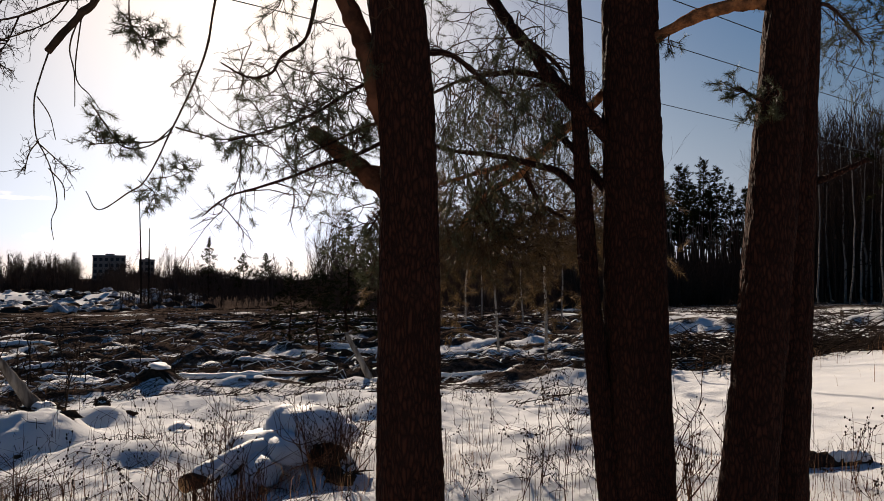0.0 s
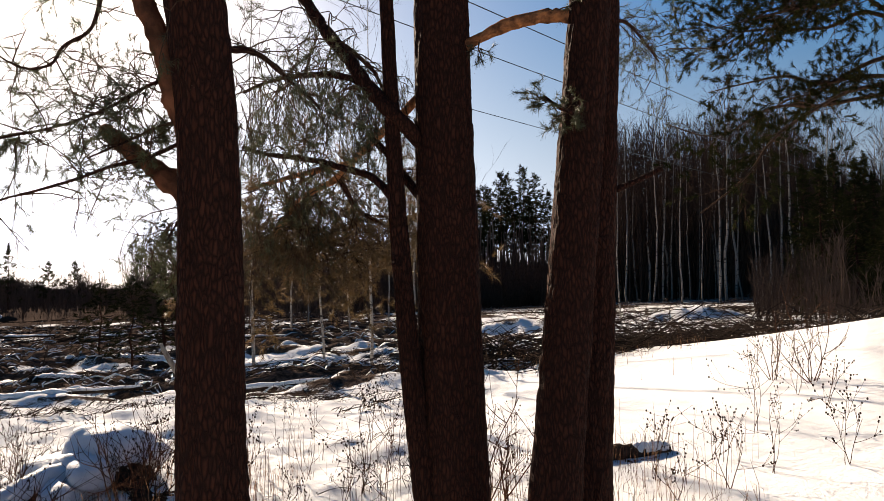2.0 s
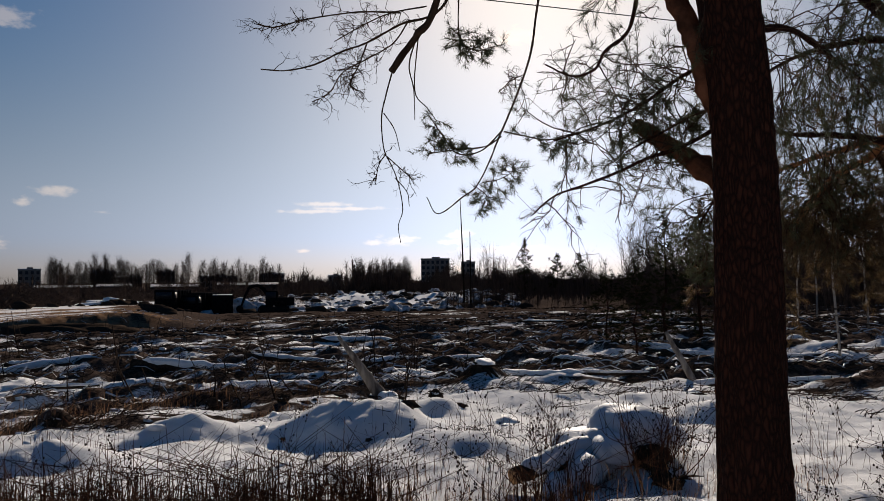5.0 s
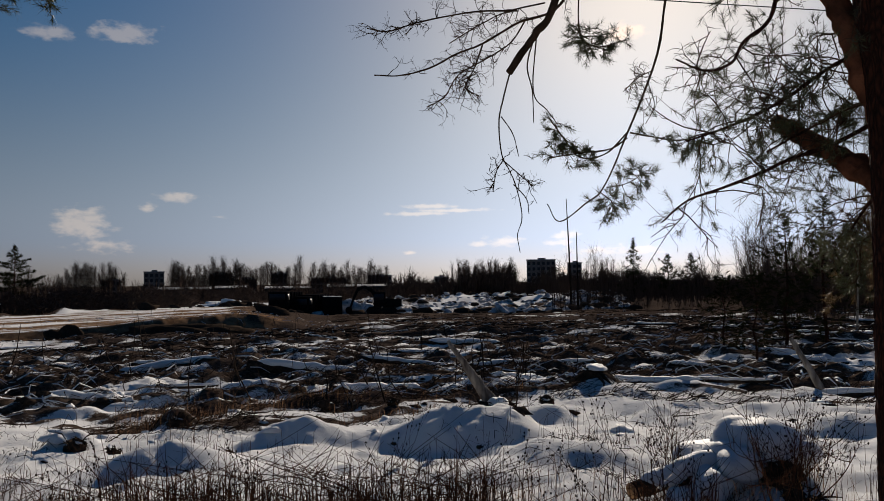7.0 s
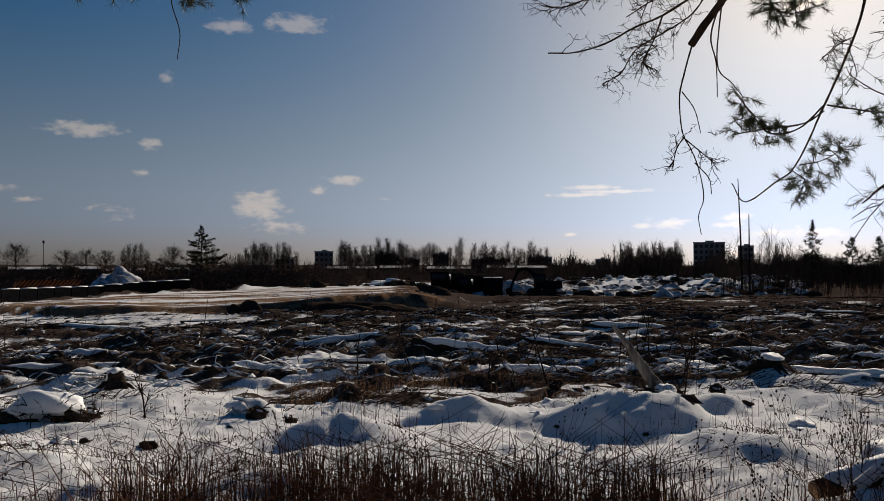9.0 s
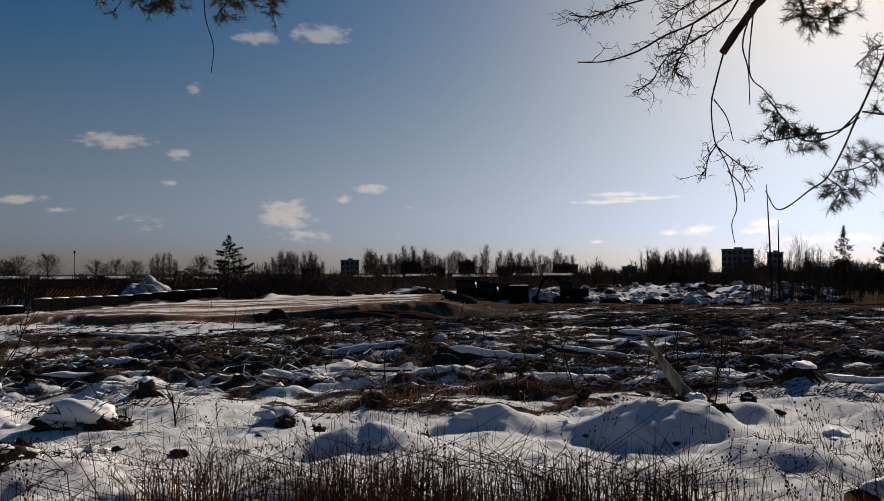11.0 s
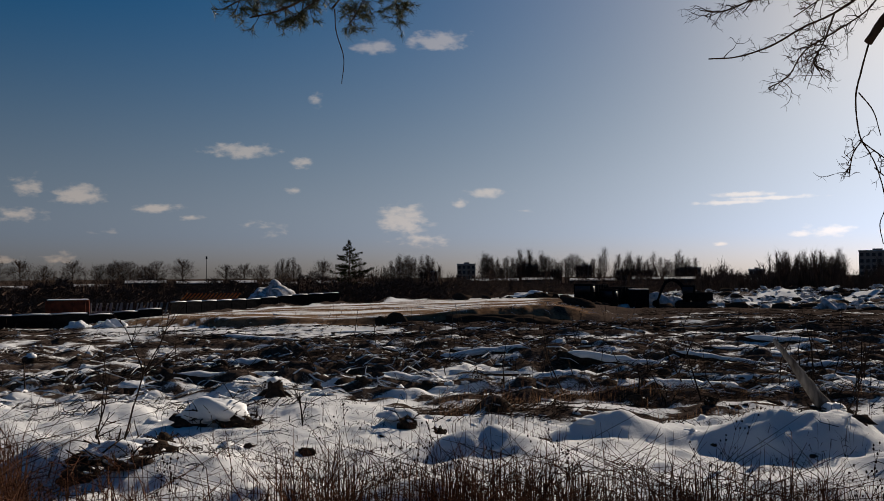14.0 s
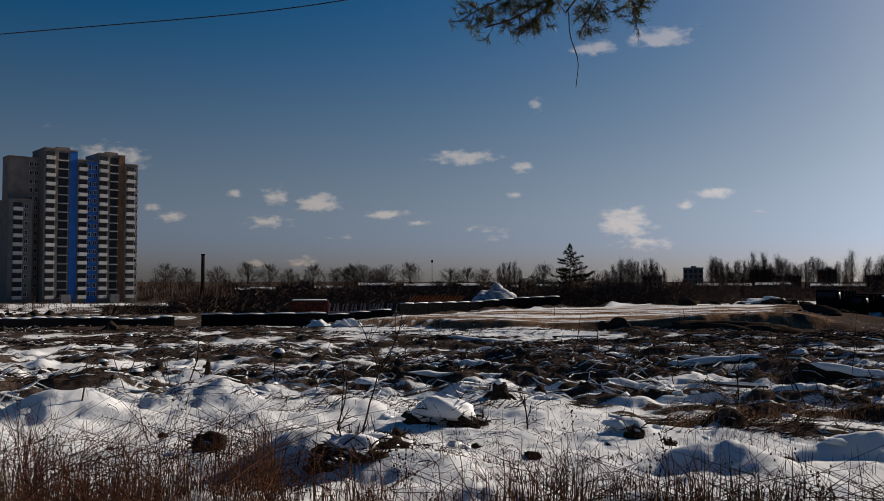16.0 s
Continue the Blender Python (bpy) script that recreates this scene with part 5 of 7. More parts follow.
def stump(label, bearing, distance, r, tall, seed, snow=0.6, lean=0.1):
    x, y = spot(bearing, distance)
    g = np.random.default_rng(seed)
    ob = thing("tree_stump", label, "stump", (x, y, ground_at(x, y)), "stumps")
    tall, r = tall * 0.75, r * 0.85
    zs = np.linspace(-0.12, tall, 8)
    p = np.stack([lean * zs * g.normal(), lean * zs * g.normal(), zs], 1)
    part("stump_body", Geo().tube(p, r * (1 + 0.9 * np.exp(-(zs + 0.1) / 0.08)) * (1 + 0.08 * g.normal(size=8)), 14), M_STUMP, ob)
    roots = Geo()
    for k in range(5):
        a = g.random() * 6.28
        roots.tube(bent([(0, 0, 0.05), (math.cos(a) * r * 1.6, math.sin(a) * r * 1.6, 0.05 * g.random()), (math.cos(a) * r * 3, math.sin(a) * r * 3, -0.1)], 3), np.linspace(r * 0.4, r * 0.1, 7), 6)
    part("root_flare", roots, M_STUMP, ob)
    if snow:
        part("snow_cap", Geo().lump((p[-1][0], p[-1][1], tall - 0.02), (r * 1.2, r * 1.1, r * snow * 0.8), seed, 0.4, 8, 16, True), M_SNOW, ob, "rounded layer of snow")
    return ob


stump("dark stump with a round snow cap", 19.3, 15.0, 0.19, 0.17, 421, 0.6)
stump("small dark stump sawn low in the clearing", 60.9, 18.9, 0.12, 0.3, 422, 0.5)
stump("small dark stump on a snow mound", 81.6, 18.6, 0.06, 0.36, 423, 0.0)
stump("dark stump beside a snow mound", 79.6, 17.0, 0.16, 0.24, 424, 0.5)
stump("sawn stump behind the pines", -9.4, 14.6, 0.09, 0.26, 429, 0.5)
for i, (bearing, distance) in enumerate([(88, 24), (84, 30), (77, 27), (73, 31), (69, 29), (90, 36), (80, 38), (86, 21), (66, 26), (57, 22), (62, 15), (71, 17), (94, 25)]):
    stump("small snow-capped stump among felled branches", bearing, distance, 0.1 + 0.05 * (i % 3), 0.18 + 0.06 * (i % 4), 440 + i, 0.7)


def root_plate(label, bearing, distance, size, seed, wide=1.0, high=1.0, cap=1.0):
    """An upturned, snow-dusted tangle of roots."""
    x, y = spot(bearing, distance)
    g = np.random.default_rng(seed)
    ob = thing("upturned_roots", label, "roots", (x, y, ground_at(x, y)), turn=bearing)
    part("root_ball", Geo().lump((0, 0, size * 0.2 * high), (size * 0.6 * wide, size * 0.4, size * 0.45 * high), seed, 0.6, 14, 20), M_STUMP, ob)
    wood = Geo()
    for k in range(22):
        sprig(wood, [], g, (g.normal() * size * 0.3 * wide, g.normal() * size * 0.2, size * 0.3 * high), (g.normal(), g.normal() - 0.4, g.random() * high), size * (0.4 + g.random() * 0.5), 0.012, 1, 0.1, 0.3, 2, False, 4)
    part("root_tangle", wood, M_STUMP, ob, kind="stuff")
    part("snow_cap", Geo().lump((0, size * 0.12, size * 0.42 * high / cap ** 0.5), (size * 0.5 * wide * cap, size * 0.36 * cap, size * 0.16 * cap ** 2), seed + 1, 0.5, 10, 18), M_SNOW, ob)
    return ob


root_plate("low dark upturned roots dusted with snow", 72.4, 8.9, 0.42, 461, 1.1, 0.55, 1.1)
root_plate("wide snow-capped mound on dark roots", 66.6, 12.1, 0.5, 478, 1.2, 0.8, 1.55)
root_plate("dark clod under a lump of snow", 64.9, 12.0, 0.3, 479, 1.2, 0.7, 1.0)
# Fallen snow lumps; dark root bodies are added for the dark gaps between them.
root_plate("lumps of snow with dark gaps between", 71.0, 9.1, 0.3, 480, 1.3, 0.5, 1.25)
root_plate("lumps of snow with dark gaps between", 69.6, 9.4, 0.26, 481, 1.3, 0.5, 1.3)
root_plate("small lump of snow with dark gaps below", 73.9, 8.6, 0.26, 482, 1.3, 0.6, 0.9)
root_plate("small lump of snow with dark gaps below", 71.6, 8.4, 0.2, 483, 1.5, 0.6, 1.0)
root_plate("dark roots under a snow mound", 81.5, 10.2, 0.28, 462)
root_plate("tangled dark roots beside a snow mound", 6.9, 7.25, 0.22, 463)
root_plate("dark roots at the foot of the leaning trunk", 26.2, 11.2, 0.3, 464, 1.2, 0.8, 0.8)
root_plate("low dark roots in snow", 69.5, 10.6, 0.2, 465)
root_plate("clod of dark roots topped with snow", 53.3, 11.3, 0.2, 471)
root_plate("clod of dark roots topped with snow", 47.0, 12.3, 0.22, 472)
root_plate("small clod of dark roots in snow", 51.0, 10.8, 0.11, 473)
root_plate("clod of dark roots topped with snow", 63.6, 12.2, 0.2, 474)
root_plate("small clod of dark roots in snow", 33.0, 13.4, 0.14, 475)
root_plate("small clod of dark roots in snow", 22.5, 13.2, 0.16, 476)
root_plate("dark roots among felled branches", 37.5, 14.2, 0.2, 477)
fallen_log("short dark log lying in snow behind the pines", on_ground(-22.6, 7.7, 0.04), on_ground(-25.9, 7.8, 0.03), 0.1, 0.07, M_STUMP, False, 467, False)
fallen_log("short snow-topped log end behind the pines", on_ground(-25.0, 7.75, 0.02), on_ground(-27.6, 7.9, 0.0), 0.07, 0.05, M_STUMP, True, 468, False)

# long snow-topped trunks lying across the slope
for i in range(70):
    bearing, distance = -8 + 98 * g_logs.random(), 15 + 34 * g_logs.random() ** 1.3
    if bearing > 66 and i % 2:
        continue
    turn = radians(bearing) + g_logs.normal() * 0.22
    x, y = spot(bearing, distance)
    half, r = 0.4 + 1.3 * g_logs.random(), 0.035 + 0.055 * g_logs.random()
    dx, dy = math.cos(turn) * half, math.sin(turn) * half
    fallen_log("felled trunk half buried under a snow layer", (x - dx, y - dy, ground_at(x - dx, y - dy) + r * 0.8), (x + dx, y + dy, ground_at(x + dx, y + dy) + r * 0.6), r, r * 0.7, M_STUMP, True, 5600 + i, False)

# bare branches that stand out of the upturned roots
for bearing, distance, tall, lean, seed in ((71.9, 10.3, 1.15, (0.3, 0.1), 481), (73.4, 10.0, 0.6, (-0.3, 0.2), 482), (25.0, 11.2, 0.7, (0.35, 0.1), 483), (60.3, 11.8, 0.55, (0.05, 0), 484), (20.5, 18.0, 0.9, (0.2, 0), 485), (33.5, 24.0, 1.2, (-0.3, 0), 486), (14.0, 24.0, 1.3, (0.4, 0), 487)):
    x, y = spot(bearing, distance)
    ob = thing("bare_branch", "dark bare forked branch sticking out of the snow", "branch", (x, y, ground_at(x, y)), "upright branches")
    wood = Geo()
    g = np.random.default_rng(seed)
    sprig(wood, [], g, (0, 0, -0.08), (lean[0], lean[1], 1.0), tall, 0.014, 2, -0.1, 0.14, 4, False, 5)
    part("forked_stem", wood, M_DEAD, ob, kind="stuff")


def clods(n, b0, b1, r0, r1, size, mat, name, label, category, seed):
    """Small uneven lumps strewn over the clearing, beyond counting."""
    g = np.random.default_rng(seed)
    x, y = scatter(g, n, b0, b1, r0, r1)
    b = np.degrees(np.arctan2(-x, y))
    keep = (fractal(x, y, 3.0, 3, seed) > -0.05) & ~((b > 37) & (b < 86) & (np.hypot(x, y) > road_line(b)[0] - 3))
    x, y = x[keep], y[keep]
    z = height(x, y)
    geo = Geo()
    for i in range(len(x)):
        q = size[0] + (size[1] - size[0]) * g.random() ** 2
        geo.lump((x[i], y[i], z[i] - 0.02), (q * (1 + g.random()), q * (0.8 + 0.5 * g.random()), q * 0.7), seed + i % 30, 0.5, 4, 7, True)
    return stuff(name, geo, mat, label, category)


clods(1500, -10, 98, 16, 60, (0.04, 0.15), M_STUMP, "soil_clods", "small dark clods and broken stubs in the snow", "soil", 491)
clods(900, -10, 98, 16.5, 60, (0.04, 0.13), M_SNOW, "snow_lumps", "small lumps of snow among felled branches", "snow", 492)
clods(70, 2, 70, 10, 15.5, (0.04, 0.13), M_SNOW, "snow_lumps", "small rounded lumps of snow before the felled branches", "snow", 493)
clods(90, 2, 90, 9.5, 15.5, (0.03, 0.1), M_STUMP, "soil_clods", "small dark stubs poking out of the snow", "soil", 494)
clods(260, 84, 99, 55, 220, (0.2, 0.8), M_STUMP, "soil_clods", "dark clods and bushes before the tower", "soil", 495)


# ---- trees in the middle distance ----
def branchlets(out, g, start, way, length, radius, depth, forks=3, rise=0.15, spread=0.55):
    """Gathers bent twigs as pairs of short straight pieces: (base, tip, radius)."""
    d = np.asarray(way, float)
    d = d / np.linalg.norm(d)
    a = np.asarray(start, float)
    b = a + d * length * 0.5
    d2 = d + g.normal(size=3) * 0.16 + [0, 0, rise]
    c = b + d2 / np.linalg.norm(d2) * length * 0.5
    out.append((a, b, radius))
    out.append((b, c, radius * 0.75))
    if depth:
        for k in range(forks):
            t = 0.25 + 0.7 * g.random()
            q = a + (b - a) * t * 2 if t < 0.5 else b + (c - b) * (t * 2 - 1)
            branchlets(out, g, q, d2 + g.normal(size=3) * spread, length * (0.38 + 0.3 * g.random()), radius * 0.55, depth - 1, forks, rise, spread)


def crown_of(pieces, g):
    base, tip, w = np.array([q[0] for q in pieces]), np.array([q[1] for q in pieces]), np.array([q[2] for q in pieces])[:, None]
    s = np.cross(tip - base, g.normal(size=base.shape) * [0.3, 0.3, 1] + [0, 0, 0.01])
    s = s / (np.linalg.norm(s, axis=1)[:, None] + 1e-9) * w
    v = np.stack([base - s, base + s, tip + s * 0.6, tip - s * 0.6], 1).reshape(-1, 3)
    o = Geo()
    o.v, o.n = [v], len(v)
    o.f = [tuple(q) for q in np.arange(len(v)).reshape(-1, 4).tolist()]
    return o


def birch_model(seed, tall, r, limbs=26, group="birches", bend=0.3):
    g = np.random.default_rng(seed)
    ob = thing("birch_tree", "slender leafless birch with pale flecked bark", "tree", (0, 0, -80), group)
    zs = np.linspace(-0.3, tall, 14)
    off = np.cumsum(g.normal(size=(14, 2)) * bend * tall / 90, 0)
    p = np.column_stack([off, zs])
    part("trunk", Geo().tube(p, np.linspace(r, r * 0.12, 14), 8), M_BIRCH, ob)
    pieces = []
    for k in range(limbs):
        z = tall * (0.32 + 0.66 * g.random())
        c = np.array([np.interp(z, zs, p[:, 0]), np.interp(z, zs, p[:, 1]), z])
        a = g.random() * 6.28
        branchlets(pieces, g, c, (math.cos(a), math.sin(a), 1.3), (tall - z) * 0.35 + 0.06 * tall * (0.6 + g.random()), r * 0.2, 2)
    part("crown", crown_of(pieces, g), M_BIRCH_TWIG, ob, kind="stuff", shade=False)
    return ob


def place_trees(models, places, seed, scale=(0.85, 1.15), sink=0.0):
    g = np.random.default_rng(seed)
    for i, (bearing, distance) in enumerate(places):
        x, y = spot(bearing, distance)
        s = scale[0] + (scale[1] - scale[0]) * g.random()
        m = pose(x, y, ground_at(x, y) - sink, 0, 0, g.random() * 360)
        src = models[i % len(models)]
        if i < len(models):
            src.matrix_basis = m
            src.scale = (s, s, s)
        else:
            copy = copy_thing(src, m)
            copy.scale = (s, s, s)


young = [birch_model(501, 8.5, 0.042, 18, "young birches"), birch_model(502, 8.0, 0.034, 18, "young birches"), birch_model(503, 9.0, 0.04, 20, "young birches")]
place_trees(young, [(0.9, 20), (-4.0, 20.5), (-7.3, 20.0), (-10.2, 22.5), (2.6, 30), (-1.8, 32), (-12.2, 26), (-5.7, 30), (-2.8, 40), (-8.4, 36), (-24.4, 33), (-23.4, 40)], 511, (0.9, 1.15))
birches = [birch_model(521 + i, 12.6 + 0.5 * i, 0.05 + 0.014 * i, 34, "forest birches", 0.42) for i in range(5)]
g_b = np.random.default_rng(531)
spots_b = [(-23.2 - 0.5, 58), (-26.5, 60), (-28.3, 57), (-30.9, 56), (-31.3, 57.5), (-29.7, 58), (-33.3, 60), (-33.9, 59), (-34.6, 60.5), (-35.2, 58), (-28.9, 62), (-32.2, 63), (-35.8, 62), (-37.4, 56)]
spots_b += [(-21.5 - 21 * g_b.random(), 62 + 40 * g_b.random()) for i in range(120)]
spots_b += [(-8 - 6 * g_b.random(), 70 + 40 * g_b.random()) for i in range(12)]
place_trees(birches, spots_b, 533, (0.85, 1.12))


def forest_mass():
    """The many thin dark trunks deep in the wood, uncountable from the clearing."""
    g = np.random.default_rng(541)
    n = 3600
    x, y = scatter(g, n, -46, -7, 66, 150)
    z, h = height(x, y), 7 + 8 * g.random(n)
    p0 = np.stack([x, y, z - 0.3], 1)
    bb = np.degrees(np.arctan2(-x, y))
    h = np.where(bb > -21.5, h * 0.55, h * (0.55 + 0.45 * smooth(-40, -34, bb)))
    p2 = p0 + np.stack([g.normal(size=n) * 0.5, g.normal(size=n) * 0.5, h], 1)
    stuff("far_woods", rods(p0, (p0 + p2) / 2 + g.normal(size=p0.shape) * 0.12, p2, 0.05 + 0.07 * g.random(n)), M_FAR_TWIG, "dense dark trunks of a leafless wood", "woods")
    n = 90000
    x, y = scatter(g, n, -46, -6, 64, 150)
    lift = 13.5 * g.random(n) ** 0.6
    bb = np.degrees(np.arctan2(-x, y))
    z = height(x, y) + np.where(bb > -21.5, lift * 0.2, lift * (0.5 + 0.5 * smooth(-40, -34, bb)))
    p0 = np.stack([x, y, z], 1)
    p2 = p0 + np.stack([g.normal(size=n) * 0.5, g.normal(size=n) * 0.5, 0.7 + 1.1 * g.random(n)], 1)
    stuff("far_woods", slivers(p0, p2, 0.014 + 0.018 * g.random(n)), M_BIRCH_TWIG, "fine twigs of a dense leafless wood", "woods")


forest_mass()
g_w = np.random.default_rng(547)
wx, wy = scatter(g_w, 60000, -47, -8, 68, 150)
wz = height(wx, wy) + np.where(np.degrees(np.arctan2(-wx, wy)) > -21.5, 1.2, 8.5) * g_w.random(60000)
w0 = np.stack([wx, wy, wz], 1)
stuff("far_woods", slivers(w0, w0 + np.stack([g_w.normal(size=60000) * 0.3, g_w.normal(size=60000) * 0.3, 1.2 + 1.6 * g_w.random(60000)], 1), 0.03 + 0.04 * g_w.random(60000)), M_FAR_TWIG, "dark undergrowth deep in the leafless wood", "woods")


def middle_woods():
    g = np.random.default_rng(545)
    n = 700
    x, y = scatter(g, n, -13, 6, 70, 130)
    h = (4 + 5 * g.random(n)) * (0.35 + 0.65 * smooth(7, -1, np.degrees(np.arctan2(-x, y))))
    p0 = np.stack([x, y, height(x, y) - 0.3], 1)
    p2 = p0 + np.stack([g.normal(size=n) * 0.4, g.normal(size=n) * 0.4, h], 1)
    stuff("far_woods", rods(p0, (p0 + p2) / 2 + g.normal(size=p0.shape) * 0.1, p2, 0.03 + 0.05 * g.random(n)), M_FAR_TWIG, "thin dark trunks behind the clearing", "woods")
    n = 42000
    x, y = scatter(g, n, -13, 9, 66, 130)
    b = np.degrees(np.arctan2(-x, y)) + 1.5 * g.normal(size=n)
    top = 7.5 * (0.25 + 0.75 * smooth(9, -1, b)) * (0.75 + 0.6 * fractal(b, 0 * b, 1.6, 3, 549))
    p0 = np.stack([x, y, height(x, y) + top * g.random(n) ** 0.8], 1)
    p2 = p0 + np.stack([g.normal(size=n) * 0.4, g.normal(size=n) * 0.4, 0.6 + 0.9 * g.random(n)], 1)
    stuff("far_woods", slivers(p0, p2, 0.012 + 0.014 * g.random(n)), M_FAR_TWIG, "fine brown twigs behind the clearing", "woods")


middle_woods()


def conifer_model(name, label, seed, tall, r, low, reach, boughs, blade, per_tip, group, drooped=0.1, ragged=0.3, round_top=False):
    """Single boughs at uneven heights, each a fan of needled twigs."""
    g = np.random.default_rng(seed)
    ob = thing(name, label, "tree", (0, 0, -80), group)
    zs = np.linspace(-0.3, tall, 8)
    part("trunk", Geo().tube(np.column_stack([g.normal(size=8) * 0.05, g.normal(size=8) * 0.05, zs]), np.linspace(r, r * 0.15, 8), 8), M_BARK, ob)
    wood, tips = Geo(), []
    a = 0.0
    for k in range(boughs):
        t = (k + 1.5 * g.random()) / boughs
        z = tall * (low + (0.985 - low) * min(t, 1))
        shape = (max(0.0, 1 - t) ** 0.55 * (0.6 + 0.4 * min(1, t * 4)) + 0.06) if round_top else max(0.0, 1 - t) ** 0.85 + 0.05
        wide = reach * shape * (1 - ragged + 1.6 * ragged * g.random() ** 1.3)
        a += 2.4 + 0.7 * g.normal()
        sink_ = drooped + 0.18 * g.normal() - 0.35 * t
        c = np.array([0, 0, z])
        way, across = np.array([math.cos(a), math.sin(a), -sink_]), np.array([-math.sin(a), math.cos(a), 0])
        line = [c, c + way * wide * 0.5, c + way * wide + [0, 0, 0.12 * wide]]
        wood.tube(line, np.linspace(r * 0.2, r * 0.05, 3), 3, cap=False)
        for m in range(max(4, int(wide * 5.5))):
            s = 0.2 + 0.85 * g.random() ** 0.8
            p = c + way * wide * s + across * wide * 0.34 * (1.15 - s) * g.normal() + [0, 0, 0.12 * wide * s * s + 0.16 * g.normal()]
            tips.append((p, way + across * 0.8 * g.normal() + [0, 0, 0.5 * g.normal()]))
    part("limb_whorl", wood, M_TWIG, ob, kind="stuff")
    part("crown", Geo().needles([t[0] for t in tips], [t[1] for t in tips], per_tip, blade[0], blade[1], seed, 0.7), M_CONIFER, ob, shade=False, kind="stuff")
    return ob


tall_pines = [conifer_model("pine_tree", "tall dark pine at the forest edge", 551 + i, 15.0 + i, 0.13, 0.42, 2.4, 80, (0.38, 0.06), 14, "forest pines", 0.0, 0.5, True) for i in range(3)]
place_trees(tall_pines, [(-14.6, 92), (-15.4, 96), (-16.2, 88), (-17.0, 93), (-17.8, 98), (-18.6, 90), (-19.5, 95), (-13.6, 99), (-12.6, 104), (-20.4, 100), (-16.6, 104), (-15.0, 108), (-18.2, 108), (-21.5, 98), (-11.5, 110)], 555, (0.82, 1.0))
dark_spruces = [conifer_model("spruce_tree", "dark dense spruce at the forest edge", 561 + i, 11.0 + i, 0.14, 0.04, 2.7, 110, (0.36, 0.042), 17, "forest spruces", 0.3, 0.3) for i in range(2)]
place_trees(dark_spruces, [(-37.5, 50), (-39.5, 46), (-41.5, 52), (-38.6, 58), (-36.6, 60), (-40.5, 60), (-43.0, 47), (-44.5, 55), (-36.9, 66), (-35.9, 72), (-39.0, 36), (-41.0, 33), (-42.6, 38), (-37.8, 42), (-44.0, 34), (-40.0, 41), (-38.2, 52), (-36.0, 46), (-43.5, 60), (-37.0, 36), (-45.5, 40), (-35.2, 64), (-46.5, 47), (-34.6, 74), (-41.8, 44), (-39.4, 65)], 565, (0.42, 0.62))

bush_pines = [conifer_model("pine_tree", "bushy young pine standing beyond the felled branches", 581, 4.9, 0.07, 0.06, 1.5, 60, (0.2, 0.02), 18, "young pines", 0.0, 0.45, True), conifer_model("pine_tree", "low browned young pine beyond the felled branches", 582, 2.4, 0.04, 0.04, 1.1, 40, (0.16, 0.016), 18, "young pines", 0.1, 0.5, True)]
place_trees(bush_pines, [(4.4, 26.5), (8.6, 23.0), (6.6, 29.0), (10.5, 25.0)], 585, (0.85, 1.0))

# the pine whose needled boughs reach in over the snow bank
g_r = np.random.default_rng(571)
px_, py_ = spot(-42.6, 12.5)
side_pine = thing("pine_tree", "broad pine with dense dark needled boughs", "tree", (px_, py_, ground_at(px_, py_)), "roadside pines")
zs = np.linspace(-0.3, 9.0, 12)
part("trunk", Geo().tube(np.column_stack([np.zeros(12), np.zeros(12), zs]), np.linspace(0.13, 0.04, 12), 14), M_BARK, side_pine)
wood_r, tips_r = Geo(), []
for k in range(38):
    z = 3.0 + 5.1 * (k + g_r.random()) / 38
    if k % 2 == 0:
        a = radians(165 + 80 * (g_r.random() - 0.5))
        reach_r = 2.4 + 1.5 * g_r.random()
    else:
        a = g_r.random() * 6.28
        reach_r = 1.4 + 1.3 * g_r.random()
    if math.cos(a) > 0.2:
        reach_r *= 0.7
    way = np.array([math.cos(a), math.sin(a), 0.0])
    line = [np.array([0, 0, z])]
    climb = 0.25 * g_r.normal()
    for step in range(1, 6):
        line.append(way * reach_r * step / 5 + np.array([0, 0, z + climb * reach_r * step / 5 - 0.012 * step * step * reach_r * 0.5]) + g_r.normal(size=3) * 0.09)
    wood_r.tube(bent(line, 3), np.linspace(0.035, 0.007, 16), 6)
    twigs_along(wood_r, tips_r, line, g_r, 24, 0.5, 0.006, 0.0, 1, 5, 0.15, 0.5, 0.9)
part("limb_whorl", wood_r, M_TWIG, side_pine, kind="stuff")
part("needles", Geo().needles([t[0] for t in tips_r], [t[1] for t in tips_r], 26, 0.09, 0.009, 572, 0.9), M_CONIFER, side_pine, shade=False, kind="stuff")


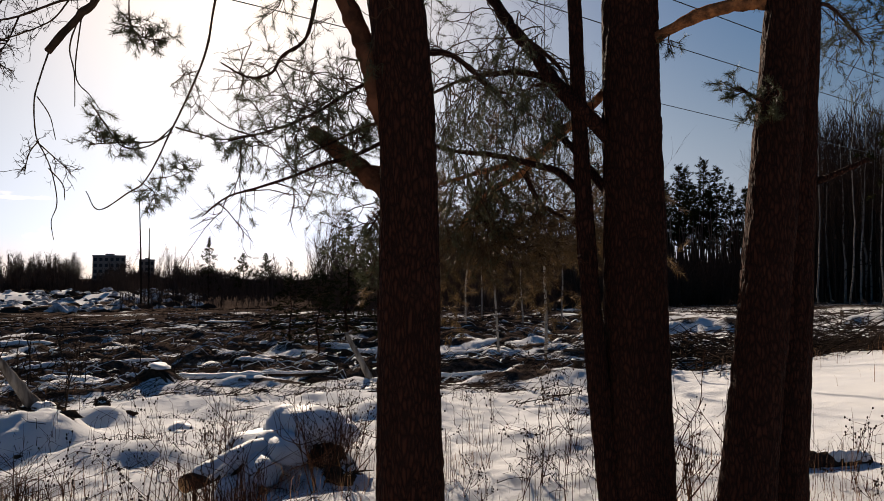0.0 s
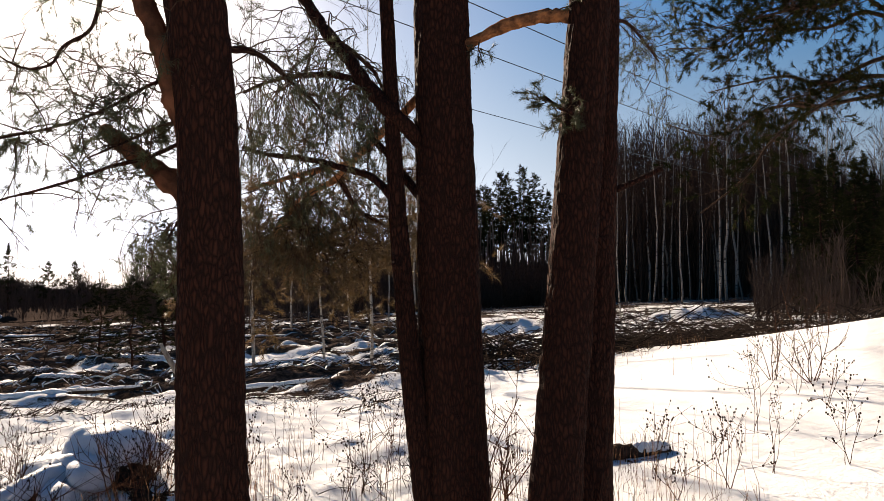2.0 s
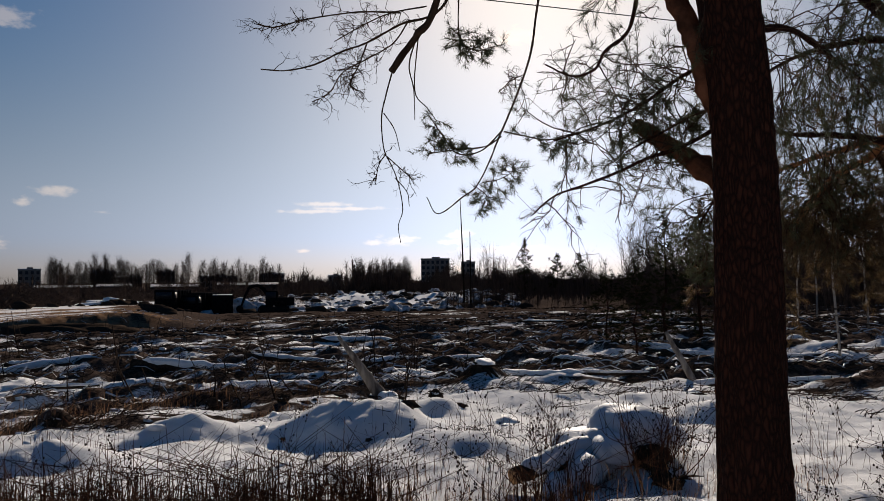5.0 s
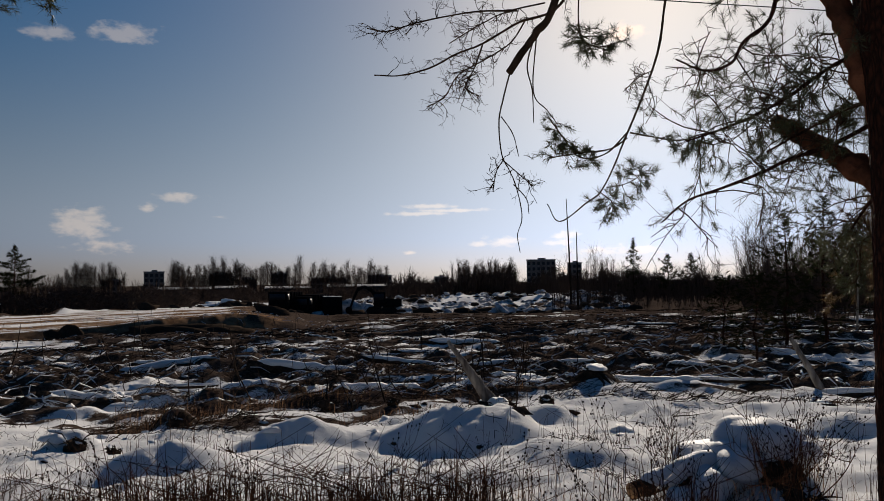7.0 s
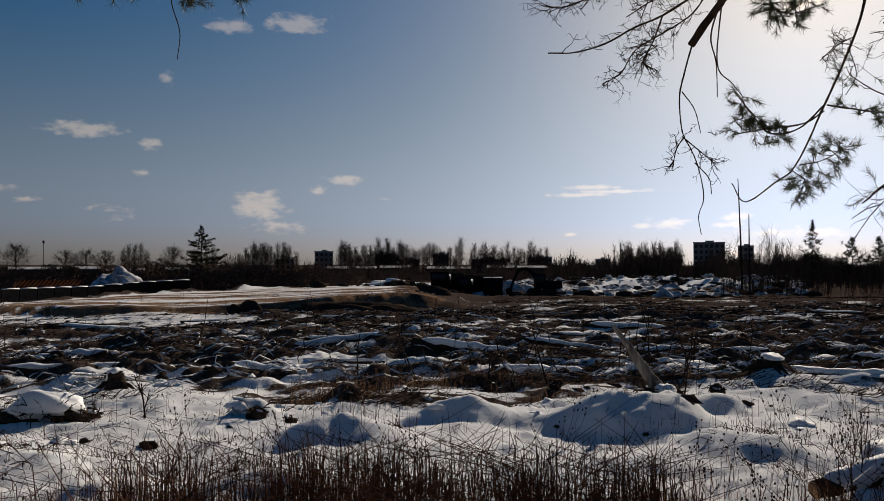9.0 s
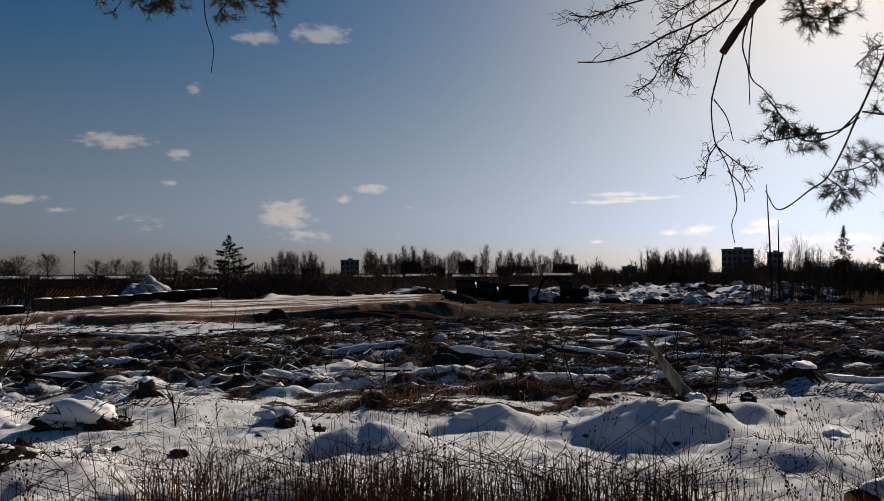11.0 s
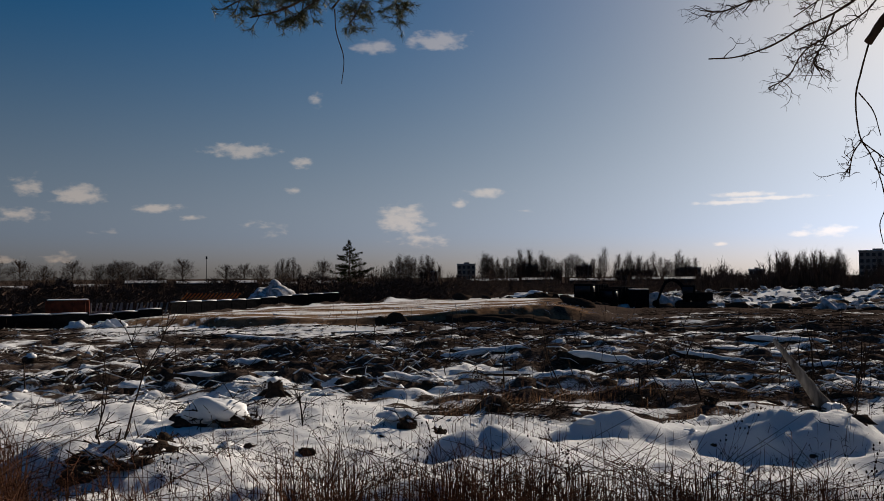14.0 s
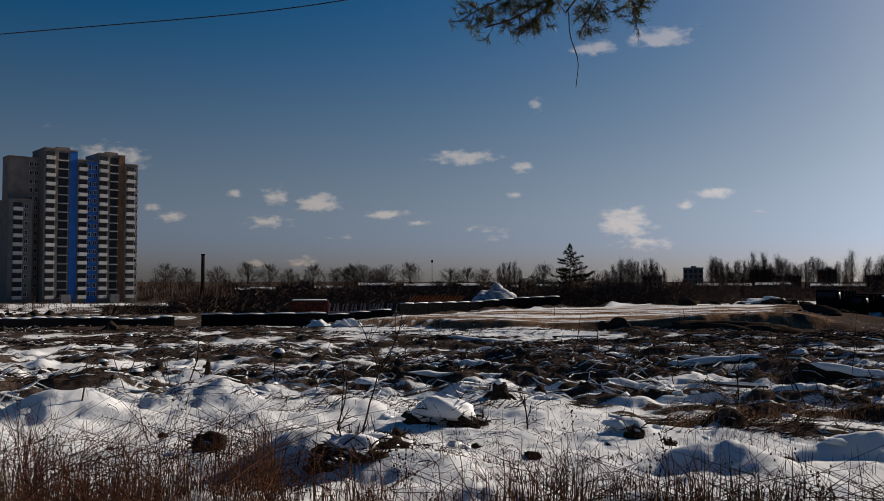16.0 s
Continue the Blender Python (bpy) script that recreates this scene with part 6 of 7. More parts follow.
# ---- thicket beyond the clearing ----
def thicket(name, n, b0, b1, r0, r1, tall, label, seed, twigs=14, thick=0.03):
    g = np.random.default_rng(seed)
    x, y = scatter(g, n, b0, b1, r0, r1, True)
    z = height(x, y)
    clump = 0.55 + 0.9 * np.clip(0.5 + 1.2 * fractal(np.degrees(np.arctan2(-x, y)), y * 0.02, 1.3, 3, seed), 0, 1.2)
    h = (tall[0] + (tall[1] - tall[0]) * g.random(n) ** 1.6) * clump
    p0 = np.stack([x, y, z - 0.2], 1)
    p2 = p0 + np.stack([g.normal(size=n) * 0.09 * h, g.normal(size=n) * 0.09 * h, h], 1)
    trunks = rods(p0, (p0 + p2) / 2 + g.normal(size=p0.shape) * 0.04 * h[:, None], p2, thick * (0.5 + h / tall[1]))
    a = [], [], []
    for k in range(twigs):
        s = (0.25 + 0.7 * g.random(n))[:, None]
        q0 = p0 + (p2 - p0) * s
        l = h[:, None] * 0.22 * (0.5 + g.random(n))[:, None]
        q2 = q0 + np.stack([g.normal(size=n) * 0.45, g.normal(size=n) * 0.45, 0.9 + 0 * x], 1) * l
        a[0].append(q0), a[1].append(q2), a[2].append(np.full(n, thick * 0.45))
    return stuff(name, join(trunks, slivers(*(np.concatenate(q) for q in a))), M_FAR_TWIG, label, "thicket")


thicket("thicket", 1700, -9, 21.5, 95, 190, (1.5, 6.0), "dark leafless thicket beyond the clearing", 601, 40, 0.026)
thicket("thicket", 170, 0, 9, 110, 170, (5, 11.5), "taller bare saplings in the thicket", 603, 60, 0.035)
thicket("thicket", 900, -8, 8, 45, 95, (1.0, 5.0), "thin bare undergrowth behind the clearing", 605, 8, 0.018)
thicket("thicket", 3600, 30, 86, 310, 420, (4.5, 8.2), "dark belt of distant bushes", 607, 16, 0.07)
thicket("thicket", 2600, 9, 33, 240, 310, (3.5, 7.5), "dark belt of distant bushes and young trees", 608, 28, 0.085)
thicket("thicket", 300, 72, 85.5, 260, 330, (2, 6), "bushes beside the distant buildings", 609, 12, 0.08)
thicket("thicket", 800, 47, 81, 180, 255, (2.0, 5.6), "dark leafless scrub behind the site", 610, 30, 0.05)


def scrub_belt(n, b0, b1, r0, r1, tall, seed):
    """Dense low scrub whose single twigs cannot be told apart."""
    g = np.random.default_rng(seed)
    x, y = scatter(g, n, b0, b1, r0, r1, True)
    b = np.degrees(np.arctan2(-x, y))
    top = tall * (0.55 + 1.1 * np.clip(0.5 + 1.3 * fractal(b, x * 0.004, 1.6, 4, seed), 0, 1.2))
    top = top * (0.25 + 0.75 * smooth(b1 - 1, b1 - 8, b))
    p0 = np.stack([x, y, height(x, y) + top * g.random(n) ** 0.7], 1)
    p2 = p0 + np.stack([g.normal(size=n) * 0.9, g.normal(size=n) * 0.9, 0.3 + 0.8 * g.random(n)], 1)
    stuff("far_scrub", slivers(p0, p2, 0.04 + 0.09 * g.random(n)), M_FAR_TWIG, "dense dark leafless scrub along the far edge", "scrub", shade=False)


scrub_belt(48000, 46, 84, 170, 260, 3.4, 615)
scrub_belt(16000, 12, 34, 290, 380, 7.0, 618)
scrub_belt(9000, 68, 88, 105, 165, 1.5, 617)
scrub_belt(56000, 9, 86, 300, 400, 5.2, 616)
thicket("thicket", 900, -50, -33, 26, 46, (0.8, 3.2), "dark reddish undergrowth below the spruces", 612, 22, 0.016)
thicket("thicket", 1100, 44, 100, 106, 290, (0.5, 2.4), "low dark scrub beyond the road", 611, 14, 0.03)
small_firs = [conifer_model("fir_tree", "young dark fir standing above the thicket", 621, 10.0, 0.12, 0.15, 2.4, 60, (0.45, 0.07), 9, "young firs", 0.1, 0.45), conifer_model("fir_tree", "young dark pine standing above the thicket", 622, 9.0, 0.12, 0.3, 2.4, 44, (0.45, 0.07), 10, "young firs", 0.0, 0.5, True)]
place_trees(small_firs, [(15.95, 140), (13.7, 145), (24.0, 330), (12.2, 150)], 625, (0.95, 1.1))
for bearing, tall, seed, lean in ((20.2, 15.0, 631, 0.5), (19.75, 10.4, 632, 0.05)):
    x, y = spot(bearing, 112)
    ob = thing("dead_tree", "tall thin dead trunk with no branches", "tree", (x, y, ground_at(x, y)), "dead trunks")
    part("trunk", Geo().tube([(0, 0, -0.3), (-lean * 0.4, 0, tall * 0.5), (-lean, 0, tall)], [0.16, 0.11, 0.05], 8), M_DEAD, ob)


# ---- distant bare trees ----
def bare_model(seed, tall, wide, upright, limbs, label, name="bare_tree", depth=2):
    g = np.random.default_rng(seed)
    ob = thing(name, label, "tree", (0, 0, -200), "distant bare trees")
    zs = np.linspace(-0.5, tall * 0.95, 7)
    part("trunk", Geo().tube(np.column_stack([np.cumsum(g.normal(size=7)) * 0.1, np.cumsum(g.normal(size=7)) * 0.1, zs]), np.linspace(0.26, 0.03, 7), 6), M_FAR_TWIG, ob)
    pieces = []
    for k in range(limbs):
        t = 0.1 + (0.74 if upright > 1 else 0.85) * g.random()
        a = g.random() * 6.28
        branchlets(pieces, g, (0, 0, tall * (t if upright > 1 else 0.25 + 0.55 * t)), (math.cos(a) * wide, math.sin(a) * wide, upright * (1 if upright > 1 else 0.2 + 2.4 * t * t)), tall * (0.36 * (1.15 - t) if upright > 1 else 0.16 + 0.13 * math.sin(3.14 * min(1, t + 0.1))) + 0.8, 0.04 if upright > 1 else 0.07, depth, 3 if upright > 1 else 4)
    part("crown", crown_of(pieces, g), M_FAR_TWIG, ob, kind="stuff", shade=False)
    return ob


poplars = [bare_model(641 + i, 20 + i, 0.4, 1.25, 120, "tall narrow leafless poplar on the skyline") for i in range(4)]
g_p = np.random.default_rng(651)
rows_p = []
for b0, b1, n, d in ((50.4, 54.4, 19, 430), (43.0, 47.5, 32, 420), (38.9, 43.0, 17, 430), (33.0, 38.4, 26, 435), (24.0, 28.0, 19, 430), (60.0, 61.9, 5, 440), (55.8, 57.4, 4, 450)):
    rows_p += [(b0 + (b1 - b0) * (i + 0.6 * g_p.random()) / n, d + 30 * g_p.random()) for i in range(n)]
place_trees(poplars, rows_p, 653, (0.55, 1.0))
round_trees = [bare_model(661 + i, 15.5, 1.0, 0.55, 115, "broad round-crowned leafless tree on the skyline") for i in range(2)]
place_trees(round_trees, [(70.2, 400), (71.2, 405), (72.2, 400), (73.0, 402), (67.9, 390), (65.1, 410), (63.9, 412), (69.5, 395), (71.8, 392), (76.3, 420), (77.6, 415), (62.7, 420), (79.0, 400), (24.6, 400), (58.6, 430), (81, 430), (83, 420), (84.4, 410), (74.6, 430)], 663, (0.9, 1.12))
lone = conifer_model("spruce_tree", "lone dark conifer with ragged tiers on the skyline", 671, 19.0, 0.3, 0.26, 6.6, 58, (0.7, 0.12), 9, "skyline conifers", 0.05, 0.5)
place_trees([lone], [(56.75, 265)], 673, (1.0, 1.0))


# ---- buildings ----
M_PANEL = material("grey_wall_panels", (0.23, 0.21, 0.19), (0.17, 0.155, 0.14), scale=0.4, rough=0.9)
M_PANEL_DARK = material("dark_wall_panels", (0.3, 0.25, 0.22), (0.22, 0.18, 0.16), scale=0.4, rough=0.9)
M_BLUE = material("blue_wall_panels", (0.05, 0.19, 0.58), (0.04, 0.15, 0.48), scale=0.5, rough=0.7)
M_BROWN = material("brown_wall_panels", (0.26, 0.15, 0.09), (0.2, 0.11, 0.07), scale=0.5, rough=0.8)
M_BALCONY = material("pale_balcony_panels", (0.75, 0.71, 0.66), (0.62, 0.58, 0.54), scale=0.8, rough=0.8, per_piece=0.12)
M_GLASS = material("dark_window_glass", (0.025, 0.028, 0.032), (0.015, 0.016, 0.02), scale=0.5, rough=0.5)
M_FRAME = material("white_window_frame", (0.75, 0.75, 0.74), rough=0.6)
M_ROOF_SNOW = material("snow_roof", (0.5, 0.5, 0.52), (0.16, 0.16, 0.17), scale=0.3, rough=0.7)
M_SHED = material("dark_shed_wall", (0.04, 0.035, 0.032), (0.022, 0.019, 0.018), scale=0.3, rough=0.9)
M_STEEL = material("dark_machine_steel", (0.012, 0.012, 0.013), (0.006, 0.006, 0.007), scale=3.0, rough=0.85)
M_YELLOW = material("dull_orange_paint", (0.6, 0.17, 0.05), (0.4, 0.1, 0.03), scale=2.0, rough=0.6)
M_RUST = material("rust_red_paint", (0.2, 0.05, 0.025), (0.1, 0.03, 0.018), scale=2.0, rough=0.7)
M_RUBBER = material("black_rubber", (0.02, 0.02, 0.02), rough=0.9)
M_CONCRETE = material("grey_concrete", (0.3, 0.29, 0.28), (0.2, 0.19, 0.19), scale=2.0, rough=0.9)


def quad(lo, hi):
    return Geo().box(lo, hi)


def tower_block():
    """Seventeen-storey panel block with balconies and blue stripes, its front along local x, facing local -y."""
    bx, by = spot(90.5, 293)
    face = thing("apartment_tower", "tall panel apartment tower with blue stripes and balconies", "building", (bx, by, -5.9), turn=108.0)
    storey, floors = 2.82, 17
    # bays from the far end to the near end along x: start, width, setback, floors, material
    bays = [(-20.5, 9.0, 2.5, 11, M_PANEL), (-19.6, 11.4, 6.0, 16, M_PANEL_DARK), (-8.2, 5.4, 0.0, 17, M_PANEL), (-2.8, 5.0, 1.2, 17, M_PANEL_DARK), (2.2, 3.0, 0.8, 17, M_BLUE), (5.2, 3.8, 0.2, 16, M_PANEL), (9.0, 2.4, 0.6, 16, M_BLUE),
            (11.4, 2.2, 0.6, 16, M_BLUE), (13.6, 4.8, 0.0, 17, M_PANEL), (18.4, 4.2, 1.2, 17, M_PANEL_DARK), (22.6, 2.6, 0.8, 17, M_BROWN), (25.2, 5.4, 0.2, 16, M_PANEL)]
    for start, wide, back_, n, mat in bays:
        part("wall_bay", quad((start, back_, 0), (start + wide, 13.0, n * storey + 2.2)), mat, face, shade=False)
        part("parapet", quad((start - 0.05, back_ - 0.12, n * storey + 2.2), (start + wide + 0.05, 13.1, n * storey + 2.6)), M_PANEL_DARK, face, shade=False)
    rail = Geo().box((0, -1.15, 0), (3.4, 0.0, 1.1)).mesh("balcony", M_BALCONY, False)
    slot = Geo().box((0, -0.1, 1.1), (3.4, 0.05, 2.62)).mesh("balcony_opening", M_GLASS, False)
    deep = Geo().box((0, -0.2, 0.5), (3.6, 0.02, 2.65)).mesh("loggia_opening", M_GLASS, False)
    slab = Geo().box((0, -1.0, 0), (3.8, 0.0, 0.2)).mesh("loggia_slab", M_BALCONY, False)
    pane = Geo().box((0.08, -0.03, 0.08), (1.32, 0.02, 1.42)).mesh("pane", M_GLASS, False)
    rim = Geo().box((0, -0.06, 0), (0.1, 0.02, 1.5)).box((1.3, -0.06, 0), (1.4, 0.02, 1.5)).box((0.1, -0.06, 1.4), (1.3, 0.02, 1.5)).box((0.1, -0.06, 0), (1.3, 0.02, 0.1)).box((0.66, -0.06, 0.1), (0.74, 0.02, 1.4)).mesh("frame", M_FRAME, False)

    def put(name, mesh, x, y, z, parent=None):
        o = new(name, mesh)
        o.parent = parent or face
        o.location = (x, y, z)
        return o

    for k in range(floors):
        z = 1.6 + k * storey
        for x, y, top in ((-7.6, 0.0, 17), (5.4, 0.2, 16), (13.8, 0.0, 17), (25.6, 0.2, 16), (-18.8, 2.5, 11)):
            if k < top:
                put("balcony", rail, x, y, z)
                put("balcony_opening", slot, x, y, z)
        for x, y, top in ((-2.2, 1.2, 17), (18.6, 1.2, 17)):
            if k < top:
                put("loggia_opening", deep, x, y - 0.02, z)
                put("loggia_slab", slab, x - 0.1, y, z)
        for x, y, top in ((9.4, 0.6, 16), (11.8, 0.6, 16), (29.1, 0.2, 16), (-14.6, 2.5, 11), (-11.8, 6.0, 16), (-9.8, 6.0, 16)):
            if k < top:
                w = put("window", rim, x, y, z + 0.8)
                put("pane", pane, 0, 0, 0, w)
    for x in (0.0, 20.0):
        part("entrance", quad((x - 1.5, -1.8, 0), (x + 2.2, 0.2, 3.0)), M_CONCRETE, face, shade=False)
        part("roof_hut", quad((x - 2, 3, floors * storey + 2.6), (x + 3, 8, floors * storey + 3.6)), M_PANEL_DARK, face, shade=False)
    face.scale = (0.785, 1, 1)
    return face


tower_block()


def far_block(label, bearing, distance, wide, deep_, tall, mat=M_PANEL_DARK, rows=4, cols=6, base=-7.0, snow=True):
    x, y = spot(bearing, distance)
    ob = thing("apartment_block", label, "building", (x, y, base), "distant buildings", turn=bearing)
    part("wall", quad((-wide / 2, 0, 0), (wide / 2, deep_, tall)), mat, ob, shade=False)
    part("roof", quad((-wide / 2 - 0.2, -0.2, tall), (wide / 2 + 0.2, deep_ + 0.2, tall + 0.5)), M_ROOF_SNOW if snow else M_PANEL_DARK, ob, shade=False)
    part("roof_hut", quad((-wide * 0.12, deep_ * 0.3, tall + 0.5), (wide * 0.16, deep_ * 0.7, tall + 1.3)), mat, ob, shade=False)
    hole = Geo().box((-0.7, -0.06, 0), (0.7, 0.02, 1.6)).mesh("window", M_GLASS, False)
    for i in range(rows):
        for j in range(cols):
            w = new("window", hole)
            w.parent = ob
            w.location = (-wide / 2 + wide * (j + 0.5) / cols, 0, tall - 2.4 - i * 2.9)
    return ob


far_block("pale blue-grey apartment block on the skyline", 48.55, 470, 10.5, 10, 15.2, M_PANEL, 5, 4)
far_block("dark apartment block on the skyline", 22.2, 430, 15.0, 12, 19.0, M_PANEL_DARK, 5, 6)
far_block("dark apartment block half hidden by trees", 19.9, 440, 7.5, 10, 17.4, M_PANEL_DARK, 4, 3)
far_block("dark apartment block among poplars", 51.2, 455, 10.0, 10, 11.0, M_PANEL_DARK, 3, 4)
far_block("dark apartment block among poplars", 44.3, 465, 12.0, 10, 14.2, M_PANEL_DARK, 5, 5)
far_block("grey apartment block among poplars", 40.4, 465, 9.0, 10, 14.0, M_PANEL, 5, 4)
far_block("low dark apartment block under poplars", 37.0, 470, 20.0, 10, 11.0, M_PANEL_DARK, 3, 8)
far_block("low dark apartment block under poplars", 33.5, 470, 14.0, 10, 12.2, M_PANEL_DARK, 3, 6)
far_block("small distant block above the treeline", 29.2, 480, 8.0, 10, 11.0, M_PANEL, 2, 3)
far_block("low distant block above the treeline", 42.6, 480, 12.0, 10, 11.0, M_PANEL_DARK, 2, 5)


def long_shed(label, bearing, distance, wide, tall, base):
    x, y = spot(bearing, distance)
    ob = thing("warehouse", label, "building", (x, y, base), "low sheds", turn=bearing)
    part("wall", quad((-wide / 2, 0, 0), (wide / 2, 12, tall)), M_SHED, ob, shade=False)
    roof = Geo().add([(-wide / 2 - 0.3, -0.4, tall), (wide / 2 + 0.3, -0.4, tall), (wide / 2 + 0.3, 6, tall + 0.9), (-wide / 2 - 0.3, 6, tall + 0.9), (wide / 2 + 0.3, 12.4, tall), (-wide / 2 - 0.3, 12.4, tall),
                      (-wide / 2 - 0.3, -0.4, tall - 0.25), (wide / 2 + 0.3, -0.4, tall - 0.25)], [(0, 1, 2, 3), (3, 2, 4, 5), (6, 7, 1, 0)])
    part("roof", roof, M_ROOF_SNOW, ob, "snow-covered low roof", shade=False)
    hole = Geo().box((-0.8, -0.06, 0), (0.8, 0.02, 1.1)).mesh("window", M_GLASS, False)
    for j in range(int(wide / 6)):
        w = new("window", hole)
        w.parent = ob
        w.location = (-wide / 2 + 3 + j * 6, 0, tall - 2.0)
    return ob


for bearing, distance, wide, tall in ((46.6, 375, 22, 5.6), (43.6, 385, 14, 6.4), (39.8, 370, 20, 5.8), (36.2, 380, 12, 6.4), (33.4, 378, 22, 6.0), (29.5, 380, 24, 5.6), (61.5, 352, 14, 5.0), (63.9, 345, 10, 6.2), (66.8, 350, 18, 5.4), (70.2, 340, 15, 6.0),
                                      (73.8, 345, 20, 5.0), (55.0, 360, 16, 4.8), (58.3, 355, 9, 5.6), (78.5, 330, 15, 5.0)):
    long_shed("long dark shed with a snowy roof", bearing, distance, wide, tall, ground_at(*spot(bearing, distance)) - 0.3)

cx_, cy_ = spot(81.97, 300)
chimney = thing("chimney", "tall thin dark brick boiler chimney", "chimney", (cx_, cy_, ground_at(cx_, cy_)))
part("shaft", Geo().tube([(0, 0, -0.5), (0, 0, 8), (0, 0, 17.0)], [0.85, 0.7, 0.6], 16), M_SHED, chimney)
part("collar", Geo().tube([(0, 0, 16.6), (0, 0, 17.1)], [0.75, 0.75], 16), M_STEEL, chimney)
mx_, my_ = spot(66.35, 380)
mast = thing("lamp_mast", "thin tall mast with a lamp head", "mast", (mx_, my_, ground_at(mx_, my_)))
part("pole", Geo().tube([(0, 0, -0.5), (0, 0, 17.0)], [0.16, 0.1], 8), M_STEEL, mast)
part("lamp_head", Geo().box((-0.32, -0.32, 16.4), (0.32, 0.32, 17.6), 0.08), M_STEEL, mast)


# ---- the building site beyond the clearing ----
def excavator():
    x, y = spot(33.4, 108)
    ob = thing("excavator", "dark tracked excavator with its boom folded down", "excavator", (x, y, ground_at(x, y)), turn=33.4)
    for side in (-1.1, 0.75):
        track = Geo()
        pts = bent([(-1.9, 0, 0.45), (-1.5, 0, 0.05), (0, 0, 0.0), (1.5, 0, 0.05), (1.9, 0, 0.45), (1.5, 0, 0.85), (0, 0, 0.9), (-1.5, 0, 0.85), (-1.9, 0, 0.45)], 3)
        track.box((-1.7, side - 0.05, 0.1), (1.7, side + 0.45, 0.8), 0.15)
        track.tube(pts + [0, side + 0.2, 0], 0.16, 6)
        part("track", track, M_RUBBER, ob)
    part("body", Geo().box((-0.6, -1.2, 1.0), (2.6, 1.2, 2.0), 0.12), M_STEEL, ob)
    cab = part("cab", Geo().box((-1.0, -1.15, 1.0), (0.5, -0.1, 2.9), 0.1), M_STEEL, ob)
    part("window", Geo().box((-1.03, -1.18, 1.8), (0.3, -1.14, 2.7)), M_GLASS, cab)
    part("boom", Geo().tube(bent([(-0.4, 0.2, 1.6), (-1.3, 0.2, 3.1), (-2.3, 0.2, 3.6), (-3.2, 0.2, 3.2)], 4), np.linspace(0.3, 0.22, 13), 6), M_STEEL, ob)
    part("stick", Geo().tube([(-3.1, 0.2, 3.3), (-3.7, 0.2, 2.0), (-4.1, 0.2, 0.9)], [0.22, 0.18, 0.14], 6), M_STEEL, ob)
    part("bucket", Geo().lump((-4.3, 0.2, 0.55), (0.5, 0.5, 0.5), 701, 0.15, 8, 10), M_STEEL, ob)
    return ob


excavator()


def dark_truck(label, bearing, distance, turn, boxy):
    x, y = spot(bearing, distance)
    ob = thing("dump_truck", label, "truck", (x, y, ground_at(x, y)), "parked trucks", turn=turn)
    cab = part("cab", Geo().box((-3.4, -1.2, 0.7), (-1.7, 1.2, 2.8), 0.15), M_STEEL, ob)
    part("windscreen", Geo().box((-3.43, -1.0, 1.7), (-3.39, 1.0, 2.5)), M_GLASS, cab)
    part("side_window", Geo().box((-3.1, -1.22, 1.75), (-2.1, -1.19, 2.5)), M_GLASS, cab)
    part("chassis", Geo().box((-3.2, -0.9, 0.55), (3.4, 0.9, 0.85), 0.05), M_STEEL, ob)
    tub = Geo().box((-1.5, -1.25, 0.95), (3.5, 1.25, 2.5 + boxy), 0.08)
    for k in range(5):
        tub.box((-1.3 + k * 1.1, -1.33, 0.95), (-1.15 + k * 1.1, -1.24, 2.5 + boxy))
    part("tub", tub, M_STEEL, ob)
    for wx in (-2.6, 1.1, 2.5):
        for wy in (-1.1, 0.8):
            part("wheel", Geo().tube([(wx, wy, 0.5), (wx, wy + 0.3, 0.5)], 0.5, 16), M_RUBBER, ob)
    return ob


dark_truck("dark dump truck parked by the spoil heaps", 40.0, 109, 112, 0.2)
dark_truck("dark dump truck with a high tub", 38.3, 111, 104, 0.5)


def skip(label, bearing, distance, wide, tall):
    x, y = spot(bearing, distance)
    ob = thing("site_container", label, "container", (x, y, ground_at(x, y)), turn=bearing)
    part("container_body", Geo().box((-wide / 2, -1.2, 0.05), (wide / 2, 1.2, tall), 0.06), M_STEEL, ob)
    n = int(wide / 0.35)
    for k in range(n):
        part("rib", Geo().box((-wide / 2 + 0.1 + k * (wide - 0.2) / n, -1.25, 0.2), (-wide / 2 + 0.22 + k * (wide - 0.2) / n, -1.19, tall - 0.15)), M_STEEL, ob)
    door = part("door", Geo().box((-wide / 2 - 0.05, -0.9, 0.15), (-wide / 2 + 0.01, 0.9, tall - 0.1), 0.02), M_STEEL, ob)
    part("handle", Geo().tube([(-wide / 2 - 0.08, 0, 0.4), (-wide / 2 - 0.08, 0, tall - 0.4)], 0.04, 6), M_STEEL, door)
    part("roof_snow", Geo().box((-wide / 2 + 0.05, -1.15, tall), (wide / 2 - 0.05, 1.15, tall + 0.06), 0.02), M_SNOW, ob)
    return ob


skip("dark steel site container", 36.8, 110, 2.6, 2.7)


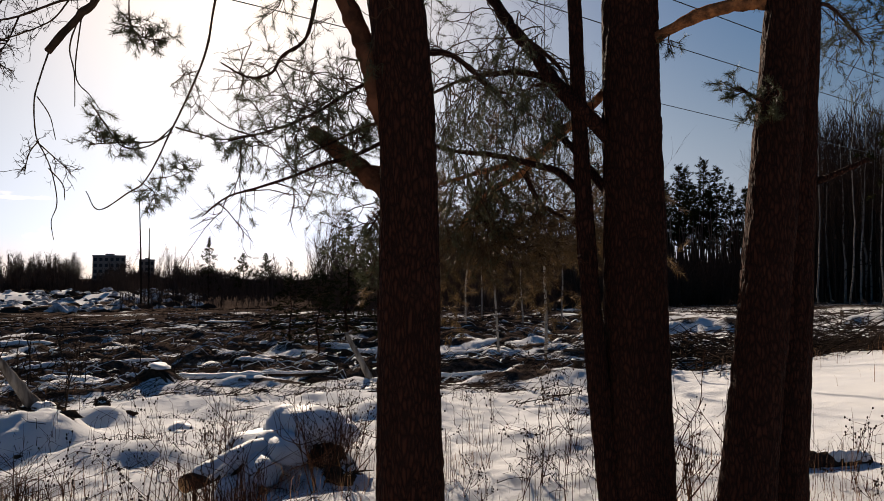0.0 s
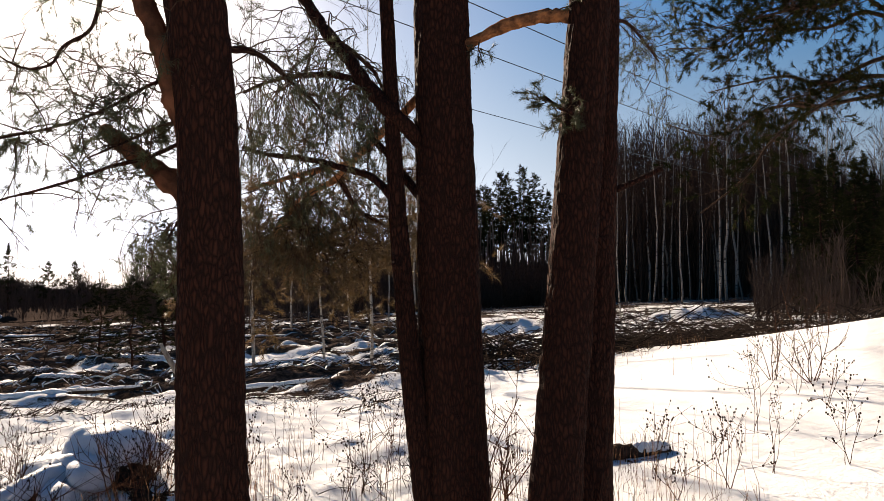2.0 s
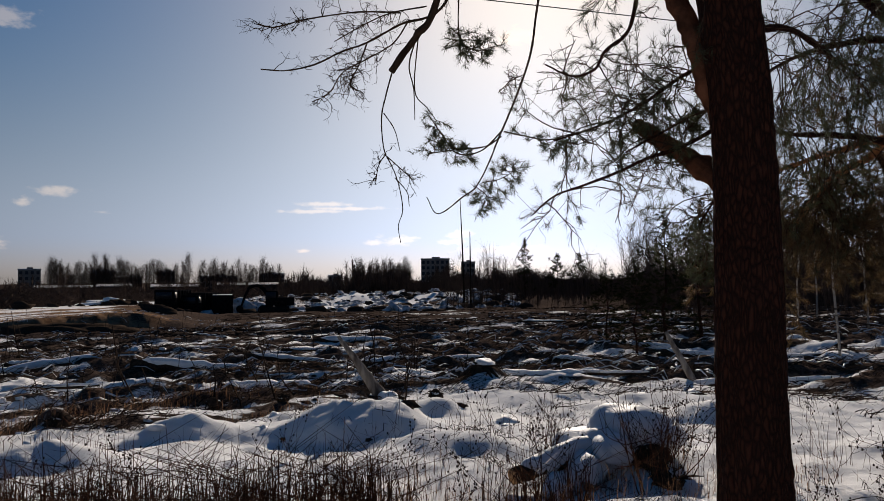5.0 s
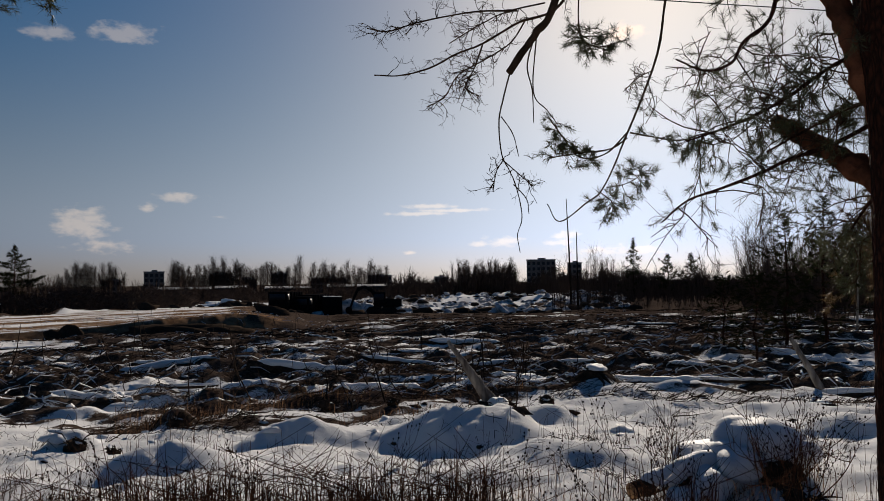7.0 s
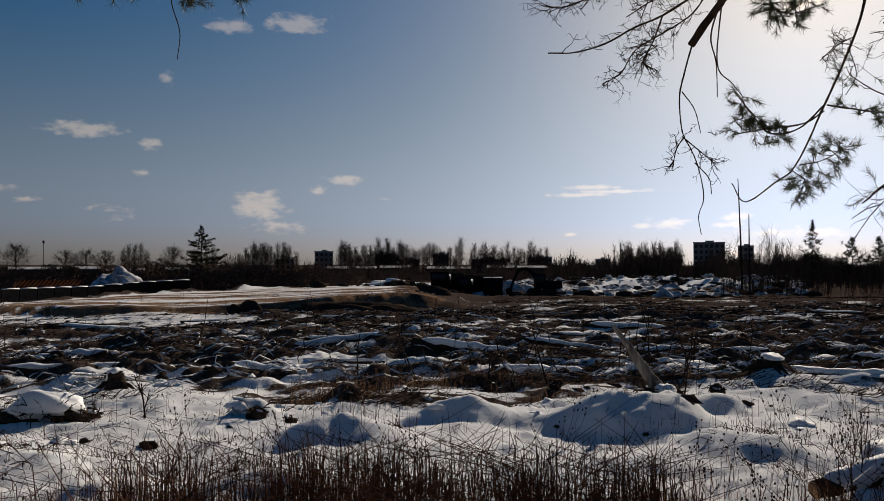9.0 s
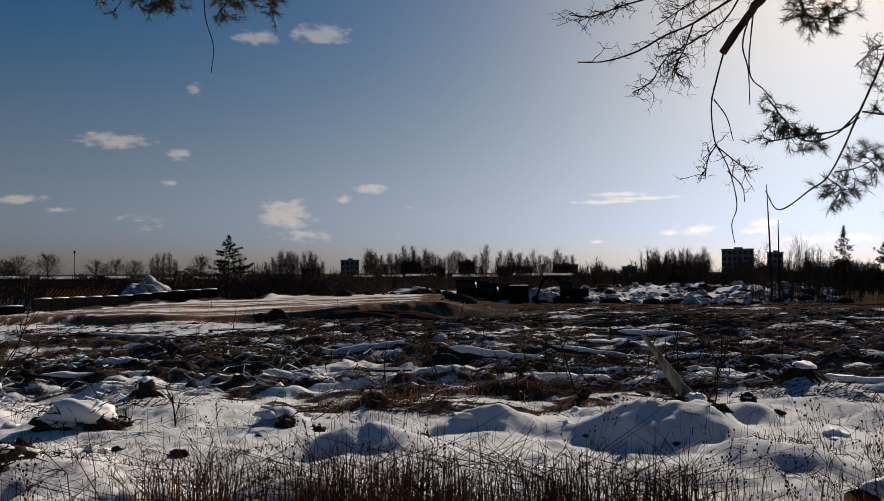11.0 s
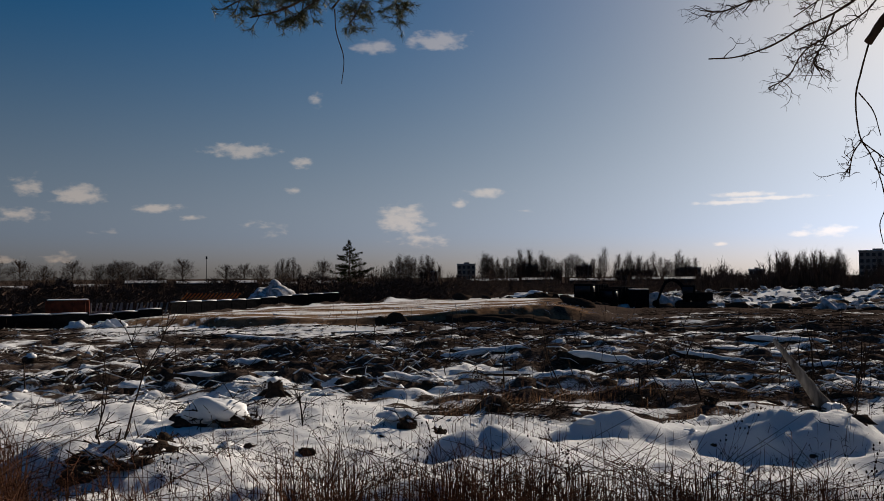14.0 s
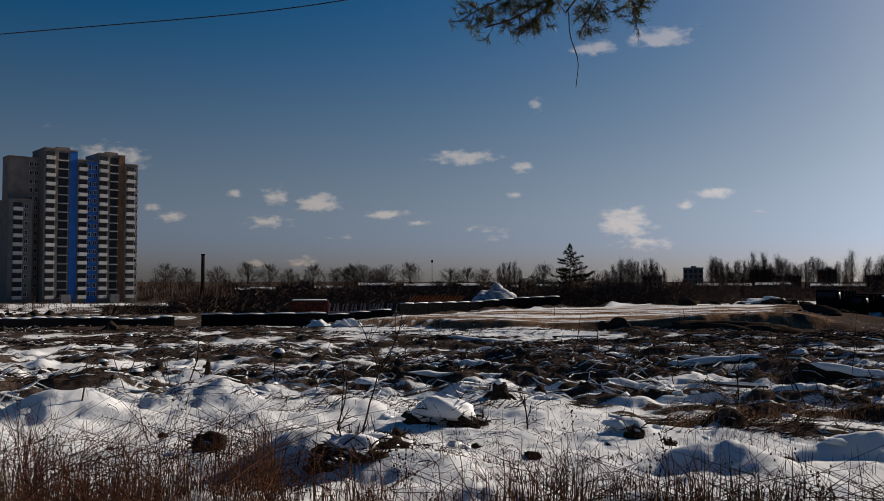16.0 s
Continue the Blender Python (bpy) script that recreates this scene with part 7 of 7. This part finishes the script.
def site_fence():
    """Board panels that run from the near end of the yard out to the snow heap."""
    ob = thing("site_fence", "black board fence topped with snow along the building site", "fence", (0, 0, 0))
    runs = (((57.5, 101.0, -0.25), (60.8, 96.0, -0.4), (63.3, 92.0, -0.7), (69.0, 81.0, -0.62)), ((69.2, 80.6, -1.1), (73.4, 77.0, -1.5)), ((73.7, 66.0, -0.88), (79.0, 65.5, -0.92), (82.5, 65.0, -0.85)))
    for ends in runs:
        b, d, top = np.array(ends).T
        at = np.linspace(b[0], b[-1], 200)
        line = np.array([(*spot(q, np.interp(q, b, d)), np.interp(q, b, top)) for q in at])
        run = np.concatenate([[0], np.cumsum(np.linalg.norm(np.diff(line[:, :2], axis=0), axis=1))])
        for s0 in np.arange(0, run[-1] - 2.0, 2.4):
            p, q = ([float(np.interp(w, run, line[:, k])) for k in range(3)] for w in (s0 + 1.2, s0 + 2.4))
            m = pose(p[0], p[1], p[2] - 1.2, 0, 0, math.degrees(math.atan2(q[1] - p[1], q[0] - p[0])))
            for name, mesh in (("fence_panel", board_mesh), ("fence_post", post_mesh), ("snow_ridge", ridge_mesh)):
                o = new(name, mesh)
                o.parent, o.matrix_local = ob, m


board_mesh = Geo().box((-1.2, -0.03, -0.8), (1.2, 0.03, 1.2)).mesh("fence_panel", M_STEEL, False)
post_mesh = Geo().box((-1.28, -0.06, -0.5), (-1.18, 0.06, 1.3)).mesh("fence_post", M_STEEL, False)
ridge_mesh = Geo().tube([(-1.2, 0, 1.2), (0, 0, 1.24), (1.2, 0, 1.2)], 0.06, 8).mesh("snow_ridge", M_SNOW)
block_mesh = Geo().box((-0.52, -0.25, -0.2), (0.52, 0.25, 0.75)).mesh("barrier_block", M_SHED, False)
cap_mesh = Geo().lump((0, 0, 0.74), (0.52, 0.3, 0.12), 731, 0.2, 6, 12, True).mesh("snow_ridge", M_SNOW)
site_fence()

# low dark barrier in front of the tower
barrier = thing("site_barrier", "low dark snow-topped barrier before the tower", "barrier", (0, 0, 0))
for k in range(17):
    b = 84.2 + k * 0.84
    x, y = spot(b, 66 + 0.25 * (b - 84))
    m = pose(x, y, ground_at(x, y) - 0.1, 0, 0, b)
    for name, mesh in (("barrier_block", block_mesh), ("snow_ridge", cap_mesh)):
        o = new(name, mesh)
        o.parent, o.matrix_local = barrier, m

# stacked orange formwork, a snowy heap and spoil
x, y = spot(66.05, 112)
rack = thing("formwork_rack", "rows of faded orange slanted formwork beams", "formwork", (x, y, -1.35), turn=66)
slat_mesh = Geo().box((-0.1, -0.12, -0.62), (0.1, 0.12, 0.62)).mesh("beam", M_YELLOW, False)
for k in range(15):
    o = new("beam", slat_mesh)
    o.parent, o.matrix_local = rack, pose(-3.4 + k * 0.48, 0, 0.5, 0, 42, 0)
part("base_beam", Geo().box((-3.9, -0.4, -2.2), (3.9, 0.4, 0.05), 0.05), M_SHED, rack)
x, y = spot(71.3, 88)
pickets = thing("picket_rack", "row of grey snow-dusted slats standing on edge", "slats", (x, y, ground_at(x, y)), turn=71)
picket_mesh = Geo().box((-0.07, -0.08, -0.3), (0.07, 0.08, 1.8)).mesh("slat", M_CONCRETE, False)
for k in range(23):
    o = new("slat", picket_mesh)
    o.parent, o.matrix_local = pickets, pose(-3.5 + k * 0.315, 0, 0.1, 0, 12 if k % 3 else 4, 0)
part("rail", Geo().tube([(-3.8, 0.15, 1.0), (3.8, 0.15, 1.0)], 0.09, 6), M_CONCRETE, pickets)
x, y = spot(74.85, 85)
rack = thing("site_container", "rust-red site container with snow on its roof", "container", (x, y, ground_at(x, y)), turn=74)
part("body", Geo().box((-1.85, -1.1, 0.0), (1.85, 1.1, 2.1), 0.06), M_RUST, rack)
part("door", Geo().box((-1.89, -0.9, 0.15), (-1.83, 0.9, 1.95), 0.02), M_RUST, rack)
part("roof_snow", Geo().box((-1.75, -1.0, 2.1), (1.75, 1.0, 2.18), 0.03), M_SNOW, rack)
for k in range(4):
    part("rib", Geo().box((-1.6 + k * 1.0, -1.14, 0.1), (-1.47 + k * 1.0, -1.09, 2.0)), M_RUST, rack)
for label, bearing, distance, size, seed, mat in (("large heap of grey ploughed snow", 62.2, 116, (3.2, 2.6, 2.9), 721, M_SHADED_SNOW), ("dark heap of excavated soil", 53.9, 56.0, (1.0, 0.7, 0.8), 722, M_STUMP), ("dark heap of excavated soil", 46.5, 55.5, (3.6, 1.2, 0.7), 723, M_STUMP),
                                                  ("dark heap of uprooted stumps", 41.2, 74, (1.8, 1.2, 0.7), 724, M_STUMP), ("ploughed snow heap by the road", 43.5, 113, (3.5, 1.5, 0.9), 725, M_SNOW), ("snow heap behind the machines", 35.2, 118, (4.0, 2.0, 1.8), 726, M_SHADED_SNOW),
                                                  ("low snow pile at the end of the fence", 74.2, 63.5, (1.0, 0.6, 0.75), 728, M_SNOW), ("low snow pile at the end of the road", 72.5, 63.8, (1.2, 0.7, 0.75), 729, M_SNOW),
                                                  ("round blue-shaded snow heap", 24.9, 105, (1.8, 1.3, 1.0), 727, M_SHADED_SNOW)):
    x, y = spot(bearing, distance)
    tagged(new("heap_mound", Geo().lump((0, 0, 0), size, seed, 0.45, 16, 30, True).mesh("heap", mat)), label, "heap").matrix_world = pose(x, y, ground_at(x, y) - 0.1, 0, 0, bearing)


def snow_rubble():
    """Ploughed lumps of snow and soil over the far site, beyond counting."""
    g = np.random.default_rng(741)
    clods = Geo()
    x, y = scatter(g, 3600, 16.5, 38, 108, 290, True)
    z = height(x, y)
    for i in range(len(x)):
        q = 0.15 + 0.5 * g.random() ** 2
        clods.lump((x[i], y[i], z[i]), (q * 1.5, q, q * 0.85), 742 + i % 40, 0.5, 4, 7, True)
    stuff("snow_rubble", clods, M_SHADED_SNOW, "ploughed lumps of snow across the site", "snow")
    dark = Geo()
    x, y = scatter(g, 1800, 16, 50, 98, 270, True)
    z = height(x, y)
    for i in range(len(x)):
        q = 0.2 + 0.8 * g.random() ** 2
        dark.lump((x[i], y[i], z[i]), (q * 1.6, q, q * 0.7), 742 + i % 40, 0.45, 4, 6, True)
    stuff("soil_clods", dark, M_STUMP, "dark clods of frozen soil across the site", "soil")


snow_rubble()


# ---- cables overhead ----
def cable(a, b, sag=0.3):
    t = np.linspace(0, 1, 40)[:, None]
    p = np.asarray(a, float) * (1 - t) + np.asarray(b, float) * t
    p[:, 2] -= sag * 4 * (t * (1 - t))[:, 0]
    return tagged(new("overhead_cable", Geo().tube(p, 0.014, 6).mesh("overhead_cable", M_CABLE)), "thin black overhead cable across the sky", "cable", "overhead cables")


along, square = np.array([math.cos(radians(38)), math.sin(radians(38)), 0]), np.array([-math.sin(radians(38)), math.cos(radians(38)), 0])
for across, above in ((19.9, 8.75), (15.3, 8.95), (12.5, 8.75)):
    cable(square * across + along * 95 + [0, 0, above - 0.4], square * across - along * 1.0 + [0, 0, above + 0.3])
run = bent([(*spot(118, 46), 8.4), (*spot(94.2, 27), 8.83), (*spot(72.9, 21.2), 8.88), (*spot(50, 17.2), 9.0)], 12)
tagged(new("overhead_cable", Geo().tube(run, 0.014, 6).mesh("overhead_cable", M_CABLE)), "thin black overhead cable across the sky", "cable", "overhead cables")
